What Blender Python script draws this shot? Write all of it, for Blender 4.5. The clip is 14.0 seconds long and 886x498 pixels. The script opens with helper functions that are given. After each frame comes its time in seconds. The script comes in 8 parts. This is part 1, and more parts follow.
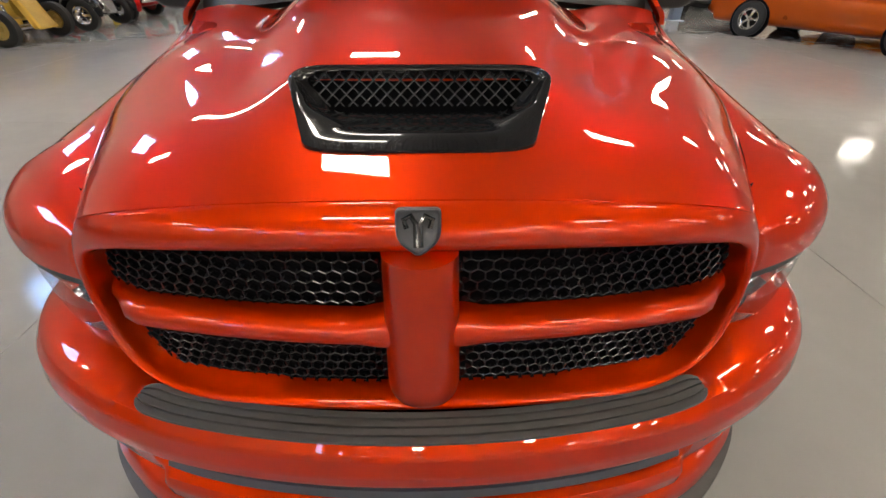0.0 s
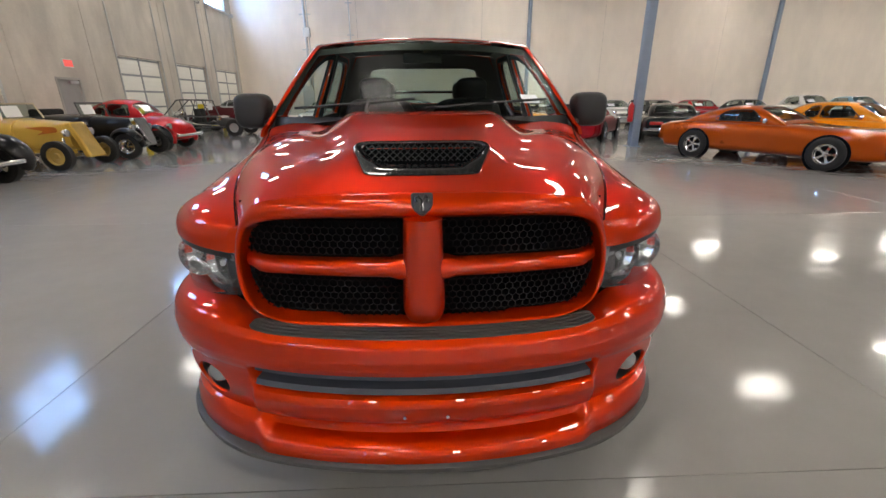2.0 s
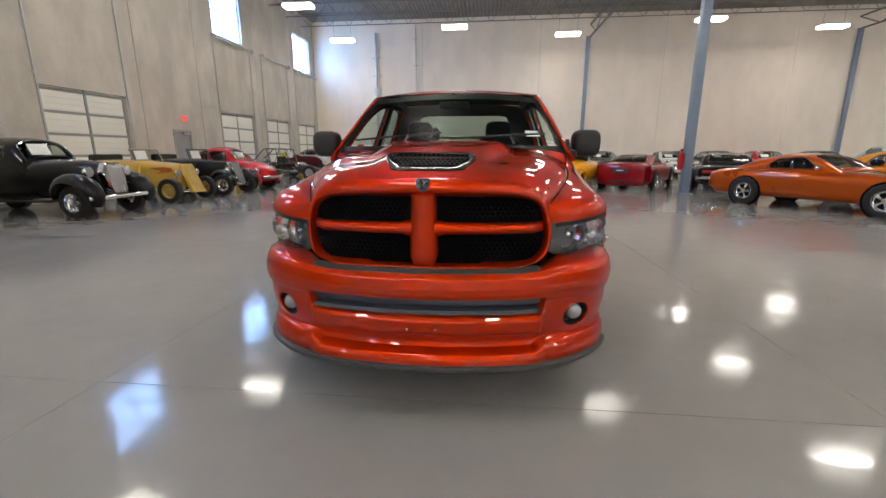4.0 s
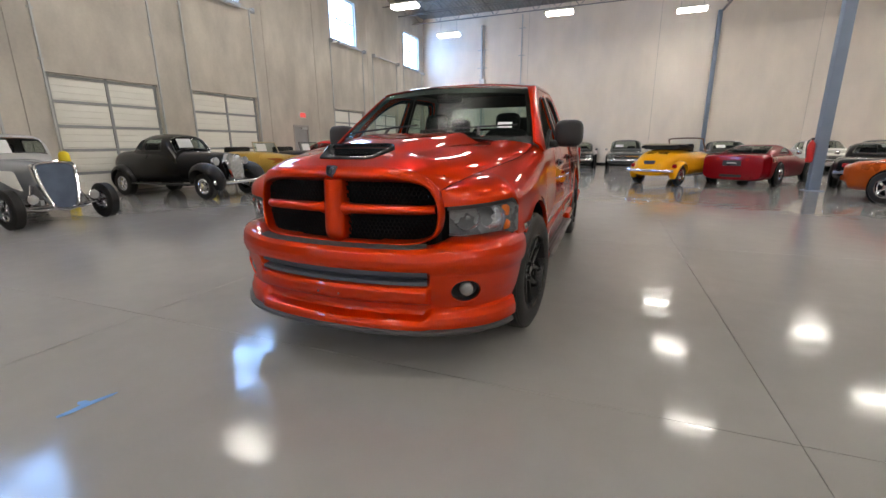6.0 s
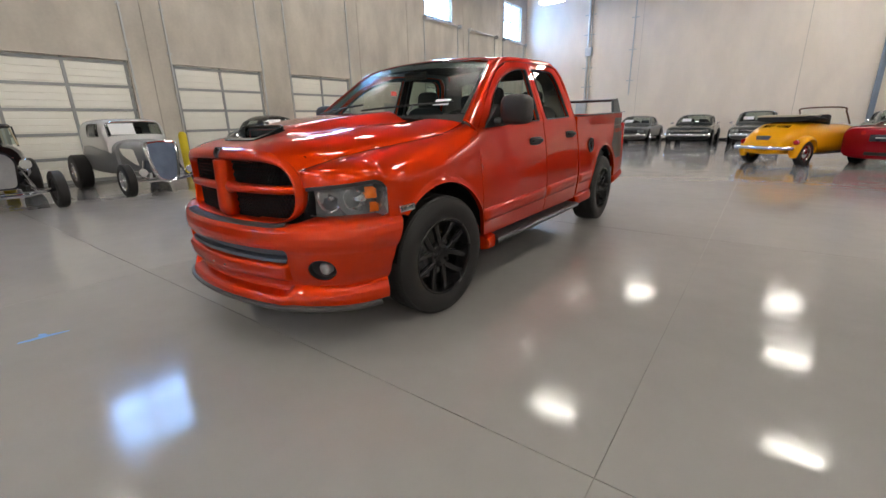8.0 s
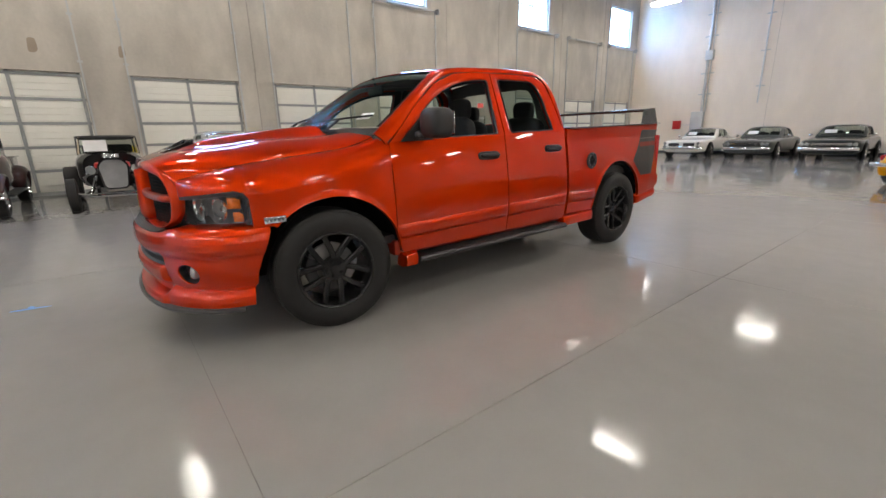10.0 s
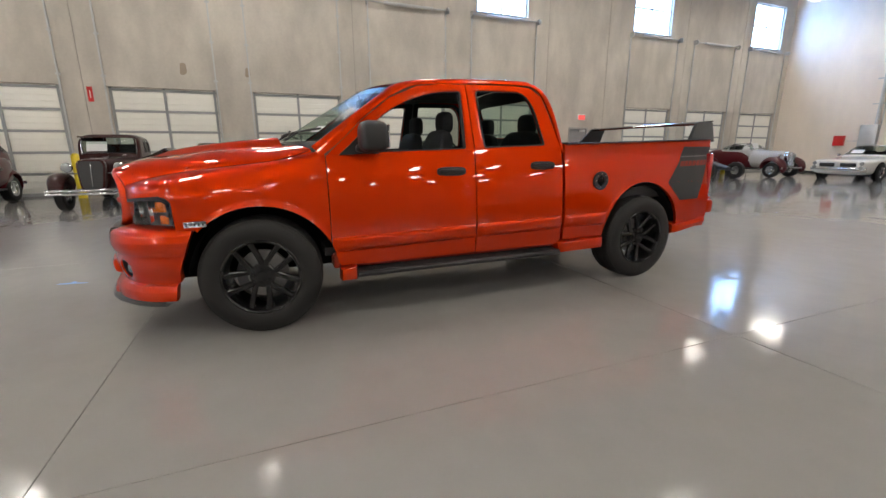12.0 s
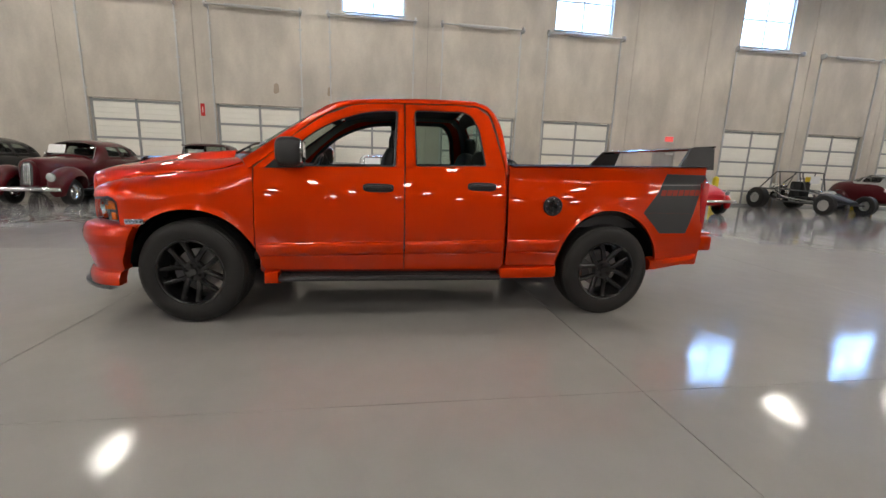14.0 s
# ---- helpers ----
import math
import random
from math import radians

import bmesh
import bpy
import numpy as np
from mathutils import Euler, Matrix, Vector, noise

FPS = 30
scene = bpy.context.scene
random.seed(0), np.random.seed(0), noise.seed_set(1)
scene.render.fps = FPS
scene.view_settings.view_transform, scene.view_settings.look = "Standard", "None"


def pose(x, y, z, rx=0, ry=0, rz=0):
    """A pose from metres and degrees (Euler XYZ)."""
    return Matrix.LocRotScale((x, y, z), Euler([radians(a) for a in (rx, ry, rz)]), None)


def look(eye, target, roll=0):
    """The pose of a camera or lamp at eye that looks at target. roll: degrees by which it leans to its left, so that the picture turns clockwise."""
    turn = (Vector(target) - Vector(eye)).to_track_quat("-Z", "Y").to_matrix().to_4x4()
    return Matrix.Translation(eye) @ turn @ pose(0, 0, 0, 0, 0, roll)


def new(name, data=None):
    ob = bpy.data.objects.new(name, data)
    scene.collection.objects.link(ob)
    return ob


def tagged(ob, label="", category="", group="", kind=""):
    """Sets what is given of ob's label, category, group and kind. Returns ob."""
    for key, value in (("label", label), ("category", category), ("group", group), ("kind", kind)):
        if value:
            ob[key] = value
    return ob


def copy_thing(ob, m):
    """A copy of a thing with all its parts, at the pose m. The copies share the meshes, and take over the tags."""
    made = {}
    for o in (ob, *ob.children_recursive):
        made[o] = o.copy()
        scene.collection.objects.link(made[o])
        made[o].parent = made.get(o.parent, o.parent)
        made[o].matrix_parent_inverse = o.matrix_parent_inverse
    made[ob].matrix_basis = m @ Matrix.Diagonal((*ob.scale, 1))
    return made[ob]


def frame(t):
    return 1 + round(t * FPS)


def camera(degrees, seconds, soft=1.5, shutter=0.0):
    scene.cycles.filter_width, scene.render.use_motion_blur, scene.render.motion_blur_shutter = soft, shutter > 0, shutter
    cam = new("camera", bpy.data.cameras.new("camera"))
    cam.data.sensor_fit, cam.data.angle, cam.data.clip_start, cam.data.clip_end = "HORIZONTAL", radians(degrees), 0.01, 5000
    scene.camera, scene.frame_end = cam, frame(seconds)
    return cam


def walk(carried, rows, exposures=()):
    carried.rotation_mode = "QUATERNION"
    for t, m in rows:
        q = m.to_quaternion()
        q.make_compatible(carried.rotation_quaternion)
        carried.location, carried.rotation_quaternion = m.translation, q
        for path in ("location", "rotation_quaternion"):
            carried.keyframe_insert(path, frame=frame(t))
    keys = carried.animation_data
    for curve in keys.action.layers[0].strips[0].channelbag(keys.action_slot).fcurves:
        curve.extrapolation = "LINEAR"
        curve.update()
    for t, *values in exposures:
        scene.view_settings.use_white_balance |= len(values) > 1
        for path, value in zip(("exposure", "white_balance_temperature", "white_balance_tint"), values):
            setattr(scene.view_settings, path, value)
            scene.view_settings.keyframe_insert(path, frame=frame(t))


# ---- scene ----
cam = camera(93.0, 14.0)
PATH = [
    (0, (0.022, -1.428, 1.465), (0.062, 0.209, 0.317), 0.2),
    (0.5, (0.001, -1.551, 1.477), (0.048, 0.149, 0.425), 0.1),
    (1, (-0.012, -1.728, 1.48), (0.046, 0.042, 0.55), -0.1),
    (1.5, (-0.004, -1.924, 1.468), (0.063, -0.091, 0.671), -0.2),
    (2, (0.015, -2.124, 1.435), (0.086, -0.241, 0.766), -0.3),
    (2.5, (0.016, -2.328, 1.4), (0.069, -0.411, 0.832), -0.4),
    (5, (0.753, -3.014, 1.27), (0.31, -1.114, 0.833), 0.2),
    (5.5, (1.066, -2.959, 1.288), (0.497, -1.098, 0.827), 0.0),
    (6, (1.426, -2.905, 1.29), (0.72, -1.097, 0.808), -0.4),
    (6.5, (1.744, -2.804, 1.296), (0.909, -1.059, 0.79), -0.6),
    (7, (2.025, -2.607, 1.292), (1.07, -0.932, 0.762), -1.0),
    (7.5, (2.33, -2.418, 1.294), (1.273, -0.815, 0.734), -1.2),
    (10, (3.583, -1.109, 1.282), (2.06, 0.079, 0.762), -1.3),
    (10.5, (3.756, -0.817, 1.278), (2.14, 0.254, 0.786), -0.9),
    (11, (3.916, -0.52, 1.291), (2.227, 0.439, 0.814), -0.6),
    (11.5, (3.997, -0.214, 1.278), (2.245, 0.627, 0.806), -0.4),
    (12, (4.08, 0.113, 1.288), (2.278, 0.844, 0.824), -0.2),
    (12.5, (4.185, 0.446, 1.287), (2.336, 1.061, 0.835), 0.1),
    (13, (4.236, 0.773, 1.288), (2.35, 1.277, 0.853), 0.8),
    (13.5, (4.29, 1.104, 1.307), (2.375, 1.504, 0.893), 1.5),
    (14, (4.445, 1.46, 1.322), (2.508, 1.762, 0.925), 2.0),
]
walk(cam, [(t, look(eye, target, roll)) for t, eye, target, roll in PATH], [(0, 0.34, 7000, 10), (1.0, 0.15, 6900, 10), (2.5, -0.02, 6550, 10), (5, -0.09, 6500, 10), (7.5, -0.03, 6500, 10), (10.0, 0.03, 6500, 10), (12.5, 0.02, 6500, 10), (14, -0.03, 6500, 10)])

# ---------------------------------------------------------------- light
world = bpy.data.worlds.new("sky")
scene.world = world
world.use_nodes = True
wn = world.node_tree
sky = wn.nodes.new("ShaderNodeTexSky")
sky.sky_type = 'NISHITA'
sky.sun_disc = False
sky.sun_elevation = radians(42)
sky.sun_rotation = radians(100)
wn.nodes["Background"].inputs[1].default_value = 0.15
wn.links.new(sky.outputs[0], wn.nodes["Background"].inputs[0])
sun_data = bpy.data.lights.new("sun", 'SUN')
sun_data.energy = 2.5
sun_data.angle = radians(0.5)
sun_data.color = (1.0, 0.95, 0.88)
sun = new("sun", sun_data)
sun.matrix_world = look((20, 3.5, 18), (0, 0, 0))
LAMP = 45.0      # strength of the lamp diffusers

# ---------------------------------------------------------------- materials
def mat(name, col, rough=0.5, metal=0.0, var=0.12, scale=3.0, bump=0.0, bscale=90.0, coat=0.0, spec=0.5, rvar=0.08, fine=60.0):
    """A surface with colour change at two scales, uneven gloss and a fine relief."""
    m = bpy.data.materials.new(name)
    m.use_nodes = True
    nt = m.node_tree
    b = nt.nodes["Principled BSDF"]
    tc = nt.nodes.new("ShaderNodeTexCoord")
    n1 = nt.nodes.new("ShaderNodeTexNoise")
    n1.inputs["Scale"].default_value, n1.inputs["Detail"].default_value = scale, 4
    n2 = nt.nodes.new("ShaderNodeTexNoise")
    n2.inputs["Scale"].default_value, n2.inputs["Detail"].default_value = fine, 2
    add = nt.nodes.new("ShaderNodeMath")
    add.operation = 'MULTIPLY_ADD'
    add.inputs[1].default_value, add.inputs[2].default_value = 0.35, 0.0
    sm = nt.nodes.new("ShaderNodeMath")
    sm.operation = 'ADD'
    for n in (n1, n2):
        nt.links.new(tc.outputs["Object"], n.inputs["Vector"])
    nt.links.new(n2.outputs[0], add.inputs[0])
    nt.links.new(n1.outputs[0], sm.inputs[0])
    nt.links.new(add.outputs[0], sm.inputs[1])
    ramp = nt.nodes.new("ShaderNodeMapRange")
    ramp.inputs["From Min"].default_value, ramp.inputs["From Max"].default_value = 0.35, 1.0
    ramp.inputs["To Min"].default_value, ramp.inputs["To Max"].default_value = 1 - var, 1 + var
    nt.links.new(sm.outputs[0], ramp.inputs["Value"])
    sc = nt.nodes.new("ShaderNodeVectorMath")
    sc.operation = 'SCALE'
    sc.inputs[0].default_value = col
    nt.links.new(ramp.outputs[0], sc.inputs["Scale"])
    nt.links.new(sc.outputs[0], b.inputs["Base Color"])
    rr = nt.nodes.new("ShaderNodeMapRange")
    rr.inputs["From Min"].default_value, rr.inputs["From Max"].default_value = 0.3, 0.7
    rr.inputs["To Min"].default_value, rr.inputs["To Max"].default_value = max(rough - rvar * rough * 2, 0.0), rough + rvar * rough * 2
    nt.links.new(n1.outputs[0], rr.inputs["Value"])
    nt.links.new(rr.outputs[0], b.inputs["Roughness"])
    b.inputs["Metallic"].default_value = metal
    b.inputs["Coat Weight"].default_value = coat
    b.inputs["Coat Roughness"].default_value = 0.015
    b.inputs["Specular IOR Level"].default_value = spec
    if bump:
        n3 = nt.nodes.new("ShaderNodeTexNoise")
        n3.inputs["Scale"].default_value, n3.inputs["Detail"].default_value = bscale, 5
        nt.links.new(tc.outputs["Object"], n3.inputs["Vector"])
        bp = nt.nodes.new("ShaderNodeBump")
        bp.inputs["Strength"].default_value, bp.inputs["Distance"].default_value = bump, 0.01
        nt.links.new(n3.outputs[0], bp.inputs["Height"])
        nt.links.new(bp.outputs[0], b.inputs["Normal"])
    return m


def glow(name, col, strength):
    m = bpy.data.materials.new(name)
    m.use_nodes = True
    nt = m.node_tree
    nt.nodes.clear()
    e, o = nt.nodes.new("ShaderNodeEmission"), nt.nodes.new("ShaderNodeOutputMaterial")
    e.inputs[0].default_value, e.inputs[1].default_value = (*col, 1), strength
    nt.links.new(e.outputs[0], o.inputs[0])
    return m


def pane(name, tint=(0.9, 0.95, 0.92), ior=1.5, rough=0.0, rim=0.6):
    """Thin sheet glass: clear or tinted straight through, glossy by Fresnel."""
    m = bpy.data.materials.new(name)
    m.use_nodes = True
    nt = m.node_tree
    nt.nodes.clear()
    o, mx = nt.nodes.new("ShaderNodeOutputMaterial"), nt.nodes.new("ShaderNodeMixShader")
    t, g, f = nt.nodes.new("ShaderNodeBsdfTransparent"), nt.nodes.new("ShaderNodeBsdfGlossy"), nt.nodes.new("ShaderNodeLayerWeight")
    pw, ma = nt.nodes.new("ShaderNodeMath"), nt.nodes.new("ShaderNodeMath")
    pw.operation, ma.operation = 'POWER', 'MULTIPLY_ADD'
    t.inputs[0].default_value = (*tint, 1)
    g.inputs["Roughness"].default_value = rough
    f.inputs[0].default_value = 0.5
    r0 = ((ior - 1) / (ior + 1)) ** 2 * 0.9
    pw.inputs[1].default_value, ma.inputs[1].default_value, ma.inputs[2].default_value = 4.0, rim - r0, r0
    nt.links.new(f.outputs["Facing"], pw.inputs[0])
    nt.links.new(pw.outputs[0], ma.inputs[0])
    nt.links.new(ma.outputs[0], mx.inputs[0])
    nt.links.new(t.outputs[0], mx.inputs[1])
    nt.links.new(g.outputs[0], mx.inputs[2])
    nt.links.new(mx.outputs[0], o.inputs[0])
    return m


def car_paint(name, col, metal=0.0, rough=0.3):
    """Clear-coated lacquer, with fine flake where it is a metallic one."""
    m = mat(name, col, rough, metal, var=0.05, scale=2.0, coat=1.0, fine=900.0 if metal else 40.0, rvar=0.05)
    m.node_tree.nodes["Principled BSDF"].inputs["Coat Roughness"].default_value = 0.01
    m.node_tree.nodes["Principled BSDF"].inputs["Specular IOR Level"].default_value = 0.10
    m.node_tree.nodes["Principled BSDF"].inputs["Coat IOR"].default_value = 1.38
    return m


def epoxy_floor():
    """Grey sealed concrete: cloudy tone, scuffs, a glossy coat with a slight wave."""
    m = mat("epoxy_floor", (0.295, 0.283, 0.270), 0.10, var=0.09, scale=0.5, fine=5.0, rvar=0.25, spec=0.22)
    nt = m.node_tree
    b = nt.nodes["Principled BSDF"]
    tc = nt.nodes.new("ShaderNodeTexCoord")
    w = nt.nodes.new("ShaderNodeTexNoise")
    w.inputs["Scale"].default_value, w.inputs["Detail"].default_value = 2.2, 3
    f = nt.nodes.new("ShaderNodeTexNoise")
    f.inputs["Scale"].default_value, f.inputs["Detail"].default_value = 45, 3
    ad = nt.nodes.new("ShaderNodeMath")
    ad.operation = 'MULTIPLY_ADD'
    ad.inputs[1].default_value = 0.03
    bp = nt.nodes.new("ShaderNodeBump")
    bp.inputs["Strength"].default_value, bp.inputs["Distance"].default_value = 0.12, 0.02
    nt.links.new(tc.outputs["Object"], w.inputs["Vector"])
    nt.links.new(tc.outputs["Object"], f.inputs["Vector"])
    nt.links.new(f.outputs[0], ad.inputs[0])
    nt.links.new(w.outputs[0], ad.inputs[2])
    nt.links.new(ad.outputs[0], bp.inputs["Height"])
    nt.links.new(bp.outputs[0], b.inputs["Normal"])
    # wiped and scuffed gloss
    mp, sc, rg = nt.nodes.new("ShaderNodeMapping"), nt.nodes.new("ShaderNodeTexNoise"), nt.nodes.new("ShaderNodeMapRange")
    mp.inputs["Scale"].default_value = (1.0, 2.6, 1.0)
    mp.inputs["Rotation"].default_value = (0, 0, 0.5)
    sc.inputs["Scale"].default_value, sc.inputs["Detail"].default_value, sc.inputs["Distortion"].default_value = 2.2, 7, 1.2
    rg.inputs["From Min"].default_value, rg.inputs["From Max"].default_value = 0.36, 0.66
    rg.inputs["To Min"].default_value, rg.inputs["To Max"].default_value = 0.055, 0.15
    nt.links.new(tc.outputs["Object"], mp.inputs[0])
    nt.links.new(mp.outputs[0], sc.inputs["Vector"])
    nt.links.new(sc.outputs[0], rg.inputs["Value"])
    nt.links.new(rg.outputs[0], b.inputs["Roughness"])
    return m


def concrete(name, col, stain=0.10, cloud=0.09):
    """Cast concrete: clouds, vertical streaks and pores."""
    m = mat(name, col, 0.85, var=cloud, scale=0.7, fine=14.0, bump=0.25, bscale=30.0)
    nt = m.node_tree
    b = nt.nodes["Principled BSDF"]
    src = b.inputs["Base Color"].links[0].from_socket
    tc = nt.nodes.new("ShaderNodeTexCoord")
    mp = nt.nodes.new("ShaderNodeMapping")
    mp.inputs["Scale"].default_value = (0.8, 0.8, 0.35)
    n = nt.nodes.new("ShaderNodeTexNoise")
    n.inputs["Scale"].default_value, n.inputs["Detail"].default_value = 1.6, 7
    r = nt.nodes.new("ShaderNodeMapRange")
    r.inputs["From Min"].default_value, r.inputs["From Max"].default_value = 0.38, 0.66
    r.inputs["To Min"].default_value, r.inputs["To Max"].default_value = 1 - stain, 1.06
    sc = nt.nodes.new("ShaderNodeVectorMath")
    sc.operation = 'SCALE'
    nt.links.new(tc.outputs["Object"], mp.inputs[0])
    nt.links.new(mp.outputs[0], n.inputs["Vector"])
    nt.links.new(n.outputs[0], r.inputs["Value"])
    nt.links.new(src, sc.inputs[0])
    nt.links.new(r.outputs[0], sc.inputs["Scale"])
    nt.links.new(sc.outputs[0], b.inputs["Base Color"])
    return m


RED = car_paint("flame_orange_red_paint", (0.61, 0.033, 0.0004), 0.70, 0.40)
rb_ = RED.node_tree.nodes["Principled BSDF"]
rb_.inputs["Specular Tint"].default_value = (0.36, 0.06, 0.012, 1)
rb_.inputs["Coat IOR"].default_value = 1.44
rb_.inputs["Coat Roughness"].default_value = 0.006
FLOOR = epoxy_floor()
CONCRETE = concrete("bare_concrete", (0.565, 0.52, 0.457), 0.17, 0.12)
CREAM = concrete("cream_wall_paint", (0.79, 0.705, 0.615), 0.018, 0.025)
WHITE = mat("white_paint", (0.74, 0.73, 0.68), 0.45, var=0.06)
DOOR_WHITE = mat("white_door_panel", (0.86, 0.84, 0.77), 0.5, var=0.05, scale=1.2)
ALU = mat("grey_aluminium", (0.52, 0.53, 0.53), 0.45, 0.5, var=0.1)
DOOR_RAIL = mat("weathered_door_rail", (0.33, 0.34, 0.34), 0.5, 0.4, var=0.12)
STEEL_BLUE = mat("blue_grey_steel_paint", (0.20, 0.25, 0.33), 0.45, var=0.08)
STEEL_DARK = mat("dark_steel", (0.10, 0.10, 0.105), 0.5, 0.5)
JOIST = mat("grey_primer_steel", (0.19, 0.19, 0.19), 0.6, 0.2)
DECK = mat("galvanised_deck", (0.24, 0.235, 0.22), 0.5, 0.3, var=0.1)
LAMP_GLOW = glow("lamp_diffuser", (1.0, 0.945, 0.86), LAMP)
CHROME = mat("chrome", (0.75, 0.76, 0.78), 0.08, 1.0, var=0.04)
BLACK_GLOSS = car_paint("gloss_black", (0.008, 0.008, 0.009), 0.0, 0.2)
BLACK_PLASTIC = mat("black_plastic", (0.015, 0.015, 0.016), 0.45, bump=0.1, bscale=400)
GREY_PLASTIC = mat("dark_grey_rubber_pad", (0.055, 0.053, 0.05), 0.5, bump=0.08, bscale=300)
# near-black that stands in for deep shade in gaps, openings and the underside
DARK = mat("shade_black", (0.004, 0.004, 0.005), 0.9, spec=0.1)
TYRE = mat("tyre_rubber", (0.015, 0.0145, 0.0145), 0.55, spec=0.35, bump=0.15, bscale=200)
RIM_BLACK = mat("satin_black_wheel", (0.006, 0.006, 0.0065), 0.26, 0.1, var=0.1)
HEX_BLACK = mat("gloss_black_mesh", (0.010, 0.010, 0.012), 0.22)
SCOOP_BLACK = mat("satin_black_wire", (0.016, 0.016, 0.018), 0.35)
GLASS = pane("window_glass")
GLASS_TINT = pane("tinted_car_glass", (0.60, 0.68, 0.64), 1.2)
GLASS_SCREEN = pane("windscreen_glass", (0.56, 0.64, 0.58), 1.14, 0.22, 0.22)
GLASS_DARK = pane("dark_car_glass", (0.16, 0.18, 0.18))
LENS = pane("clear_lens", (0.86, 0.88, 0.90), 1.45)
PAPER = mat("white_card", (0.80, 0.80, 0.80), 0.6, var=0.03)
YELLOW_SAFETY = mat("yellow_safety_paint", (0.80, 0.60, 0.02), 0.45)
SIGN_RED = glow("exit_sign_red", (1.0, 0.16, 0.14), 0.9)
RED_BOX = mat("red_enamel", (0.55, 0.02, 0.02), 0.35)
AMBER = mat("amber_lens", (0.85, 0.17, 0.01), 0.25, coat=0.5)
LAMP_RED = mat("red_lamp_lens", (0.45, 0.01, 0.01), 0.12, coat=1.0)
CLOTH = mat("dark_grey_cloth", (0.022, 0.022, 0.025), 0.9, bump=0.2, bscale=250)
REFLECTOR = mat("satin_reflector", (0.86, 0.86, 0.86), 0.14, 0.95, bump=0.10, bscale=60)
HOUSING = mat("headlamp_housing", (0.20, 0.204, 0.208), 0.28, 0.7, bump=0.1, bscale=30)
SHEEN_GREY = mat("sheen_grey", (0.16, 0.16, 0.16), 0.35)
LETTER_RED = mat("dull_red_vinyl", (0.26, 0.02, 0.006), 0.5)
TAPE = mat("blue_tape", (0.14, 0.30, 0.62), 0.7)


# ---------------------------------------------------------------- mesh tools
class Shape:
    """Vertices and faces, gathered piece by piece into one mesh."""

    def __init__(self):
        self.v, self.f = [], []

    def add(self, verts, faces):
        n = len(self.v)
        self.v += [tuple(float(c) for c in p) for p in verts]
        self.f += [tuple(i + n for i in q) for q in faces]
        return self

    def box(self, x0, x1, y0, y1, z0, z1, b=0.0):
        if b <= 0:
            v = [(x, y, z) for x in (x0, x1) for y in (y0, y1) for z in (z0, z1)]
            return self.add(v, [(0, 1, 3, 2), (4, 6, 7, 5), (0, 4, 5, 1), (2, 3, 7, 6), (0, 2, 6, 4), (1, 5, 7, 3)])
        bm = bmesh.new()
        bmesh.ops.create_cube(bm, size=1)
        for v in bm.verts:
            v.co = Vector(((x0 + x1) / 2 + v.co.x * (x1 - x0), (y0 + y1) / 2 + v.co.y * (y1 - y0), (z0 + z1) / 2 + v.co.z * (z1 - z0)))
        bmesh.ops.bevel(bm, geom=bm.edges[:], offset=b, segments=2, profile=0.5, affect='EDGES', clamp_overlap=True)
        bm.verts.index_update()
        self.add([v.co for v in bm.verts], [[v.index for v in f.verts] for f in bm.faces])
        bm.free()
        return self

    def grid(self, rows, closed=False):
        """Quads between rows of points (all of one length); closed: each row is a loop."""
        n, m = len(rows), len(rows[0])
        fs = []
        for i in range(n - 1):
            for j in range(m if closed else m - 1):
                k = (j + 1) % m
                fs.append((i * m + j, i * m + k, (i + 1) * m + k, (i + 1) * m + j))
        return self.add([p for r in rows for p in r], fs)

    def cap(self, loop):
        return self.add(loop, [tuple(range(len(loop)))])

    def tube(self, path, r, seg=10, ends=True, flat=1.0):
        """A round bar along a path of points; r: one radius or one for each point."""
        path = [Vector(p) for p in path]
        rs = r if isinstance(r, (list, tuple)) else [r] * len(path)
        rows, side = [], None
        for i, p in enumerate(path):
            d = (path[min(i + 1, len(path) - 1)] - path[max(i - 1, 0)]).normalized()
            if side is None:
                side = d.cross(Vector((0, 0, 1)))
                if side.length < 1e-3:
                    side = Vector((1, 0, 0))
            side = (side - d * side.dot(d)).normalized()
            up = side.cross(d)
            rows.append([p + (side * math.cos(a) + up * math.sin(a) * flat) * rs[i] for a in (2 * math.pi * k / seg for k in range(seg))])
        self.grid(rows, True)
        if ends:
            self.cap(rows[0][::-1])
            self.cap(rows[-1])
        return self

    def turn(self, profile, centre, axis='x', seg=40, arc=(0, 360)):
        """A profile of (radius, along) turned about an axis through centre."""
        full = arc == (0, 360)
        n = seg if full else seg + 1
        rows = []
        for r, h in profile:
            row = []
            for k in range(n):
                a = radians(arc[0] + (arc[1] - arc[0]) * k / seg)
                c, s = r * math.cos(a), r * math.sin(a)
                p = {'x': (h, c, s), 'y': (c, h, s), 'z': (c, s, h)}[axis]
                row.append((centre[0] + p[0], centre[1] + p[1], centre[2] + p[2]))
            rows.append(row)
        return self.grid(rows, full)

    def prism(self, poly, a0, a1, axis='x'):
        """A flat outline drawn out along an axis."""
        def at(p, a):
            return {'x': (a, p[0], p[1]), 'y': (p[0], a, p[1]), 'z': (p[0], p[1], a)}[axis]
        n = len(poly)
        v = [at(p, a0) for p in poly] + [at(p, a1) for p in poly]
        return self.add(v, [tuple(range(n))[::-1], tuple(range(n, 2 * n))] + [(i, (i + 1) % n, n + (i + 1) % n, n + i) for i in range(n)])

    def mirrored(self):
        s = Shape()
        s.v = [(-x, y, z) for x, y, z in self.v]
        s.f = [tuple(reversed(q)) for q in self.f]
        return s

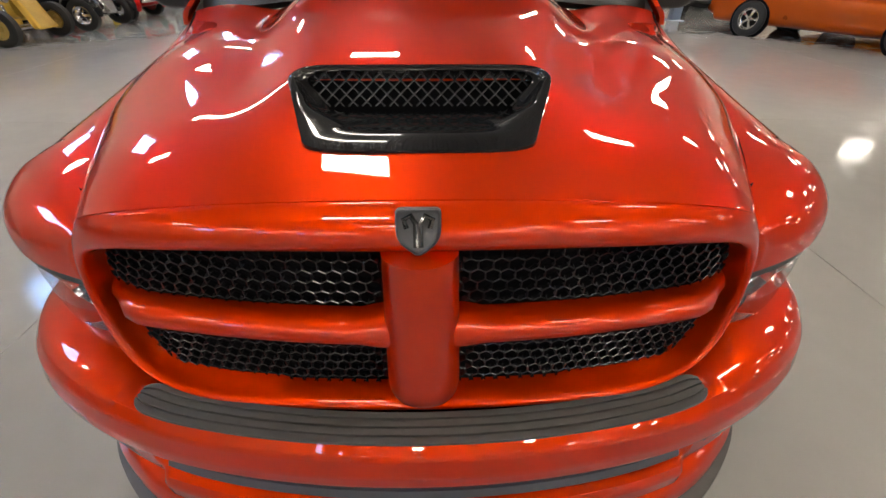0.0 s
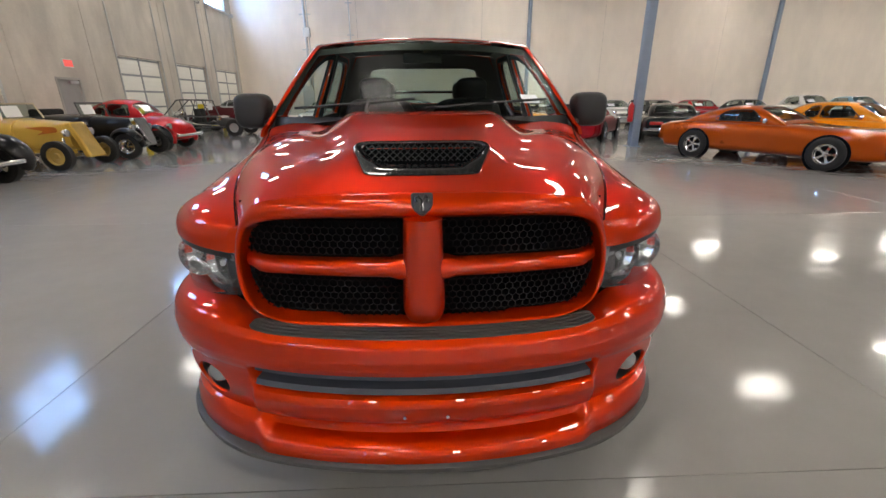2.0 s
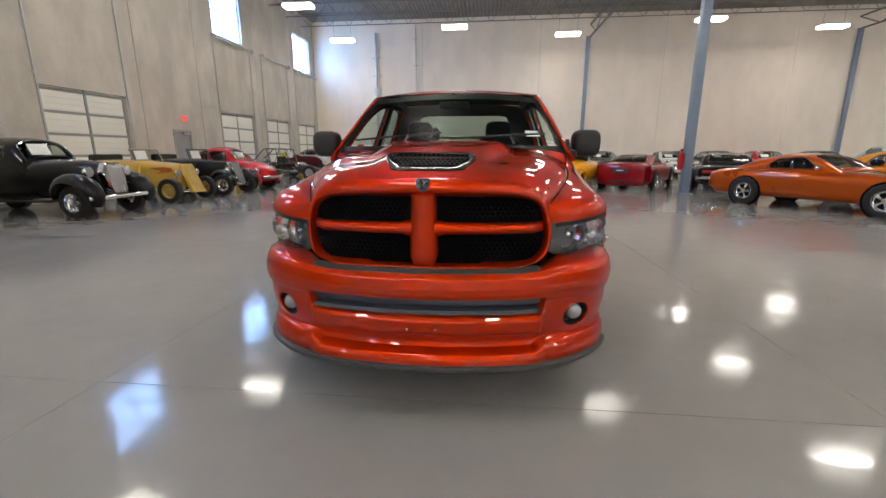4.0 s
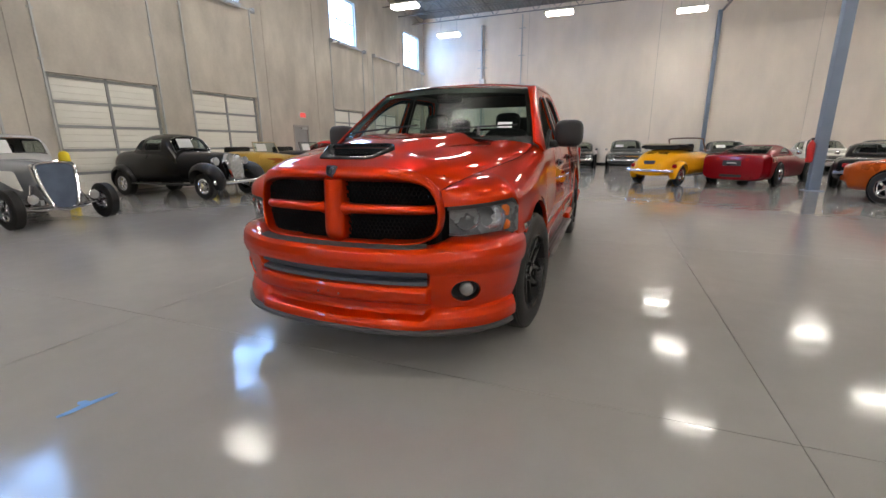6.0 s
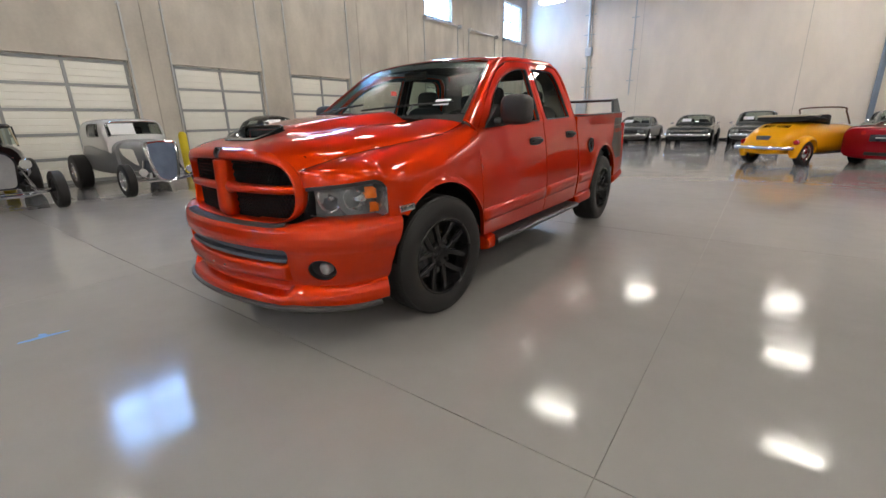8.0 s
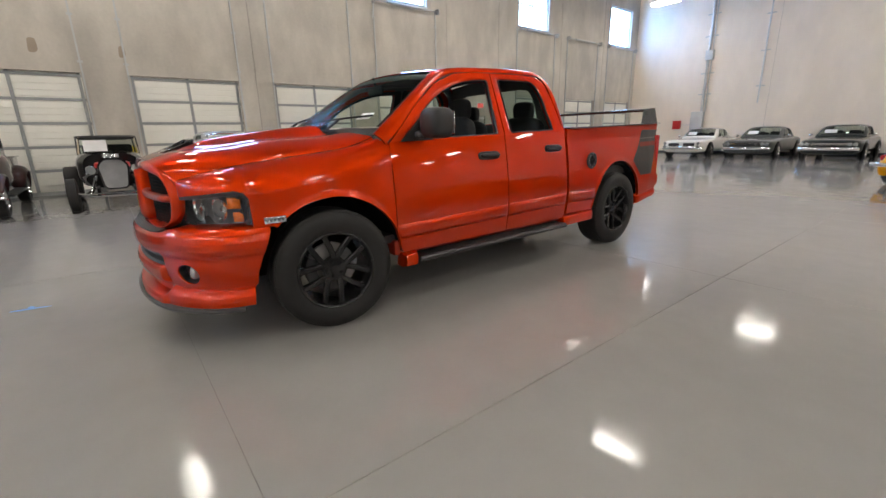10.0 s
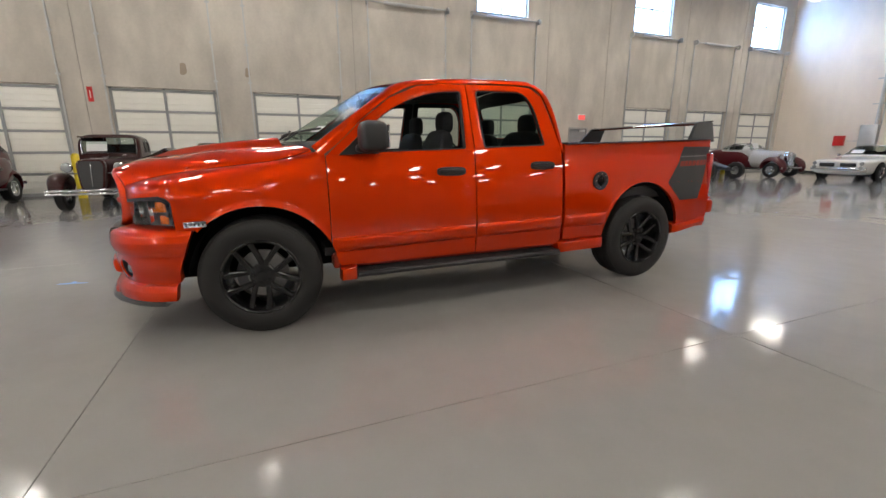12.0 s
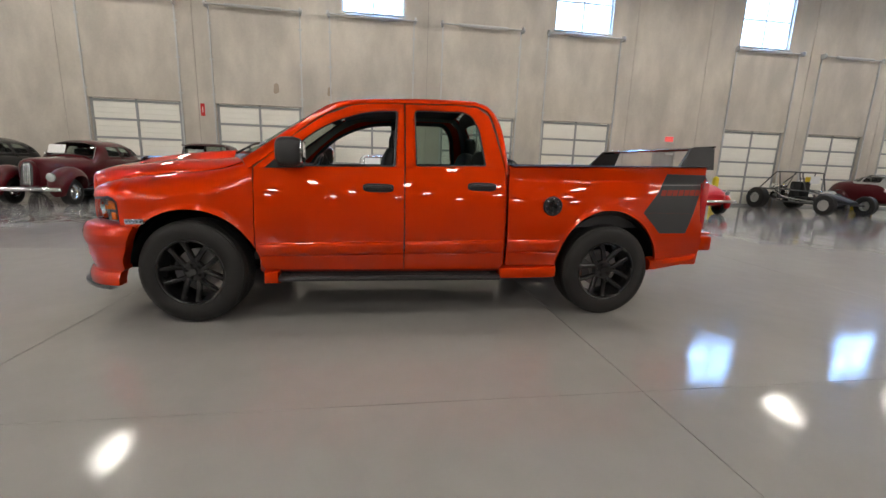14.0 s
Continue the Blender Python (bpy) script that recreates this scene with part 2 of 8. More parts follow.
    def moved(self, m):
        s = Shape()
        s.v = [tuple(m @ Vector(p)) for p in self.v]
        s.f = list(self.f)
        return s

    def join(self, other):
        return self.add(other.v, other.f)

    def mesh(self, name, material, smooth=35, weld=True):
        me = bpy.data.meshes.new(name)
        me.from_pydata(self.v, [], self.f)
        bm = bmesh.new()
        bm.from_mesh(me)
        if weld:
            bmesh.ops.remove_doubles(bm, verts=bm.verts, dist=0.0002)
        bmesh.ops.recalc_face_normals(bm, faces=bm.faces)
        bm.to_mesh(me)
        bm.free()
        me.materials.append(material)
        if smooth:
            me.shade_smooth()
            me.set_sharp_from_angle(angle=radians(smooth))
        return me


def part(name, shape, material, parent=None, label="", smooth=35):
    """One mesh object, under a thing or a part where a parent is given."""
    me = shape if isinstance(shape, bpy.types.Mesh) else shape.mesh(name, material, smooth)
    ob = new(name, me)
    if parent is not None:
        ob.parent = parent
    return tagged(ob, label)


def thing(name, label, category, group="", kind=""):
    return tagged(new(name), label, category, group, kind)


def spline(pts, n, closed=False):
    """n points along a smooth curve through pts (any dimension), even in the parameter."""
    p = np.array(pts, float)
    m = len(p)
    out = []
    for k in range(n):
        u = k * m / n if closed else k * (m - 1) / (n - 1)
        i = min(int(u), m - 1 if closed else m - 2)
        t = u - i
        if closed:
            a, b, c, d = p[(i - 1) % m], p[i % m], p[(i + 1) % m], p[(i + 2) % m]
        else:
            b, c = p[i], p[i + 1]
            a = p[i - 1] if i > 0 else 2 * b - c
            d = p[i + 2] if i + 2 < m else 2 * c - b
        out.append(0.5 * ((2 * b) + (c - a) * t + (2 * a - 5 * b + 4 * c - d) * t * t + (3 * b - 3 * c + d - a) * t ** 3))
    return np.array(out)


def soften(a, sigma):
    """A run of points evened out along its length, its ends kept."""
    a = np.array(a, float)
    n = int(sigma * 3)
    k = np.exp(-0.5 * (np.arange(-n, n + 1) / sigma) ** 2)
    k /= k.sum()
    flat = a.reshape(len(a), -1)
    out = [np.convolve(np.concatenate([2 * c[0] - c[n:0:-1], c, 2 * c[-1] - c[-2:-n - 2:-1]]), k, 'valid') for c in flat.T]
    return np.array(out).T.reshape(a.shape)


def rounded(poly, r, n=6):
    """A closed outline with its corners rounded to the radius r (one number, or one for each corner)."""
    out, m = [], len(poly)
    for i in range(m):
        a, b, c = (np.array(poly[k % m], float) for k in (i - 1, i, i + 1))
        rr = r[i] if isinstance(r, (list, tuple)) else r
        u, w = (a - b), (c - b)
        lu, lw = np.linalg.norm(u), np.linalg.norm(w)
        d = min(rr, lu * 0.49, lw * 0.49)
        p, q = b + u / lu * d, b + w / lw * d
        for k in range(n + 1):
            t = k / n
            out.append((1 - t) ** 2 * p + 2 * t * (1 - t) * b + t * t * q)
    return np.array(out)


def resample(loop, n, start=0):
    """n points evenly along a closed outline."""
    p = np.vstack([loop, loop[:1]])
    seg = np.linalg.norm(np.diff(p, axis=0), axis=1)
    s = np.concatenate([[0], np.cumsum(seg)])
    u = np.linspace(0, s[-1], n, endpoint=False)
    out = np.stack([np.interp(u, s, p[:, k]) for k in range(p.shape[1])], 1)
    return np.roll(out, -start, axis=0)

# ---------------------------------------------------------------- the hall
WX, NY, SY, EX, TOP = -11.3, 26.2, -40.0, 44.0, 9.6


def wall_sheet(name, axis, at, thick, u0, u1, z0, z1, holes, material, label):
    """An upright wall with openings through it. axis: the axis that it stands across; at: its inner face; thick: signed depth."""
    us = sorted({u0, u1, *[h[0] for h in holes], *[h[1] for h in holes]})
    zs = sorted({z0, z1, *[h[2] for h in holes], *[h[3] for h in holes]})
    us, zs = [u for u in us if u0 <= u <= u1], [z for z in zs if z0 <= z <= z1]
    solid = [[not any(h[0] <= (a + b) / 2 <= h[1] and h[2] <= (c + d) / 2 <= h[3] for h in holes) for c, d in zip(zs, zs[1:])] for a, b in zip(us, us[1:])]
    s = Shape()

    def P(u, z, k):
        w = at + thick * k
        return (w, u, z) if axis == 'x' else (u, w, z)
    for i, (a, b) in enumerate(zip(us, us[1:])):
        for j, (c, d) in enumerate(zip(zs, zs[1:])):
            if not solid[i][j]:
                continue
            s.add([P(a, c, 0), P(b, c, 0), P(b, d, 0), P(a, d, 0)], [(0, 1, 2, 3)])
            s.add([P(a, c, 1), P(b, c, 1), P(b, d, 1), P(a, d, 1)], [(3, 2, 1, 0)])
            for di, dj, e in ((-1, 0, ((a, c), (a, d))), (1, 0, ((b, c), (b, d))), (0, -1, ((a, c), (b, c))), (0, 1, ((a, d), (b, d)))):
                ii, jj = i + di, j + dj
                if not (0 <= ii < len(solid) and 0 <= jj < len(solid[0])) or not solid[ii][jj]:
                    (p, q), (r, t) = e
                    s.add([P(p, q, 0), P(r, t, 0), P(r, t, 1), P(p, q, 1)], [(0, 1, 2, 3)])
    return tagged(part(name, s, material, smooth=0), label, "wall", kind="structure")


DOORS = [-38.6, -34.75, -30.9, -27.05, -23.2, -19.35, -15.5, -7.80, -3.95, -0.16, 3.68, 7.55, 15.25, 19.15, 23.0]
DOOR_W, DOOR_H = 2.75, 3.05
WINDOWS = [(-37.7, -35.55), (-30.1, -27.95), (-22.5, -20.35), (-14.9, -12.75), (0.2, 2.3), (7.75, 9.95), (15.35, 17.55), (23.1, 25.4)]
WIN_Z0, WIN_Z1 = 6.22, 8.25
JOINTS = [-35.0, -27.3, -19.7, -12.1, -8.5, -4.5, 3.12, 10.95, 14.0, 18.6, 22.5]

holes = [(y, y + DOOR_W, 0.0, DOOR_H) for y in DOORS] + [(a, b, WIN_Z0, WIN_Z1) for a, b in WINDOWS] + [(12.2, 13.2, 0.0, 2.16)]
holes += [(y - 0.012, y + 0.012, 0.0, TOP) for y in JOINTS]
wall_sheet("wall_west", 'x', WX, -0.28, SY, NY, 0.0, TOP, holes, CONCRETE, "bare grey concrete panel wall with dock doors and high windows")
wall_sheet("wall_north", 'y', NY, 0.25, WX, EX, 0.0, TOP, [(x - 0.008, x + 0.008, 0.0, TOP) for x in (-4.0, 3.5, 11.0, 18.5)], CREAM, "smooth cream-painted end wall of the hall")
wall_sheet("wall_south", 'y', SY, -0.25, WX, EX, 0.0, TOP, [], CREAM, "plain cream-painted wall closing the hall")
# unseen east wall, added dark so the truck's flank reflects less light
wall_sheet("wall_east", 'x', EX, 0.25, SY, NY, 0.0, TOP, [], concrete("dark_unseen_wall", (0.24, 0.225, 0.205)), "plain unseen long wall closing the hall, dark to subdue reflections")

s = Shape()
for y in JOINTS:
    s.box(WX - 0.06, WX - 0.018, y - 0.012, y + 0.012, 0.0, TOP)
for x in (-4.0, 3.5, 11.0, 18.5):
    s.box(x - 0.008, x + 0.008, NY + 0.015, NY + 0.06, 0.0, TOP)
tagged(part("trim_joint_seal", s, mat("joint_seal", (0.38, 0.35, 0.31), 0.8), smooth=0), "grey sealant strips in the wall panel joints", "joint seal", kind="structure")

# floor: one slab, with saw-cut joints
GX = [-10.5, -6.2, -1.915, 2.31, 6.6, 10.9, 15.2, 19.5, 23.8, 28.0]
GY = [-36.4, -32.45, -28.5, -24.55, -20.6, -16.65, -12.7, -8.75, -4.8, -0.87, 3.06, 7.0, 10.95, 14.9, 18.85, 22.8]
s = Shape()
xs, ys = [WX - 0.3] + GX + [EX + 0.3], [SY - 0.3] + GY + [NY + 0.3]
for a, b in zip(xs, xs[1:]):
    for c, d in zip(ys, ys[1:]):
        g = 0.0025
        s.add([(a + g, c + g, 0), (b - g, c + g, 0), (b - g, d - g, 0), (a + g, d - g, 0)], [(0, 1, 2, 3)])
        for p, q in (((a + g, c + g), (b - g, c + g)), ((b - g, c + g), (b - g, d - g)), ((b - g, d - g), (a + g, d - g)), ((a + g, d - g), (a + g, c + g))):
            s.add([(*p, 0), (*q, 0), (*q, -0.02), (*p, -0.02)], [(0, 1, 2, 3)])
floor = tagged(part("floor", s, FLOOR, smooth=0), "glossy grey epoxy-sealed concrete floor with saw-cut joints", "floor", kind="structure")
part("joint_filler", Shape().box(WX - 0.3, EX + 0.3, SY - 0.3, NY + 0.3, -0.10, -0.006), mat("joint_filler", (0.235, 0.224, 0.21), 0.8), floor, "dark filler in the floor joints", 0)

# ceiling: ribbed deck
s = Shape()
n = 0
x = WX - 0.3
prof = []
while x < EX + 0.3:
    prof += [(x, TOP), (x + 0.10, TOP), (x + 0.13, TOP + 0.04), (x + 0.20, TOP + 0.04)]
    x += 0.23
s.grid([[(p[0], y, p[1]) for p in prof] for y in (SY - 0.3, NY + 0.3)])
s.box(WX - 0.3, EX + 0.3, SY - 0.3, NY + 0.3, TOP + 0.10, TOP + 0.2)
tagged(part("ceiling", s, DECK, smooth=0), "ribbed galvanised metal roof deck", "ceiling", kind="structure")

# open-web joists across the hall, and girders along the column lines
def truss(name, p0, p1, z0, z1, panels, r, label, chord):
    s = Shape()
    p0, p1 = Vector(p0), Vector(p1)
    d = (p1 - p0).normalized()
    w = Vector((-d.y, d.x, 0)) * chord
    for z in (z0, z1):
        s.add([p0 + w + Vector((0, 0, z)), p0 - w + Vector((0, 0, z)), p1 - w + Vector((0, 0, z)), p1 + w + Vector((0, 0, z)),
               p0 + w + Vector((0, 0, z + chord)), p0 - w + Vector((0, 0, z + chord)), p1 - w + Vector((0, 0, z + chord)), p1 + w + Vector((0, 0, z + chord))],
              [(0, 1, 2, 3), (4, 7, 6, 5), (0, 3, 7, 4), (1, 5, 6, 2), (0, 4, 5, 1), (3, 2, 6, 7)])
    k = (p1 - p0) / panels
    for i in range(panels):
        a = p0 + k * i + Vector((0, 0, z0 if i % 2 else z1))
        b = p0 + k * (i + 1) + Vector((0, 0, z1 if i % 2 else z0))
        s.tube([a, b], r, 5, False)
    return tagged(part(name, s, JOIST, smooth=0), label, "roof joist", "roof joists", "structure")


for i in range(36):
    y = SY + 0.1 + i * 1.95
    if y < NY - 0.2:
        truss("roof_joist", (WX, y, 0), (EX, y, 0), 8.85, TOP - 0.06, 90, 0.016, "grey open-web steel roof joist under the deck", 0.035)
for x in (6.5, 21.7):
    truss("roof_girder", (x, SY, 0), (x, NY, 0), 8.25, 8.95, 46, 0.03, "heavy grey steel girder truss on the columns", 0.06)

# columns
def column(x, y, w=0.30):
    c = thing("steel_column", "square blue-grey painted steel roof column", "column", "roof columns", "structure")
    part("shaft", Shape().box(x - w / 2, x + w / 2, y - w / 2, y + w / 2, 0.02, 8.25, 0.02), STEEL_BLUE, c)
    part("base_plate", Shape().box(x - w * 0.8, x + w * 0.8, y - w * 0.8, y + w * 0.8, 0.0, 0.02, 0.004), STEEL_BLUE, c)
    return c


column(6.62, 11.45, 0.25)
for x in (6.35, 21.7):
    column(x, NY - 0.2, 0.21)
column(21.7, 11.45, 0.34)
# red fire extinguisher on the near column
ext = thing("fire_extinguisher", "red fire extinguisher hung on the steel column", "extinguisher")
part("cylinder", Shape().turn([(0.0, 0.75), (0.07, 0.76), (0.085, 0.80), (0.085, 1.20), (0.06, 1.28), (0.025, 1.31), (0.025, 1.36), (0.0, 1.36)], (6.41, 11.42, 0), 'z', 20), RED_BOX, ext)
part("valve", Shape().box(6.38, 6.44, 11.38, 11.46, 1.34, 1.40, 0.008), BLACK_PLASTIC, ext)
part("hose", Shape().tube(spline([(6.38, 11.42, 1.36), (6.31, 11.40, 1.30), (6.30, 11.40, 1.1), (6.33, 11.40, 0.88)], 14), 0.012, 6), BLACK_PLASTIC, ext)
part("bracket", Shape().box(6.45, 6.50, 11.40, 11.46, 0.9, 1.25, 0.004), STEEL_DARK, ext)

# dock doors: two columns of five ribbed panels in an aluminium frame, tracks running up the wall
PX = WX - 0.10
cell_w, cell_h = (DOOR_W - 0.18) / 2, (DOOR_H - 0.10) / 5
pan = Shape()
prof = [(0.0, 0.03), (0.012, 0.045)]
for k in range(3):
    z = 0.03 + (cell_h - 0.10) * (k + 1) / 3
    prof += [(0.012, z - 0.018), (0.002, z - 0.008), (0.012, z + 0.004)]
prof = prof[:-1] + [(0.012, cell_h - 0.06), (0.0, cell_h - 0.045)]
pan.grid([[(h, y, z) for h, z in prof] for y in (0.03, cell_w - 0.03)])
pan_mesh = pan.mesh("panel", DOOR_WHITE, 0)
for i, y in enumerate(DOORS):
    d = thing("door_%d" % (i + 1), "closed white sectional dock door with aluminium frame and lift tracks", "dock door", "dock doors", "structure")
    fr = Shape()
    fr.box(PX - 0.05, PX + 0.004, y, y + DOOR_W, 0.0, DOOR_H)
    part("door_leaf", fr, DOOR_WHITE, d, smooth=0)
    rails = Shape()
    for k in range(6):
        z = k * cell_h
        rails.box(PX + 0.004, PX + 0.026, y, y + DOOR_W, z, z + (0.07 if k else 0.09))
    for k in range(3):
        rails.box(PX + 0.004, PX + 0.030, y + k * (cell_w + 0.045), y + k * (cell_w + 0.045) + 0.07, 0.0, DOOR_H)
    part("frame", rails, DOOR_RAIL, d, smooth=0)
    for r in range(5):
        for c in range(2):
            ob = part("panel", pan_mesh, DOOR_WHITE, d)
            ob.location = (PX + 0.004, y + 0.06 + c * (cell_w + 0.045), 0.06 + r * cell_h)
    for yy in (y - 0.04, y + DOOR_W + 0.04):
        tr = Shape().box(WX + 0.004, WX + 0.05, yy - 0.02, yy + 0.02, 0.0, 6.12)
        for z in (3.3, 4.4, 5.5):
            tr.box(WX + 0.002, WX + 0.03, yy - 0.06, yy + 0.06, z, z + 0.05)
        part("track", tr, ALU, d, smooth=0)
    sh = Shape().tube([(WX + 0.16, y - 0.15, 6.06), (WX + 0.16, y + DOOR_W + 0.15, 6.06)], 0.022, 8)
    sh.tube([(WX + 0.16, y + 0.5, 6.06), (WX + 0.16, y + DOOR_W - 0.5, 6.06)], 0.05, 10)
    for yy in (y - 0.08, y + DOOR_W + 0.08):
        sh.turn([(0.02, -0.03), (0.10, -0.03), (0.10, 0.03), (0.02, 0.03)], (WX + 0.16, yy, 6.06), 'y', 14)
        sh.box(WX + 0.002, WX + 0.20, yy - 0.012, yy + 0.012, 5.98, 6.16)
    part("spring_shaft", sh, ALU, d, "steel spring shaft above the tracks")

# exit door with its lit sign
d = thing("door_exit", "closed grey steel exit door in a steel frame", "exit door", kind="structure")
part("door_leaf", Shape().box(WX - 0.10, WX - 0.05, 12.26, 13.14, 0.01, 2.10), mat("grey_door_paint", (0.30, 0.30, 0.30), 0.5), d, smooth=0)
s = Shape().box(WX - 0.14, WX + 0.02, 12.2, 12.26, 0, 2.16).box(WX - 0.14, WX + 0.02, 13.14, 13.2, 0, 2.16).box(WX - 0.14, WX + 0.02, 12.26, 13.14, 2.10, 2.16)
part("door_frame", s, mat("grey_frame_paint", (0.38, 0.37, 0.35), 0.5), d, smooth=0)
part("door_handle", Shape().box(WX - 0.05, WX + 0.02, 12.34, 12.52, 1.0, 1.05, 0.01), CHROME, d)
part("door_closer", Shape().box(WX - 0.05, WX + 0.03, 12.75, 13.10, 1.98, 2.07, 0.01), ALU, d)
ex = thing("exit_sign", "small red-lit exit sign above the grey door", "exit sign")
part("sign_body", Shape().box(WX + 0.002, WX + 0.05, 12.62, 13.02, 2.46, 2.70, 0.008), PAPER, ex)
part("sign_face", Shape().box(WX + 0.05, WX + 0.056, 12.64, 13.00, 2.48, 2.68), SIGN_RED, ex, "red lit face", 0)

# windows
WIN_SKY = pane("window_pane", (0.97, 0.98, 1.0))
for i, (a, b) in enumerate(WINDOWS):
    w = thing("window_%d" % (i + 1), "high daylit window with white frame and four panes", "window", "high windows", "structure")
    fx = WX - 0.16
    s = Shape()
    for u0, u1, z0, z1 in ((a, a + 0.06, WIN_Z0, WIN_Z1), (b - 0.06, b, WIN_Z0, WIN_Z1), (a + 0.06, b - 0.06, WIN_Z0, WIN_Z0 + 0.06), (a + 0.06, b - 0.06, WIN_Z1 - 0.06, WIN_Z1)):
        s.box(fx - 0.05, fx + 0.05, u0, u1, z0, z1)
    m, zm = (a + b) / 2, (WIN_Z0 + WIN_Z1) / 2
    s.box(fx - 0.03, fx + 0.03, m - 0.03, m + 0.03, WIN_Z0 + 0.06, WIN_Z1 - 0.06)
    for u0, u1 in ((a + 0.06, m - 0.03), (m + 0.03, b - 0.06)):
        s.box(fx - 0.03, fx + 0.03, u0, u1, zm - 0.03, zm + 0.03)
    part("window_frame", s, WHITE, w, smooth=0)
    part("window_sill", Shape().box(WX - 0.12, WX + 0.06, a - 0.05, b + 0.05, WIN_Z0 - 0.05, WIN_Z0 - 0.004), ALU, w, smooth=0)
    for u0, u1 in ((a + 0.06, m - 0.03), (m + 0.03, b - 0.06)):
        for z0, z1 in ((WIN_Z0 + 0.06, zm - 0.03), (zm + 0.03, WIN_Z1 - 0.06)):
            p = part("pane", Shape().add([(fx, u0, z0), (fx, u1, z0), (fx, u1, z1), (fx, u0, z1)], [(0, 1, 2, 3)]), WIN_SKY, w, smooth=0)
            p.visible_shadow = False
tagged(part("backdrop_sky", Shape().add([(WX - 6, SY - 30, -3), (WX - 6, NY + 30, -3), (WX - 6, NY + 30, 30), (WX - 6, SY - 30, 30)], [(0, 1, 2, 3)]), glow("bright_sky", (0.28, 0.52, 1.0), 22.0), smooth=0),
       "bright hazy sky outside the high windows", "sky", kind="structure")

# high-bay lamps, staggered from row to row
lamp = None
for x, odd in ((-8.2, 0), (-1.52, 1), (4.6, 0), (11.08, 1), (18.05, 0), (24.1, 1), (30.6, 0), (37.1, 1)):
    for k in range(11):
        y = (20.95 if odd else 22.95) - 5.9 * k
        if (x, k) in ((-1.52, 1), (18.05, 1)):
            continue
        if lamp is None:
            lamp = thing("high_bay_lamp", "white hanging high-bay lamp with glowing flat diffuser", "ceiling lamp", "high-bay lamps")
            part("housing", Shape().box(-0.66, 0.66, -0.26, 0.26, 0.11, 0.19, 0.02), WHITE, lamp)
            part("diffuser", Shape().box(-0.64, 0.64, -0.24, 0.24, 0.0, 0.105), LAMP_GLOW, lamp, "glowing diffuser", 0)
            for sx in (-0.5, 0.5):
                part("hanger", Shape().tube([(sx, 0, 0.18), (sx, 0, 1.99)], 0.006, 5), STEEL_DARK, lamp)
            lamp.matrix_basis = pose(x, y, 7.6)
        else:
            copy_thing(lamp, pose(x, y, 7.6))

# services on the north wall
pn = thing("electrical_panel", "tall grey electrical panel with conduit up the wall", "electrical panel")
part("cabinet", Shape().box(-7.55, -6.90, NY - 0.22, NY - 0.002, 0.9, 2.3, 0.01), ALU, pn)
part("conduit", Shape().tube([(-7.05, NY - 0.08, 2.3), (-7.05, NY - 0.08, 8.8)], 0.07, 8).tube([(-6.88, NY - 0.06, 2.3), (-6.88, NY - 0.06, 8.8)], 0.03, 8), ALU, pn)
part("junction_box", Shape().box(-7.18, -6.78, NY - 0.2, NY - 0.01, 5.0, 5.5, 0.01), ALU, pn)
for z in (3.2, 4.3, 6.2, 7.3):
    part("strut", Shape().box(-7.35, -6.7, NY - 0.05, NY - 0.002, z, z + 0.05), ALU, pn, smooth=0)
pp = thing("riser_pipe", "thin grey riser pipe clamped to the cream wall", "pipe")
part("pipe", Shape().tube([(-4.42, NY - 0.06, 2.6), (-4.42, NY - 0.06, 9.2)], 0.035, 8), ALU, pp)
for z in (3.4, 5.1, 6.8, 8.4):
    part("clamp", Shape().box(-4.62, -4.22, NY - 0.03, NY - 0.002, z, z + 0.05), ALU, pp, smooth=0)
rb = thing("fire_hose_cabinet", "small red fire equipment box on the cream wall", "fire box")
part("cabinet", Shape().box(-8.55, -8.12, NY - 0.14, NY - 0.002, 1.36, 1.84, 0.012), RED_BOX, rb)
part("conduit", Shape().tube([(-8.12, NY - 0.05, 1.58), (-7.55, NY - 0.05, 1.58)], 0.015, 6), ALU, rb)
tagged(part("baseboard", Shape().box(WX, EX, NY - 0.02, NY - 0.002, 0.0, 0.11), BLACK_PLASTIC, smooth=0), "black base strip along the cream wall", "baseboard", kind="structure")
fa = thing("fire_sign", "tall red fire sign on the concrete wall", "wall sign")
part("plate", Shape().box(WX + 0.002, WX + 0.012, -4.44, -4.31, 2.62, 3.02), RED_BOX, fa, smooth=0)
part("stripe", Shape().box(WX + 0.012, WX + 0.014, -4.385, -4.365, 2.72, 2.92), CREAM, fa, "pale writing bar", 0)
# oily patches on the concrete
for y, z, w, h in ((-2.0, 3.62, 0.20, 0.36), (-0.24, 3.62, 0.17, 0.30)):
    lp = rounded([(y - w / 2, z - h / 2), (y + w / 2, z - h / 2 + 0.05), (y + w / 2 - 0.02, z + h / 2), (y - w / 2 + 0.03, z + h / 2)], 0.1)
    tagged(part("wall_stain", Shape().cap([(WX + 0.004, p[0], p[1]) for p in lp]), mat("brown_stain", (0.37, 0.30, 0.23), 0.9), smooth=0), "brown patched spot on the concrete wall", "stain", "wall stains", "structure")
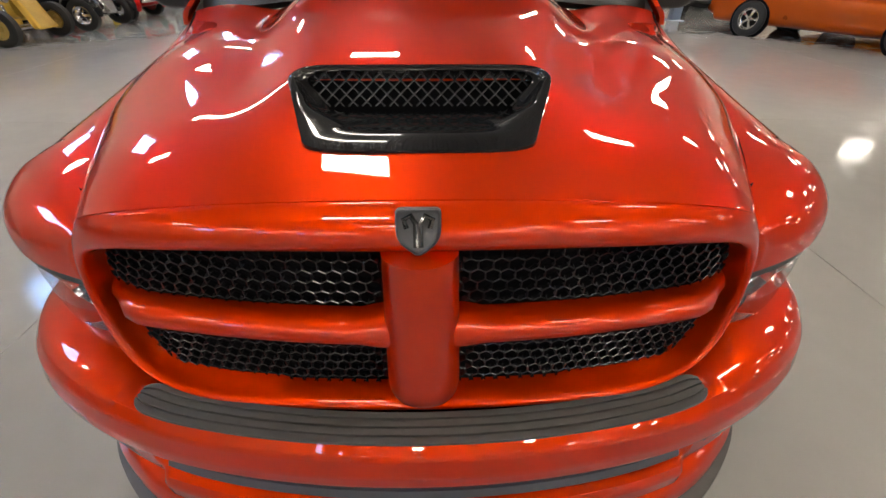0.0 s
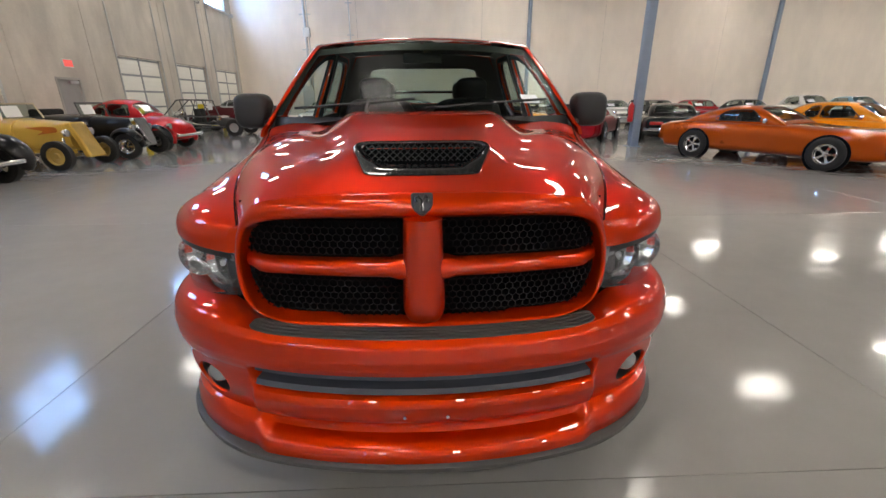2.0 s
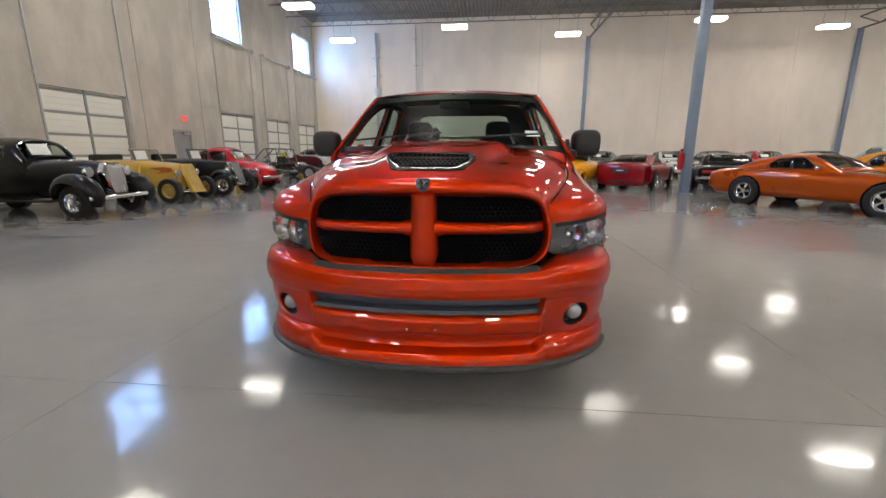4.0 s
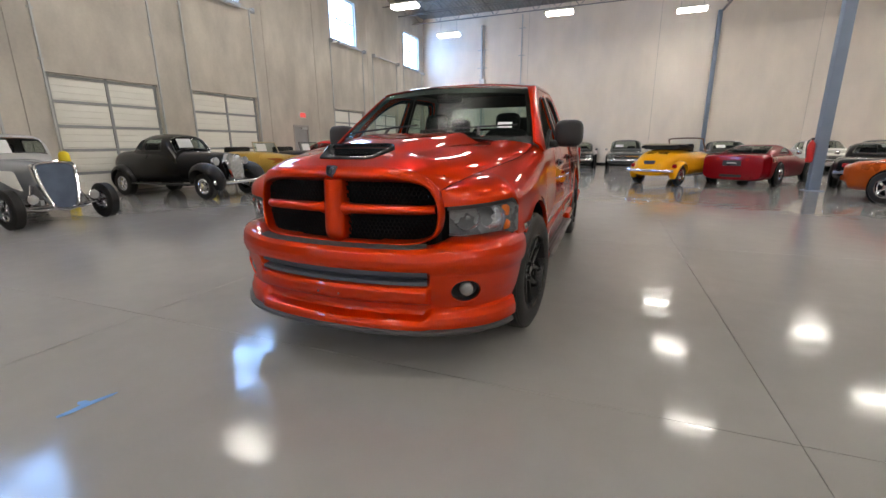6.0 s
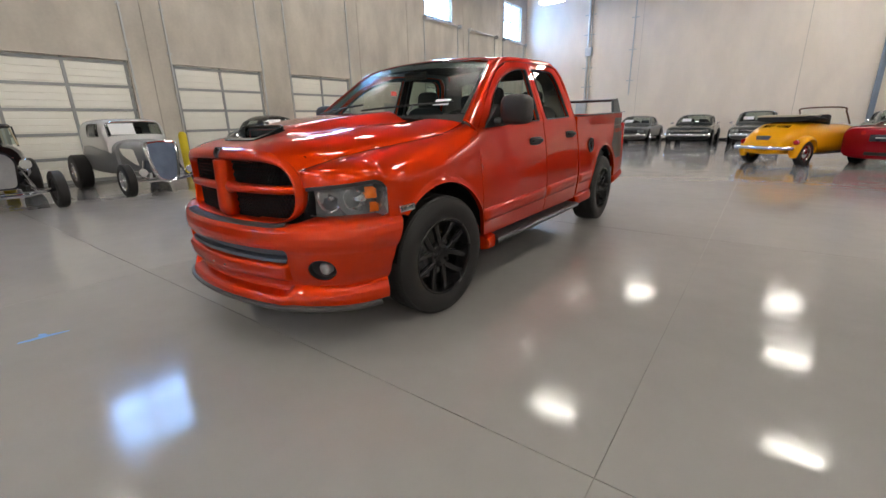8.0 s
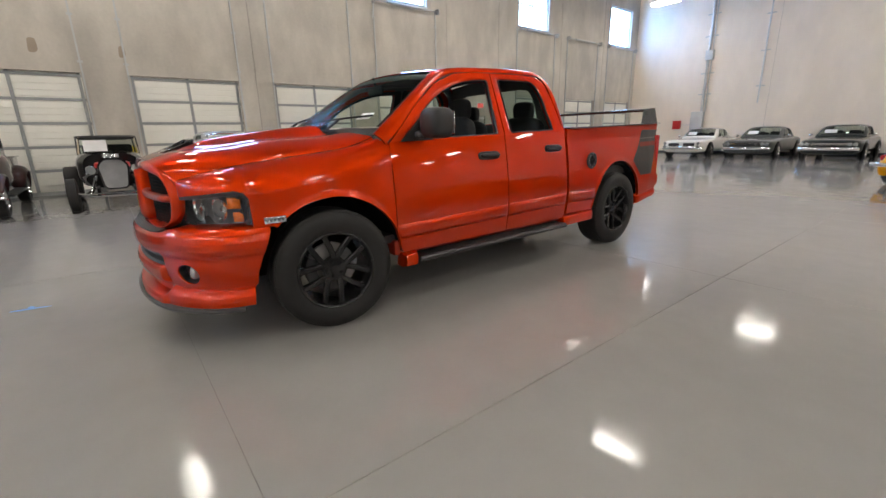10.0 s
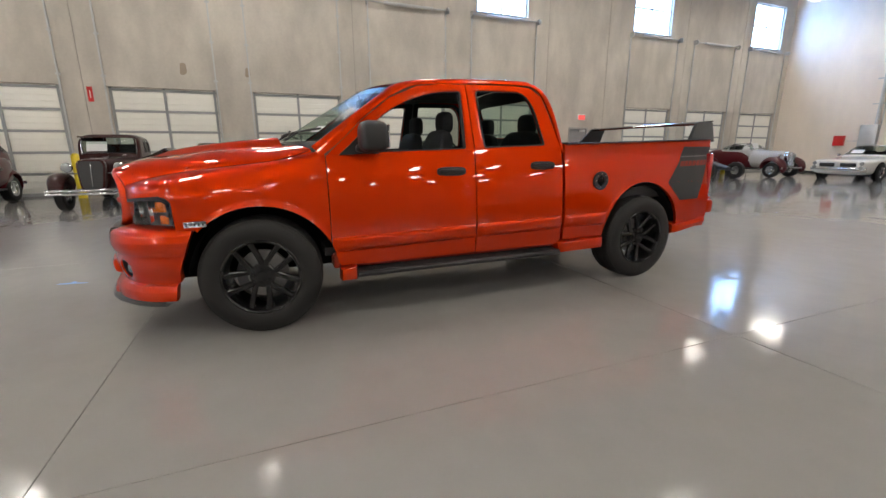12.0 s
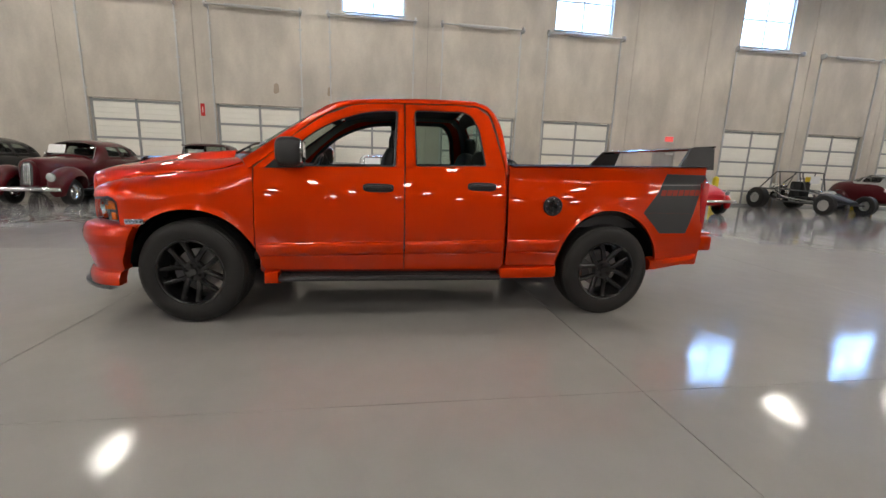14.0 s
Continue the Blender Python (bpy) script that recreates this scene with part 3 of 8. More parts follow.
# blue tape on the floor
tp = Shape()
strip = [(-1.004, -1.915, 0.012), (-0.990, -1.86, 0.018), (-0.985, -1.80, 0.022), (-0.968, -1.74, 0.016), (-0.955, -1.69, 0.012), (-0.950, -1.665, 0.004)]
tp.grid([[(x - w, y + 0.004, 0.004), (x + w, y - 0.004, 0.004)] for x, y, w in strip])
tp.cap([(-1.050, -1.800, 0.006), (-1.020, -1.815, 0.006), (-0.985, -1.800, 0.006), (-0.990, -1.770, 0.006), (-1.030, -1.775, 0.006)])
tagged(part("floor_tape", tp, TAPE, smooth=0), "torn strips of blue masking tape on the floor", "tape")

# ---------------------------------------------------------------- the pickup truck (nose towards -y, its left side at +x)
truck = thing("pickup_truck", "glossy orange-red crew cab pickup truck with black wheels and hood scoop", "pickup truck")


def step(a, b, x):
    t = min(max((x - a) / (b - a), 0.0), 1.0)
    return t * t * (3 - 2 * t)


def lerp(pts, x):
    return float(np.interp(x, [p[0] for p in pts], [p[1] for p in pts]))


def both(name, shape, material, parent=truck, label="", smooth=35):
    """A part on the left side and its twin on the right."""
    a = part(name, shape, material, parent, label, smooth)
    b = part(name, shape.mirrored(), material, parent, label, smooth)
    return a, b


def skin(rows, depth=0.02, inward=(-1, 0, 0)):
    """A panel: its face and a narrow edge turned inwards all round."""
    s = Shape().grid(rows)
    d = Vector(inward) * depth
    loop = [*rows[0], *[r[-1] for r in rows[1:]], *list(rows[-1])[-2::-1], *[r[0] for r in rows[-2:0:-1]]]
    s.grid([loop, [Vector(p) + d for p in loop]], True)
    return s


def meet(poly, c, a):
    """Where the ray from c at the angle a meets a closed outline (the farthest meeting)."""
    d = np.array([math.cos(a), math.sin(a)])
    best = 0.0
    for i in range(len(poly)):
        p, q = np.array(poly[i]) - c, np.array(poly[(i + 1) % len(poly)]) - c
        e = q - p
        den = d[0] * e[1] - d[1] * e[0]
        if abs(den) < 1e-9:
            continue
        t = (p[0] * e[1] - p[1] * e[0]) / den
        u = (p[0] * d[1] - p[1] * d[0]) / den
        if t > 0 and -1e-9 <= u <= 1 + 1e-9:
            best = max(best, t)
    return c + d * best


def ring_rows(inner, outer, n=72, steps=4):
    """Loops of points from an outer outline to the outline of an opening in it."""
    c = np.mean(resample(np.array(inner), 60), axis=0)
    angles = [2 * math.pi * k / n for k in range(n)]
    angles += [math.atan2(p[1] - c[1], p[0] - c[0]) % (2 * math.pi) for p in outer]
    angles = sorted(set(round(a, 5) for a in angles))
    rows = []
    for k in range(steps + 1):
        t = k / steps
        rows.append([(1 - t) * meet(outer, c, a) + t * meet(inner, c, a) for a in angles])
    return rows


FLANK = soften(spline([(0.40, -0.036), (0.56, -0.010), (0.70, 0.0), (0.80, -0.0035), (0.92, -0.0135), (1.03, -0.0265), (1.10, -0.0365), (1.17, -0.0480), (1.25, -0.0620), (1.33, -0.0770)], 160), 9)


def lean_in(z):
    """How far the flank lies inside its widest line, by height."""
    return float(np.interp(z, FLANK[:, 0], FLANK[:, 1]))


def side_x(y, z):
    """Half width of the body below the windows."""
    x = lerp([(0.49, 0.998), (4.2, 0.998), (4.45, 0.978)], y)
    return x + lean_in(z)


def green_x(z):
    """Half width of the cab at the windows."""
    return 0.937 - max(z - 1.27, -0.05) * 0.385


def belt(y):
    return 1.248 + 0.026 * (y - 0.6)


def arch_f(y):
    t = 1 - ((y - 0.012) / 0.53) ** 2
    return 0.38 + 0.535 * math.sqrt(t) if t > 0 else 0.0


def arch_r(y):
    t = 1 - ((y - 3.50) / 0.49) ** 2
    return 0.42 + 0.545 * math.sqrt(t) if t > 0 else 0.0


# fender: side, shoulder and the part over the headlamp
PLAN = soften(spline([(0.998, 0.487), (1.001, 0.2), (1.000, -0.1), (0.982, -0.35), (0.953, -0.50), (0.902, -0.618), (0.828, -0.708), (0.738, -0.768), (0.638, -0.803)], 121), 4)
CUT = soften(spline([(0.872, 0.40, 1.285), (0.846, 0.2, 1.213), (0.808, -0.1, 1.181), (0.762, -0.35, 1.151), (0.727, -0.47, 1.134), (0.697, -0.565, 1.117), (0.667, -0.645, 1.098), (0.634, -0.725, 1.077), (0.604, -0.795, 1.055)], 121), 6)
ROUND = soften(spline([(0.9,), (1.1,), (1.2,), (1.15,), (1.05,), (0.95,), (0.9,), (0.9,), (0.9,)], 121)[:, 0], 6)
LAMP_I = [i for i, p in enumerate(PLAN) if p[1] <= -0.49]
L0 = LAMP_I[0]
SHOULDER = soften(spline([(1.04,), (1.02,), (0.99,), (0.97,), (0.965,), (0.965,), (0.965,), (0.965,), (0.965,)], 121)[:, 0], 6)


def lamp_top(i):
    return lerp([(L0, 0.955), (L0 + 3, 0.985), (L0 + 8, 1.0), (L0 + 20, 0.992), (120, 0.965)], i)


def lamp_bottom(i):
    return lerp([(L0, 0.80), (L0 + 4, 0.787), (L0 + 14, 0.785), (120, 0.805)], i)


rows = []
for i in range(121):
    (px, py), h = PLAN[i], CUT[i].copy()
    if i < 16:
        h[1] += 0.082 * (1 - i / 16) ** 1.5
    if i >= L0:
        lo = lamp_top(i)
    elif py < -0.36:
        lo = max(arch_f(py), 0.775)
    else:
        lo = max(arch_f(py), 0.44)
    sh = max(SHOULDER[i], lo + 0.004)
    col = []
    for k in range(11):
        z = lo + (sh - lo) * k / 10
        off = lean_in(z)
        off *= step(L0 + 4, L0 - 30, i) if z > 0.72 else 1.0
        flare = 0.007 * step(0.05, 0.0, abs(z - arch_f(py))) if (i < L0 and arch_f(py) > 0.4 and py > -0.44) else 0.0
        col.append((px + off + flare, py, z))
    for k in range(1, 15):
        a = math.pi / 2 * k / 14
        ex = ROUND[i]
        ca, sa = math.cos(a) ** ex, math.sin(a) ** ex
        tx = col[10][0]
        col.append((h[0] + (tx - h[0]) * ca, h[1] + (py - h[1]) * ca, sh + (h[2] - sh) * sa))
    rows.append(col)
both("fender", skin(rows, 0.03), RED)

# hood with raised middle and scoop hollow; its front edge meets the rim of the grille shell
RIM = soften(spline([(0.0, -0.907, 1.181), (0.18, -0.906, 1.180), (0.34, -0.905, 1.175), (0.46, -0.899, 1.160), (0.530, -0.876, 1.140), (0.600, -0.800, 1.070), (0.624, -0.795, 0.93), (0.618, -0.812, 0.82), (0.54, -0.860, 0.757), (0.34, -0.900, 0.740), (0.18, -0.912, 0.735), (0.0, -0.915, 0.733)], 81), 5.0)
HC = [(-0.90, 1.182), (-0.86, 1.195), (-0.80, 1.213), (-0.70, 1.242), (-0.52, 1.287), (-0.27, 1.333), (0.03, 1.368), (0.16, 1.378)]


HOOD_FIT = np.polyfit([p[0] for p in HC], [p[1] for p in HC], 4)


def hood_edge(v):
    """The hood's side edge, front to back."""
    pts = [tuple(CUT[i]) for i in range(120, -1, -1)]
    return spline_at(pts, v)


def spline_at(pts, v):
    p = np.array(pts, float)
    s = np.concatenate([[0], np.cumsum(np.linalg.norm(np.diff(p, axis=0), axis=1))])
    s /= s[-1]
    return np.array([np.interp(v, s, p[:, k]) for k in range(p.shape[1])])


def in_scoop(x, y):
    if not -0.795 < y < -0.605:
        return False
    w = lerp([(-0.80, 0.168), (-0.62, 0.236)], y)
    return abs(x) < w


rows = []
NV, NU = 110, 141
EDGES = soften([hood_edge(j / NV) for j in range(NV + 1)], 2.6)
for j in range(NV + 1):
    v = j / NV
    e = EDGES[j]
    yc = -0.901 + (0.16 + 0.901) * v
    row = []
    for i in range(NU):
        u = -1 + 2 * i / (NU - 1)
        x = (e[0] - 0.0045) * u
        y = yc + (e[1] - yc) * abs(u) ** (2.2 + 7.0 * math.exp(-(v / 0.16) ** 2))
        zc = float(np.polyval(HOOD_FIT, y))
        ze = e[2] - 0.001
        rise = 0.042 * step(-0.82, -0.42, y) + 0.028 * step(-0.35, 0.15, y)
        w = 0.232 + 0.140 * step(-0.62, 0.15, y)
        base = ze + (zc - rise - ze) * (1 - abs(u) ** (3.6 + 2.0 * math.exp(-(v / 0.28) ** 2))) ** (1 - 0.38 * step(0.05, 0.35, v))
        z = base + rise * (1 - step(w - 0.03, w + 0.140, abs(x)))
        # the trough beside the raised middle, and the swell between it and the fender
        back = step(-0.72, 0.0, y)
        z -= 0.004 * back * math.exp(-((abs(x) - w - 0.13) / 0.07) ** 2)
        z += 0.010 * back * math.sin(math.pi * min(max((abs(u) - 0.55) / 0.45, 0.0), 1.0)) ** 2
        # the lift behind the scoop's upper lip
        z += 0.010 * step(-0.68, -0.58, y) * (1 - step(-0.56, -0.10, y)) * (1 - step(0.17, 0.32, abs(x)))
        row.append((x, y, z))
    rows.append(row)
# the front edge lies along the grille shell's upper rim
top = RIM[:next(k for k in range(len(RIM)) if RIM[k][0] > 0.606)]
away = [(np.interp(abs(p[0]), top[:, 0], top[:, 1]) + 0.004 - p[1], np.interp(abs(p[0]), top[:, 0], top[:, 2]) + 0.001 - p[2]) for p in rows[0]]
for j, row in enumerate(rows):
    k = math.exp(-(j / NV / 0.06) ** 2)
    rows[j] = [(p[0], p[1] + d[0] * k, p[2] + d[1] * k) for p, d in zip(row, away)]
s = skin(rows, 0.025, (0, 0, -1))
s.f = [q for q in s.f if not all(in_scoop(s.v[k][0], s.v[k][1]) for k in q)]
hood = part("hood", s, RED, truck)

# dark gaps round the hood
gap = Shape().tube([(p[0] - 0.0022, p[1], p[2]) for p in CUT[::2]], 0.0028, 6)
both("panel_gap", gap, DARK, hood)
part("panel_gap", Shape().tube([(r[0], r[1] - 0.002, r[2] - 0.003) for r in rows[0]], 0.0018, 5), DARK, hood)

# scoop: black frame, dark throat, diamond mesh
def scoop_at(px, t):
    """Point of the scoop's tilted face: px across, t from its lower edge to its upper edge."""
    return (px, -0.806 + 0.205 * t, 1.214 + 0.078 * t)


outer = rounded([(-0.178, 0.0), (0.178, 0.0), (0.240, 0.88), (0.208, 0.985), (-0.208, 0.985), (-0.240, 0.88)], [0.10, 0.10, 0.06, 0.06, 0.06, 0.06])
inner = rounded([(-0.158, 0.52), (0.158, 0.52), (0.208, 0.86), (0.185, 0.95), (-0.185, 0.95), (-0.208, 0.86)], [0.06] * 6)
rr = ring_rows(inner, outer, 72, 8)


def scoop_in(px, t):
    """Point of the set-back mesh face behind the flat shelf."""
    k = (t - 0.42) / 0.53
    return (px, -0.668 + 0.050 * k, 1.213 + 0.078 * k)


loops = []
for k, r in enumerate(rr):
    t = k / 8
    loops.append([tuple(Vector(scoop_at(*a)) * (1 - t) + Vector(scoop_in(*b)) * t + Vector((0, -0.35, 0.9)) * (0.010 * math.sin(math.pi * min(t * 1.8, 1.0)) + 0.002)) for a, b in zip(rr[0], rr[-1])])
loops.append([tuple(Vector(p) + Vector((0, 0.03, -0.012))) for p in loops[-1]])
loops.insert(0, [tuple(Vector(p) + Vector((0, 0.0, -0.02))) for p in loops[0]])
scoop = part("scoop_frame", Shape().grid(loops, True), BLACK_GLOSS, truck, "gloss black hood scoop surround")
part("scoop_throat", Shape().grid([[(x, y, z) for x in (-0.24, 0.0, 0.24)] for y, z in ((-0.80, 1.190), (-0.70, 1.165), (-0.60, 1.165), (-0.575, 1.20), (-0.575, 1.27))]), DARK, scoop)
msh = Shape()
for sgn in (-1, 1):
    for k in range(-14, 15):
        p = []
        for q in range(13):
            t = 0.60 + 0.36 * q / 12
            x = k * 0.0250 + sgn * (t - 0.65) * 0.17
            if abs(x) < 0.150 + 0.06 * (t - 0.36) / 0.5:
                pt = scoop_in(x, t)
                p.append((pt[0], pt[1] + 0.012, pt[2] - 0.004))
        if len(p) > 1:
            msh.tube([p[0], p[-1]], 0.0018, 4, False)
tagged(part("scoop_mesh", msh, SCOOP_BLACK, scoop, "black diamond mesh"), kind="stuff")

# grille shell: a rounded rim round one wide opening, a column and two bars across it
def gy(x):
    return -0.945 + 0.10 * x * x + 1.6 * x ** 6


def bar_y(x):
    return -0.945 + 0.22 * x * x


OPEN = soften(spline([(0.0, 1.108), (0.18, 1.108), (0.34, 1.105), (0.46, 1.095), (0.542, 1.065), (0.578, 0.99), (0.586, 0.91), (0.568, 0.818), (0.50, 0.778), (0.34, 0.772), (0.18, 0.770), (0.0, 0.769)], 81), 2.5)
rows = []
for o, e in zip(OPEN, RIM):
    yc = gy(o[0])
    c = np.array([0.28, 0.945])
    w = c + (o - c) * (1 - 0.010 / np.linalg.norm(o - c))
    if o[0] < 0.28:
        w = o + np.array([0.0, -0.012 if o[1] > 0.945 else 0.002])

    def mix(k):
        return e[0] * (1 - k) + o[0] * k, e[2] * (1 - k) + o[1] * k
    a, b, d = mix(0.25), mix(0.58), mix(0.86)
    ctrl = [(e[0], e[1], e[2]), (a[0], e[1] + (yc - e[1]) * 0.72, a[1]), (b[0], yc, b[1]), (d[0], yc + 0.007, d[1]), (o[0], yc + 0.026, o[1]), (w[0], yc + 0.056, w[1])]
    line = spline(ctrl, 21)
    back = (e[0] * 0.985, e[1] + 0.03, e[2] - 0.004 if e[2] > 0.945 else e[2] + 0.004)
    rows.append([back] + [tuple(q) for q in line])
s = Shape().grid(rows)
s.join(s.mirrored())
grille = part("grille_shell", s, RED, truck, "body-coloured rounded grille surround", 60)
# upright column with a domed front, and the bars that run into it
rows = []
for k in range(25):
    t = k / 24
    z = 1.122 - 0.362 * t
    hw = 0.058 + 0.010 * t
    end = min(1.0, (t / 0.04)) * math.sqrt(max(1 - max((t - 0.80) / 0.20, 0.0) ** 2, 0.0))
    row = []
    for q in range(17):
        a = math.pi * q / 16
        row.append((math.cos(a) * hw * (0.35 + 0.65 * end), -0.918 - 0.050 * math.sin(a) * end - 0.010 * t, z))
    rows.append([(row[0][0], -0.87, z)] + row + [(row[-1][0], -0.87, z)])
part("grille_column", Shape().grid(rows), RED, grille, "", 60)
for sx in (1, -1):
    rows = []
    for k in range(21):
        x = 0.050 + 0.520 * k / 20
        fil = 0.011 * step(0.105, 0.062, x)
        hz = 0.029 - 0.004 * k / 20 + fil
        y0 = bar_y(x) + 0.05 * step(0.50, 0.575, x)
        rows.append([(sx * x, y0 + 0.046, 0.948 + hz * 0.97)] + [(sx * x, y0 + 0.030 - 0.036 * math.sin(a) ** 0.8, 0.948 + hz * math.cos(a)) for a in (math.pi * q / 12 for q in range(13))] + [(sx * x, y0 + 0.046, 0.948 - hz * 0.97)])
    part("grille_bar", Shape().grid(rows), RED, grille, "", 60)
    for lo, hi in ((0.922, 1.125), (0.728, 0.948)):
        hx = Shape()
        R = 0.0142
        for a in range(0, 27):
            for b in range(0, 12):
                cx = 0.055 + a * R * math.sqrt(3) + (0.5 * R * math.sqrt(3) if b % 2 else 0)
                cz = lo + (b + 0.4) * R * 1.5
                if cz > hi or cx > lerp([(0.74, 0.53), (0.80, 0.590), (0.95, 0.600), (1.06, 0.578), (1.12, 0.53)], cz):
                    continue
                o, i_, bk = [], [], []
                for k in range(6):
                    an = math.pi / 6 + math.pi / 3 * k
                    for lst, rad, dy in ((o, R, 0.0), (i_, R * 0.86, -0.002), (bk, R * 0.84, 0.010)):
                        x, z = cx + rad * math.cos(an), cz + rad * math.sin(an)
                        lst.append((sx * x, max(bar_y(x) + 0.044, gy(x) + 0.051) + dy, z))
                hx.grid([o, i_, bk], True)
        tagged(part("honeycomb_insert", hx, HEX_BLACK, grille, "gloss black honeycomb mesh insert", 0), kind="stuff")
# near-black backing sheets that give the shade seen through the honeycomb
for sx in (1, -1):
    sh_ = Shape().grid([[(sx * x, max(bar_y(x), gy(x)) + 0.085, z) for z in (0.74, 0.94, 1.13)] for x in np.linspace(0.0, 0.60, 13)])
    part("grille_backing", sh_, DARK, grille, "near-black sheet for the shade behind the honeycomb")
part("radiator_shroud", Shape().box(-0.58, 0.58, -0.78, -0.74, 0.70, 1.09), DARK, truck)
sh_ = Shape().box(-0.045, 0.045, -0.825, -0.80, 0.76, 1.10)
part("hood_latch", sh_, STEEL_DARK, truck)

# emblem: a dark shield with a raised plain shape
shield = rounded([(-0.032, 0.034), (0.032, 0.034), (0.031, -0.012), (0.0, -0.036), (-0.031, -0.012)], [0.008, 0.008, 0.016, 0.012, 0.016], 4)


def on_nose(x, h, lift):
    """The rounded nose over the grille, h above the emblem's middle."""
    return (x, gy(x) + 0.008 + h * 0.42 - lift * 0.92, 1.150 + h * 0.9 + lift * 0.4)


loops = [[on_nose(p[0] * k, p[1] * k, d) for p in shield] for k, d in ((1.0, -0.02), (1.0, 0.007), (0.93, 0.010), (0.86, 0.006), (0.80, 0.005))]
em = part("emblem", Shape().grid(loops, True).cap(loops[-1]), STEEL_DARK, truck, "small dark shield-shaped emblem")
rl = Shape()
rl.tube([on_nose(*q) for q in ((-0.016, 0.006, 0.008), (-0.020, 0.018, 0.008), (-0.010, 0.024, 0.009), (-0.003, 0.012, 0.010), (-0.003, -0.020, 0.009))], 0.0042, 6)
rl.join(rl.mirrored())
part("relief", rl, mat("dark_chrome", (0.12, 0.12, 0.125), 0.15, 1.0), em, "dark chrome raised plain relief")

# bumper
NB = 170
BP_K = [(0.25, -1.016), (0.5, -0.970), (0.7, -0.890), (0.845, -0.790), (0.937, -0.655), (0.977, -0.51), (0.982, -0.385)]
BP = soften(spline([(-a, b) for a, b in BP_K[::-1]] + [(0.0, -1.030)] + BP_K, 2 * NB - 1), 7)[NB - 1:]
BP_N = np.array([[0.0, -1.0]] + [[BP[min(i + 1, NB - 1)][1] - BP[i - 1][1], BP[i - 1][0] - BP[min(i + 1, NB - 1)][0]] for i in range(1, NB)])
BP_N /= np.linalg.norm(BP_N, axis=1)[:, None]
BP_S = np.concatenate([[0], np.cumsum(np.linalg.norm(np.diff(BP, axis=0), axis=1))])
I70 = next(i for i in range(NB) if BP[i][0] > 0.70)


def bumper_at(i, z):
    """Plan point and normal of the bumper, its rear end slanting forward towards the ground."""
    q = float(i)
    if i > I70:
        end = float(np.interp(lerp([(0.30, -0.535), (0.41, -0.525), (0.43, -0.500), (0.50, -0.495), (0.58, -0.465), (0.76, -0.395)], z), BP[I70:, 1], range(I70, NB)))
        q = I70 + (i - I70) * (end - I70) / (NB - 1 - I70)
    k = min(int(q), NB - 2)
    t = q - k
    n = BP_N[k] * (1 - t) + BP_N[k + 1] * t
    return BP[k] * (1 - t) + BP[k + 1] * t, n / np.linalg.norm(n), BP_S[k] * (1 - t) + BP_S[k + 1] * t


def on_bumper(i, off, z):
    p, n, _ = bumper_at(i, z)
    p = p + n * off
    return (max(p[0], 0.0), p[1], z)


# profiles as (height, offset), in the middle with the air slot and at the corner with the lamp
MID = [(0.690, -0.125), (0.735, -0.088), (0.757, -0.072), (0.750, -0.014), (0.727, 0.003), (0.68, 0.012), (0.65, 0.011), (0.630, 0.004), (0.624, -0.010), (0.620, -0.060), (0.552, -0.060), (0.546, -0.010),
       (0.540, 0.004), (0.520, 0.014), (0.48, 0.012), (0.456, 0.006), (0.446, -0.006), (0.436, -0.045), (0.392, -0.052), (0.372, -0.044), (0.362, -0.010), (0.352, 0.012), (0.330, 0.024), (0.305, 0.026)]
CORNER = [(0.800, -0.125), (0.797, -0.09), (0.785, -0.035), (0.772, -0.014), (0.745, 0.004), (0.70, 0.014), (0.66, 0.014), (0.635, 0.009), (0.620, 0.004), (0.609, -0.004), (0.590, -0.007), (0.552, -0.009),
          (0.536, -0.010), (0.515, -0.013), (0.48, -0.020), (0.456, -0.027), (0.444, -0.031), (0.430, -0.036), (0.416, -0.038), (0.405, -0.022), (0.392, -0.008), (0.365, 0.004), (0.335, 0.008), (0.305, 0.006)]
FOG = Vector((0.762, -0.862, 0.512))
FOG_S = float(np.interp(FOG.x, BP[:, 0], BP_S))
FOG_A, FOG_B = 0.086, 0.064
cuts = []
for j in range(23):
    n = max(1, round(max(abs(CORNER[j][0] - CORNER[j + 1][0]), abs(MID[j][0] - MID[j + 1][0])) / 0.010))
    cuts += [j + k / n for k in range(n)]
cuts.append(23)


def fascia(i, u):
    """Point of the bumper's skin at plan index i and profile place u, with its distance from the lamp opening."""
    j = min(int(u), 22)
    t = u - j
    x = BP[i][0]
    (za, oa), (zb, ob_) = [tuple((1 - t) * c + t * d for c, d in zip(P[j], P[j + 1])) for P in (MID, CORNER)]
    k = step(0.47, 0.74, x) if u < 5.5 else (step(0.40, 0.74, x) if u < 7 else step(0.562, 0.584, x))
    if u > 16.5:
        k = step(0.530, 0.600, x)
    z, off = za + (zb - za) * k, oa + (ob_ - oa) * k
    if u > 19.5 and x > 0.6:
        off -= 0.012 * step(0.6, 0.9, x)
    p, n, a = bumper_at(i, z)
    return p, n, a, z, off


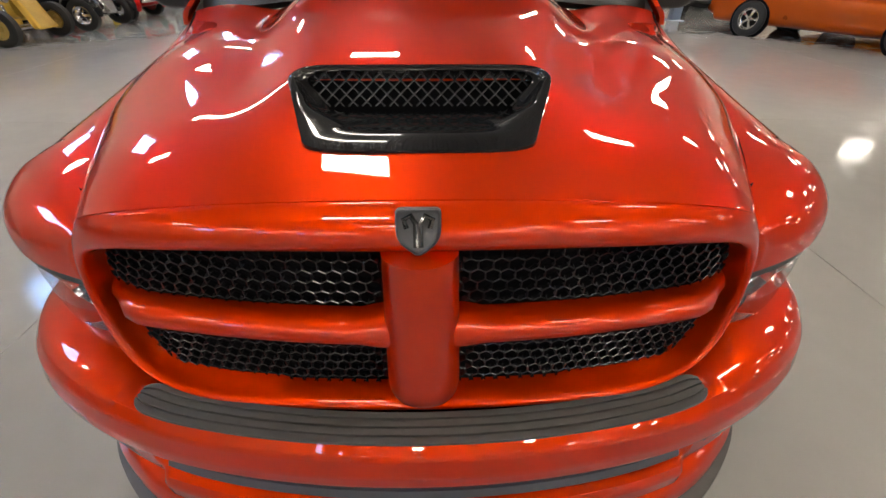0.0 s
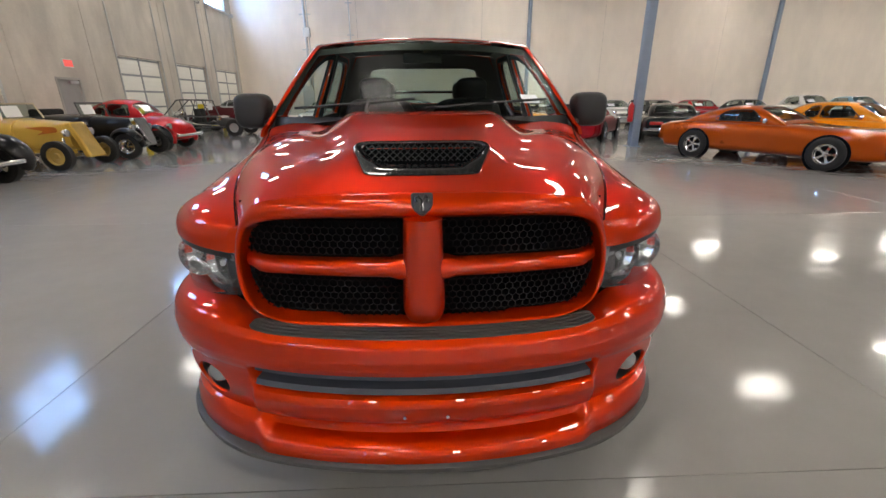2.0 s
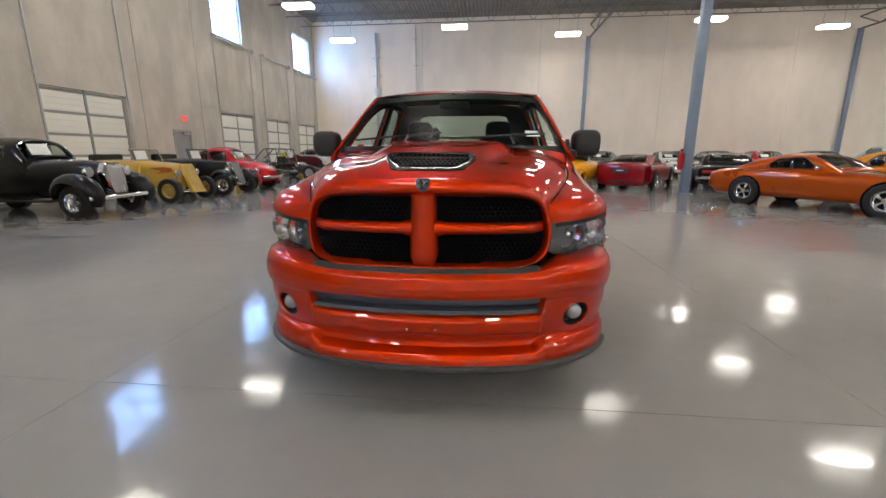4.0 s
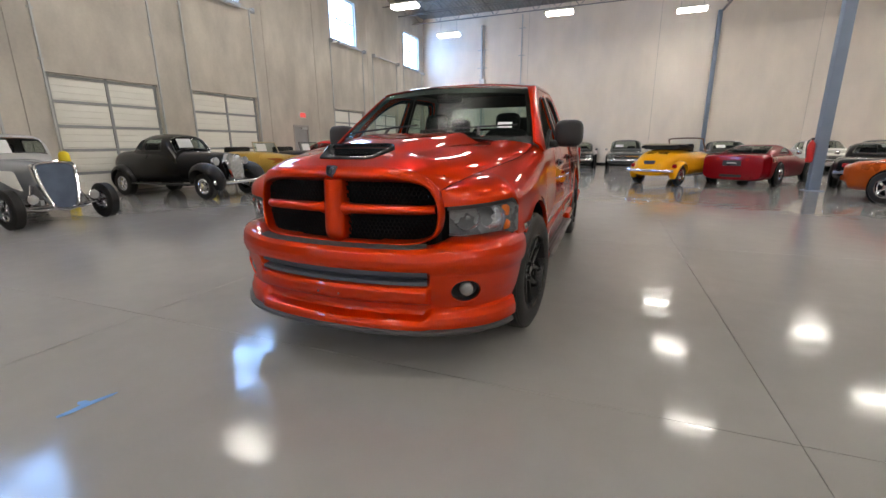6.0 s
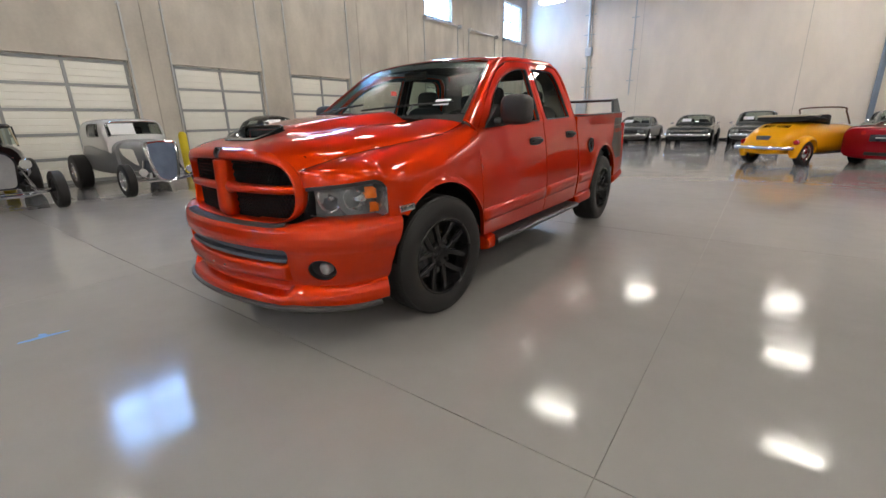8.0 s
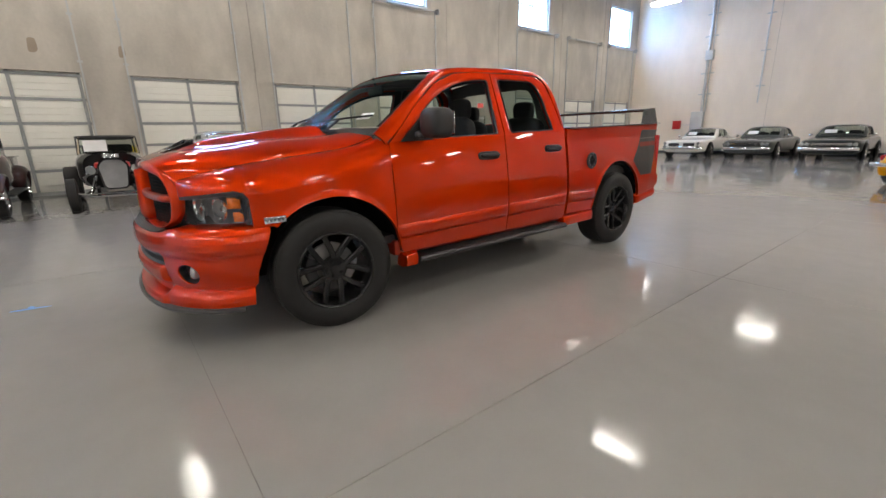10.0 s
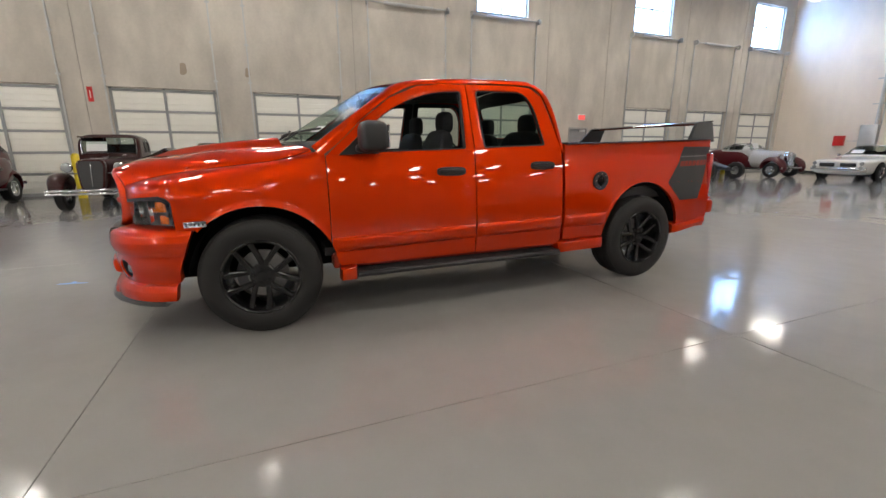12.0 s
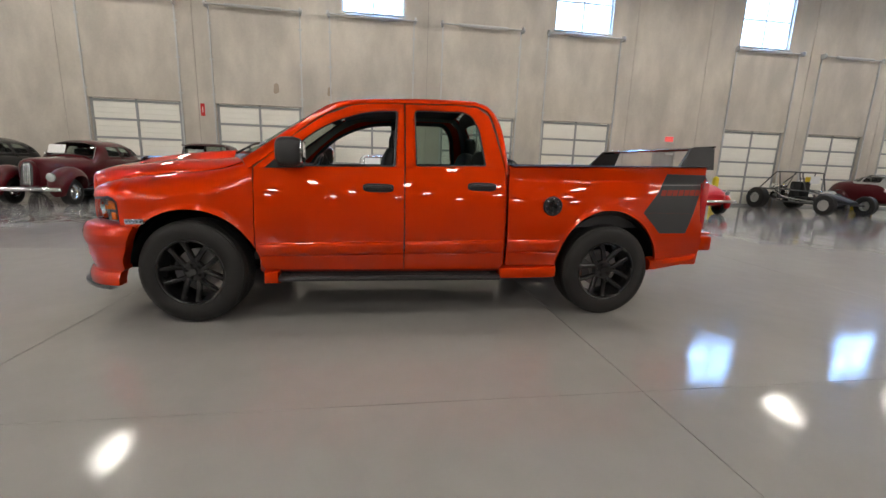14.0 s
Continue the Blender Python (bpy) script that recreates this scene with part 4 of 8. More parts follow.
pts, near_fog = [], []
for i in range(NB):
    for u in cuts:
        p, n, a, z, off = fascia(i, u)
        e = math.hypot((a - FOG_S) / FOG_A, (z - FOG.z) / FOG_B)
        q = p + n * off
        pts.append((max(q[0], 0.0), q[1], z))
        near_fog.append((e, i, u, a, z, off))
m = len(cuts)
faces = [(i * m + j, i * m + j + 1, (i + 1) * m + j + 1, (i + 1) * m + j) for i in range(NB - 1) for j in range(m - 1)]
faces = [q for q in faces if not all(near_fog[v][0] < 1 for v in q)]
for v in {v for q in faces for v in q if near_fog[v][0] < 1}:
    e, i, u, a, z, off = near_fog[v]
    a2, z2 = FOG_S + (a - FOG_S) / e, FOG.z + (z - FOG.z) / e
    k = float(np.interp(a2, BP_S, range(NB)))
    k0, t = min(int(k), NB - 2), k - int(k)
    p, n = BP[k0] * (1 - t) + BP[k0 + 1] * t, BP_N[k0] * (1 - t) + BP_N[k0 + 1] * t
    q = p + n * float(np.interp(-z2, [-c[0] for c in CORNER[4:]], [c[1] for c in CORNER[4:]]))
    pts[v] = (q[0], q[1], z2)
s = Shape().add(pts, faces)
last = [pts[(NB - 1) * m + j] for j in range(m)]
s.grid([last, [(p[0] - 0.012, p[1] + 0.004, p[2]) for p in last], [(p[0] - 0.10, p[1] + 0.004, p[2]) for p in last]])
s.join(s.mirrored())
bumper = part("front_bumper", s, RED, truck, "body-coloured front bumper with chin spoiler", 40)
SLOT = [i for i in range(NB) if BP[i][0] < 0.572]
s = Shape()
s.grid([[on_bumper(i, o, z) for o, z in ((-0.022, 0.622), (-0.018, 0.600), (-0.048, 0.592), (-0.055, 0.575), (-0.020, 0.567), (-0.012, 0.550))] for i in SLOT])
s.join(s.mirrored())
part("air_slot_insert", s, mat("slot_grey_plastic", (0.05, 0.055, 0.07), 0.4), bumper, "dark grey air slot insert", 20)
s = Shape()
prof = []
for k in range(4):
    t0, t1 = k / 4, (k + 1) / 4
    for t, h in ((t0 + 0.02, 0.002), (t0 + 0.04, 0.008), (t1 - 0.04, 0.008), (t1 - 0.02, 0.002)):
        prof.append((-0.074 + 0.064 * t, 0.756 - 0.007 * t + h * 0.8))
pr = []
for i in range(NB):
    if BP[i][0] < 0.572:
        k = math.sqrt(max(1 - max((BP[i][0] - 0.530) / 0.042, 0.0) ** 2, 0.0))
        rise = 0.043 * step(0.47, 0.74, BP[i][0])
        pr.append([on_bumper(i, -0.042 + (o + 0.042) * k, z + rise - 0.008 * (1 - k)) for o, z in prof])
s.grid(pr)
s.join(s.mirrored())
part("step_pad", s, GREY_PLASTIC, bumper, "ribbed dark grey rubber step pad", 20)
s = Shape()
lip = []
for i in range(NB):
    dx = -0.030 * step(0.55, 0.92, BP[i][0])
    lip.append([on_bumper(i, o + dx, z) for o, z in ((-0.03, 0.302), (0.032, 0.306), (0.042, 0.300), (0.044, 0.286), (0.034, 0.274), (-0.03, 0.276))])
s.grid(lip[:int(NB * 0.92)])
s.join(s.mirrored())
part("lip", s, GREY_PLASTIC, bumper, "black rubber lip under the chin spoiler")
for sx in (1, -1):
    nrm = np.array([np.interp(FOG.x, BP[:, 0], BP_N[:, k]) for k in (0, 1)])
    nrm /= np.linalg.norm(nrm)

    def fog_ring(scale, depth, n=40):
        out = []
        for k in range(n):
            a = 2 * math.pi * k / n
            a2, z2 = FOG_S + FOG_A * scale * math.cos(a), FOG.z + FOG_B * scale * math.sin(a)
            q = np.array([np.interp(a2, BP_S, BP[:, c]) + np.interp(a2, BP_S, BP_N[:, c]) * np.interp(-z2, [-c_[0] for c_ in CORNER[4:]], [c_[1] for c_ in CORNER[4:]]) for c in (0, 1)])
            q = q - nrm * depth
            out.append((sx * q[0], q[1], z2))
        return out
    part("fog_lamp_edge", Shape().grid([fog_ring(1.0, 0.0), fog_ring(0.975, 0.002), fog_ring(0.955, 0.010)], True), RED, bumper, "", 60)
    fl = part("fog_lamp_recess", Shape().grid([fog_ring(0.955, 0.010), fog_ring(0.92, 0.055), fog_ring(0.5, 0.070)], True).cap(fog_ring(0.5, 0.070)), BLACK_PLASTIC, bumper, "dark oval fog lamp recess", 60)
    c = Vector((sx * (FOG.x - nrm[0] * 0.052 + 0.010), FOG.y - nrm[1] * 0.052 + 0.008, FOG.z + 0.004))
    face = Vector((sx * 0.12, -1.0, 0.0)).normalized()
    m_ = Matrix.Translation(c) @ Vector((0, 0, 1)).rotation_difference(face).to_matrix().to_4x4()
    part("fog_lamp", Shape().turn([(0.040, -0.03), (0.042, 0.0), (0.038, 0.010), (0.026, 0.018), (0.0, 0.022)], (0, 0, 0), 'z', 24).moved(m_), mat("fog_glass", (0.30, 0.31, 0.31), 0.12, 0.5, coat=1.0), fl, "clear fog lamp glass")
for x in (-0.068, 0.068):
    part("plate_bolt", Shape().turn([(0.0, -0.010), (0.006, -0.008), (0.008, 0.0)], (x, -1.038, 0.485), 'y', 10), CHROME, bumper)

# headlamps
for sx in (1, -1):
    lens_rows, back_rows = [], []
    for i in LAMP_I:
        zt, zb = lamp_top(i) - 0.005, lamp_bottom(i)
        t = PLAN[min(i + 1, 120)] - PLAN[i - 1]
        n = np.array([-t[1], t[0]])
        n = n / np.linalg.norm(n)
        if n[1] > 0 and i > L0 + 6:
            n = -n
        if n[0] < 0:
            n = -n
        lens_rows.append([(sx * (PLAN[i][0] + n[0] * (0.006 * math.sin(math.pi * k / 8) - 0.014)), PLAN[i][1] + n[1] * (0.006 * math.sin(math.pi * k / 8) - 0.014), zb + (zt - zb) * k / 8) for k in range(9)])
        back_rows.append([(sx * (PLAN[i][0] - n[0] * 0.075 * min(1, (i - L0) / 6)), PLAN[i][1] - n[1] * 0.075 * min(1, (i - L0) / 6), zb + (zt - zb) * k / 4) for k in range(5)])
    hl = part("headlamp", Shape().grid(back_rows), HOUSING, truck, "clear headlamp with chrome bowls and amber marker")
    part("lens", Shape().grid(lens_rows), LENS, hl, "clear lens")
    for k, q, nm in ((0, 0, "housing_floor"), (8, 4, "housing_top")):
        part(nm, Shape().grid([[lr[k], br[q]] for lr, br in zip(lens_rows, back_rows)]), HOUSING, hl)
    for cx, cy, r in ((0.724, -0.718, 0.077), (0.848, -0.638, 0.073)):
        nrm = Vector((sx * 0.25, -0.96, -0.02)).normalized()
        m = Matrix.Translation((sx * (cx - 0.012), cy + 0.025, 0.893)) @ Vector((0, 0, 1)).rotation_difference(nrm).to_matrix().to_4x4()
        s = Shape().turn([(r, 0.026), (r * 0.9, 0.006), (r * 0.65, -0.014), (r * 0.32, -0.026), (0.0, -0.03)], (0, 0, 0), 'z', 22)
        part("reflector", s.moved(m), REFLECTOR, hl, "faceted chrome reflector bowl", 8)
        part("bulb", Shape().turn([(0.016, -0.025), (0.018, 0.0), (0.012, 0.012), (0.0, 0.014)], (0, 0, 0), 'z', 12).moved(m), CHROME, hl)
    near = [i for i in LAMP_I if PLAN[i][1] > -0.66][::-1]
    for ya, yb, za, zb in ((-0.592, -0.528, 0.893, 0.960), (-0.572, -0.520, 0.815, 0.872)):
        am = []
        for k in range(7):
            y = yb + (ya - yb) * k / 6
            x = float(np.interp(y, [PLAN[i][1] for i in near], [PLAN[i][0] for i in near])) - 0.036
            am.append([(sx * (x + (0.010 if 0 < k < 6 and 0 < q < 4 else 0.0)), y, za + (zb - za) * q / 4 - (0.012 * (k < 2) if q == 4 else 0.0)) for q in range(5)])
        part("amber_marker", Shape().grid(am), AMBER, hl, "amber side marker")
    tr = []
    for i in LAMP_I:
        tr.append([(sx * (PLAN[i][0] - 0.006), PLAN[i][1] + 0.002, lamp_top(i) - 0.012 + dz) for dz in (-0.010, 0.010)])
    part("lamp_seal", Shape().grid(tr), BLACK_PLASTIC, hl)
    # engine badge on the fender behind the lamp
    bd = part("fender_badge", Shape().box(0.976, 0.996, -0.430, -0.300, 0.795, 0.835, 0.002) if sx > 0 else Shape().box(-0.996, -0.976, -0.430, -0.300, 0.795, 0.835, 0.002), CHROME, truck, "small chrome badge")
    for k in range(5):
        x0 = 0.996 if sx > 0 else -0.998
        part("badge_bar", Shape().box(x0, x0 + 0.002, -0.420 + k * 0.024, -0.410 + k * 0.024, 0.806, 0.824), STEEL_DARK, bd, "", 0)

def cushion(cx, cy, cz, a, b, c, e=0.45, n=14, m=28):
    """A padded block with round edges, its half sizes a, b, c."""
    def pw(v):
        return math.copysign(abs(v) ** e, v)
    rws = []
    for i in range(n + 1):
        f = -math.pi / 2 + math.pi * i / n
        rws.append([(cx + a * pw(math.cos(f)) * pw(math.cos(g)), cy + b * pw(math.cos(f)) * pw(math.sin(g)), cz + c * pw(math.sin(f))) for g in (2 * math.pi * k / m for k in range(m))])
    return Shape().grid(rws, True)


# doors below the glass
def door_panel(y0, y1, n):
    rows = []
    for i in range(n + 1):
        y = y0 + (y1 - y0) * i / n
        lo = max(0.435, arch_f(y) if y < 0.62 else 0.0)
        hi = belt(y)
        rows.append([(side_x(y, lo + (hi - lo) * k / 24), y, lo + (hi - lo) * k / 24) for k in range(25)])
    return skin(rows, 0.03)


FW = rounded([(0.690, 1.262), (1.588, 1.288), (1.612, 1.742), (1.36, 1.722), (1.10, 1.635), (0.90, 1.512), (0.74, 1.352)], [0.03, 0.02, 0.03, 0.12, 0.12, 0.12, 0.06])
FO = [(0.50, 1.246), (0.60, 1.335), (0.80, 1.515), (1.02, 1.675), (1.25, 1.770), (1.45, 1.794), (1.666, 1.800), (1.666, 1.275)]
RW = rounded([(1.765, 1.296), (1.755, 1.752), (2.215, 1.758), (2.300, 1.640), (2.352, 1.316)], [0.02, 0.03, 0.08, 0.10, 0.02])
RO = [(1.676, 1.276), (1.676, 1.800), (2.10, 1.814), (2.30, 1.800), (2.395, 1.735), (2.44, 1.60), (2.515, 1.297)]


def door_frame(inn, out):
    rr = ring_rows(inn, out, 90, 4)
    loops = []
    for k, r in enumerate(rr):
        loops.append([(green_x(p[1]) + 0.002 - (0.010 if k == 4 else 0.0), p[0], p[1]) for p in r])
    loops.insert(0, [(p[0] - 0.025, p[1], p[2]) for p in loops[0]])
    loops.append([(p[0] - 0.03, p[1], p[2]) for p in loops[-1]])
    return Shape().grid(loops, True)


def window_trim(inn):
    c = np.mean(inn, axis=0)
    lp = [[(green_x(c[1] + (p[1] - c[1]) * k) + o, c[0] + (p[0] - c[0]) * k, c[1] + (p[1] - c[1]) * k) for p in inn] for k, o in ((1.012, 0.001), (1.010, 0.006), (0.978, 0.002), (0.972, -0.02))]
    return Shape().grid(lp, True)


for nm, y0, y1, inn, out, hy, hz in (("front_door", 0.494, 1.664, FW, FO, 1.455, 1.112), ("rear_door", 1.674, 2.522, RW, RO, 2.32, 1.142)):
    lo_ = door_panel(y0, y1, 56)
    lo_.join(door_frame(inn, out))
    pl, pr = both(nm, lo_, RED)
    for sx, dr in ((1, pl), (-1, pr)):
        def sd(shape):
            return shape if sx > 0 else shape.mirrored()
        part("window_seal", sd(window_trim(inn)), BLACK_PLASTIC, dr)
        gl = Shape().cap([(green_x(p[1]) - 0.016, p[0], p[1]) for p in inn])
        if nm == "rear_door":
            part("window_glass", sd(gl), GLASS_TINT, dr, "tinted glass", 0)
        x0 = side_x(hy, hz)
        hd = cushion(x0, hy, hz, 0.009, 0.125, 0.036, 0.55).join(cushion(x0 + 0.022, hy, hz + 0.004, 0.014, 0.108, 0.017, 0.55))
        part("door_handle", sd(hd), BLACK_PLASTIC, dr, "black pull handle")
        mr = []
        for i in range(41):
            y = y0 + 0.006 + (y1 - y0 - 0.012) * i / 40
            lo, hi = 0.545 + 0.018 * (y - 0.5), 0.652 + 0.022 * (y - 0.5)
            if y < 0.56:
                lo = max(lo, arch_f(y) + 0.01)
            th = 0.018 * min(1, (i + 0.5) / 3, (40.5 - i) / 3)
            mr.append([(side_x(y, lo + (hi - lo) * k / 8) + 0.001 + th * math.sin(math.pi * k / 8) ** 0.4, y, lo + (hi - lo) * k / 8) for k in range(9)])
        part("moulding", sd(Shape().grid(mr)), RED, dr, "body-coloured side moulding")
        # inner face of the door
        card = Shape().grid([[(0.90 - 0.02 * math.sin(math.pi * k / 6), y, 0.50 + (belt(y) - 0.012 - 0.50) * k / 6) for k in range(7)] for y in np.linspace(y0 + 0.08, y1 - 0.02, 12)])
        part("door_card", sd(card), CLOTH, dr, "dark grey inner door panel")
        inner_ring = [[(green_x(p[1]) - o, c0, p1) for p in inn for c0, p1 in [(np.mean(inn, axis=0)[0] + (p[0] - np.mean(inn, axis=0)[0]) * k, np.mean(inn, axis=0)[1] + (p[1] - np.mean(inn, axis=0)[1]) * k)]] for k, o in ((0.995, 0.044), (1.17, 0.052))]
        part("inner_frame", sd(Shape().grid(inner_ring, True)), CLOTH, dr)

# cab shell: pillars, roof rails, cab corners
DRIP = spline([(0.455, 1.235), (0.60, 1.342), (0.80, 1.522), (1.02, 1.682), (1.25, 1.777), (1.665, 1.808), (2.15, 1.821), (2.36, 1.792), (2.455, 1.62), (2.528, 1.25)], 91)
EDGE = soften(spline([(0.893, 0.40, 1.305), (0.850, 0.58, 1.435), (0.792, 0.80, 1.595), (0.745, 0.97, 1.715), (0.696, 1.125, 1.803), (0.662, 1.60, 1.848), (0.655, 2.15, 1.864), (0.675, 2.40, 1.835), (0.785, 2.515, 1.62), (0.87, 2.565, 1.25)], 91), 3)
rows = []
for i in range(91):
    a = np.array([green_x(DRIP[i][1]) + 0.003, DRIP[i][0], DRIP[i][1]])
    b = EDGE[i]
    row = []
    for k in range(9):
        t = k / 8
        p = a + (b - a) * t
        bul = (0.010 + 0.012 * step(30, 42, i)) * math.sin(math.pi * t)
        out = np.array([0.7, 0.0, 0.7]) if i < 66 else np.array([0.7, 0.7, 0.1])
        row.append(tuple(p + out * bul))
    rows.append(row)
s = skin(rows, 0.02)
LINING = mat("grey_beige_trim", (0.17, 0.16, 0.15), 0.7)
both("pillar_lining", Shape().grid([[(p[0] - 0.022, p[1] + (0.012 if i < 36 else -0.02 if i > 68 else 0.0), p[2] - 0.018) for p in r] for i, r in enumerate(rows)]), LINING)
# cab side below the rear pillar down to the sill, and the corner to the rear wall
s.grid([[(side_x(2.53, z) - 0.004, 2.526, z), (side_x(2.53, z) - 0.012, 2.540, z), (0.90, 2.558, z), (0.70, 2.565, z)] for z in np.linspace(0.45, 1.25, 9)])
both("cab_side", s, RED)
s = Shape()
i0, i1 = 37, 68
rows = []
for i in range(i0, i1 + 1):
    e = EDGE[i]
    f = (i - i0) / (i1 - i0)
    row = []
    for k in range(33):
        u = -1 + 2 * k / 32
        row.append((e[0] * u, e[1] - 0.085 * (1 - u * u) * (1 - f) ** 2, e[2] + (0.032 + 0.006 * math.sin(math.pi * f)) * (1 - abs(u) ** 2.2)))
    rows.append(row)
s.grid(rows)
roof_edge_rear = rows[-1]
part("roof", s, RED, truck, "orange-red roof panel")
# rear wall of the cab with its window
RWIN = rounded([(-0.60, 1.40), (0.60, 1.40), (0.53, 1.735), (-0.53, 1.735)], 0.06)
ROUT = [(-0.87, 1.25), (0.87, 1.25), (0.775, 1.62), (0.655, 1.83), (0.3, 1.862), (-0.3, 1.862), (-0.655, 1.83), (-0.775, 1.62)]


def rear_y(z):
    return lerp([(1.25, 2.565), (1.62, 2.515), (1.83, 2.405), (1.87, 2.39)], z)


rr = ring_rows(RWIN, ROUT, 64, 3)
lp = [[(p[0], rear_y(p[1]), p[1]) for p in r] for r in rr]
s = Shape().grid(lp, True)
s.grid([[(x, 2.562, z) for x in np.linspace(-0.72, 0.72, 5)] for z in (0.5, 1.0, 1.255)])
part("cab_rear_wall", s, RED, truck)
s = Shape().grid([[(p[0] * 0.985, p[1] - 0.022, p[2] - 0.008) for p in r] for r in lp], True)
part("rear_wall_lining", s.box(-0.80, 0.80, 2.50, 2.535, 0.56, 1.27), LINING, truck)
part("rear_window", Shape().cap([(p[0], rear_y(p[1]) - 0.01, p[1]) for p in RWIN]), GLASS_TINT, truck, "tinted rear window", 0)

# windscreen with its dark band, cowl and wipers
rows = []
for i in range(5, 37):
    e = EDGE[i]
    f = (i - 5) / 31
    bow = 0.27 - 0.16 * f
    rows.append([(e[0] * u * 0.995, e[1] - bow * (1 - abs(u) ** 2.1) + 0.004, e[2] + 0.035 * (1 - u * u) * f - 0.012) for u in np.linspace(-1, 1, 33)])
ws = part("windscreen", Shape().grid(rows), GLASS_SCREEN, truck, "clear tinted windscreen")
part("shade_band", Shape().grid([[(p[0], p[1] + 0.004, p[2] - 0.003) for p in r] for r in rows[-6:]]), BLACK_PLASTIC, ws, "black band along the top")
for sx in (1, -1):
    st = Shape().grid([[(r[k][0] * 1.0, r[k][1] + 0.005, r[k][2] - 0.004) for k in ((0, 1) if sx < 0 else (31, 32))] for r in rows])
    part("edge_seal", st, BLACK_PLASTIC, ws)
sk = Shape().grid([[(r[k][0], r[k][1] - 0.003, r[k][2] + 0.002) for k in (27, 28, 29)] for r in rows[4:8]])
part("windscreen_sticker", sk, PAPER, ws, "small white inspection sticker", 0)
s = Shape()
front_line = [(u * 0.862, 0.155 + (0.39 - 0.155) * abs(u) ** 2.2, 1.355 - 0.075 * abs(u) ** 2) for u in np.linspace(-1, 1, 33)]
glass_line = [(p[0], p[1] + 0.01, p[2] - 0.01) for p in rows[0]]
s.grid([front_line, [((a[0] + b[0]) / 2, (a[1] + b[1]) / 2, min(a[2], b[2]) - 0.02) for a, b in zip(front_line, glass_line)], glass_line])
part("cowl", s, BLACK_PLASTIC, truck, "black plastic cowl under the windscreen")


def on_screen(u, f):
    a, b = f * (len(rows) - 1), (u + 1) * 16
    i, k = min(int(a), len(rows) - 2), min(int(b), 31)
    lo, hi = (Vector(rows[n][k]).lerp(Vector(rows[n][k + 1]), b - k) for n in (i, i + 1))
    return lo.lerp(hi, a - i) + Vector((0, -0.022, 0.016))


for u0, u1, nm in ((0.02, 0.86, "wiper"), (-0.84, -0.05, "wiper")):
    w = Shape().tube([on_screen(u0 + (u1 - u0) * t, 0.05 + 0.10 * t) for t in np.linspace(0, 1, 14)], 0.008, 6)
    w.tube([on_screen(u1 - 0.3, 0.0) + Vector((0, -0.04, -0.02)), on_screen((u0 + u1) / 2 + 0.1, 0.10)], 0.010, 6)
    part(nm, w, BLACK_PLASTIC, truck, "black windscreen wiper")

# cab inside
part("headliner", Shape().grid([[(EDGE[i][0] * u * 0.97, EDGE[i][1] + 0.02, EDGE[i][2] - 0.03 + 0.02 * (1 - u * u)) for u in np.linspace(-1, 1, 9)] for i in range(37, 69, 4)]), CLOTH, truck)
db = Shape().grid([[(x, y + 0.10 * (x / 0.85) ** 2, z) for y, z in ((0.28, 1.26), (0.45, 1.285), (0.62, 1.275), (0.70, 1.22), (0.68, 1.05), (0.62, 0.85))] for x in np.linspace(-0.86, 0.86, 15)])
dash = part("dashboard", db, BLACK_PLASTIC, truck, "black dashboard")
part("cab_floor", Shape().box(-0.88, 0.88, 0.45, 2.55, 0.50, 0.56), CLOTH, truck)
sw = Shape().turn([(0.185 + 0.014 * math.cos(a), 0.014 * math.sin(a)) for a in np.linspace(0, 2 * math.pi, 9)], (0, 0, 0), 'z', 28)
sw.box(-0.18, 0.18, -0.018, 0.018, -0.012, 0.012).box(-0.02, 0.02, -0.18, 0.0, -0.012, 0.012)
sw.turn([(0.0, 0.02), (0.055, 0.012), (0.06, -0.02), (0.0, -0.03)], (0, 0, 0), 'z', 16)
part("steering_wheel", sw.moved(Matrix.Translation((0.40, 0.86, 1.20)) @ Euler((radians(62), 0, 0)).to_matrix().to_4x4()), BLACK_PLASTIC, truck, "dark steering wheel")
part("rear_view_mirror", Shape().box(-0.13, 0.13, 0.93, 0.96, 1.66, 1.73, 0.015).tube([(0, 0.95, 1.72), (0, 0.93, 1.80)], 0.012, 6), BLACK_PLASTIC, truck)
for y, wide in ((1.25, ((0.40, 0.27), (-0.40, 0.27))), (2.12, ((0.42, 0.36), (-0.42, 0.36)))):
    for cx, hw in wide:
        st = cushion(cx, y - 0.03, 0.79, hw, 0.27, 0.09)
        bk = cushion(0, 0, 0.31, hw * 0.94, 0.075, 0.33, 0.5).moved(Matrix.Translation((cx, y + 0.20, 0.82)) @ Euler((radians(-12), 0, 0)).to_matrix().to_4x4())
        seat = part("seat", st.join(bk), CLOTH, truck, "dark grey cloth seat")
        hr = cushion(cx, y + 0.37, 1.515, 0.128, 0.055, 0.095, 0.6).tube([(cx - 0.06, y + 0.345, 1.36), (cx - 0.06, y + 0.37, 1.46)], 0.008, 6).tube([(cx + 0.06, y + 0.345, 1.36), (cx + 0.06, y + 0.37, 1.46)], 0.008, 6)
        part("headrest", hr, CLOTH, seat)
for sx in (1, -1):
    bp_ = Shape().grid([[(sx * (green_x(z) - 0.035), y, z) for y in (1.60, 1.68, 1.76)] for z in np.linspace(0.6, 1.80, 7)])
    part("pillar_trim", bp_, mat("grey_trim", (0.14, 0.14, 0.145), 0.7), truck)

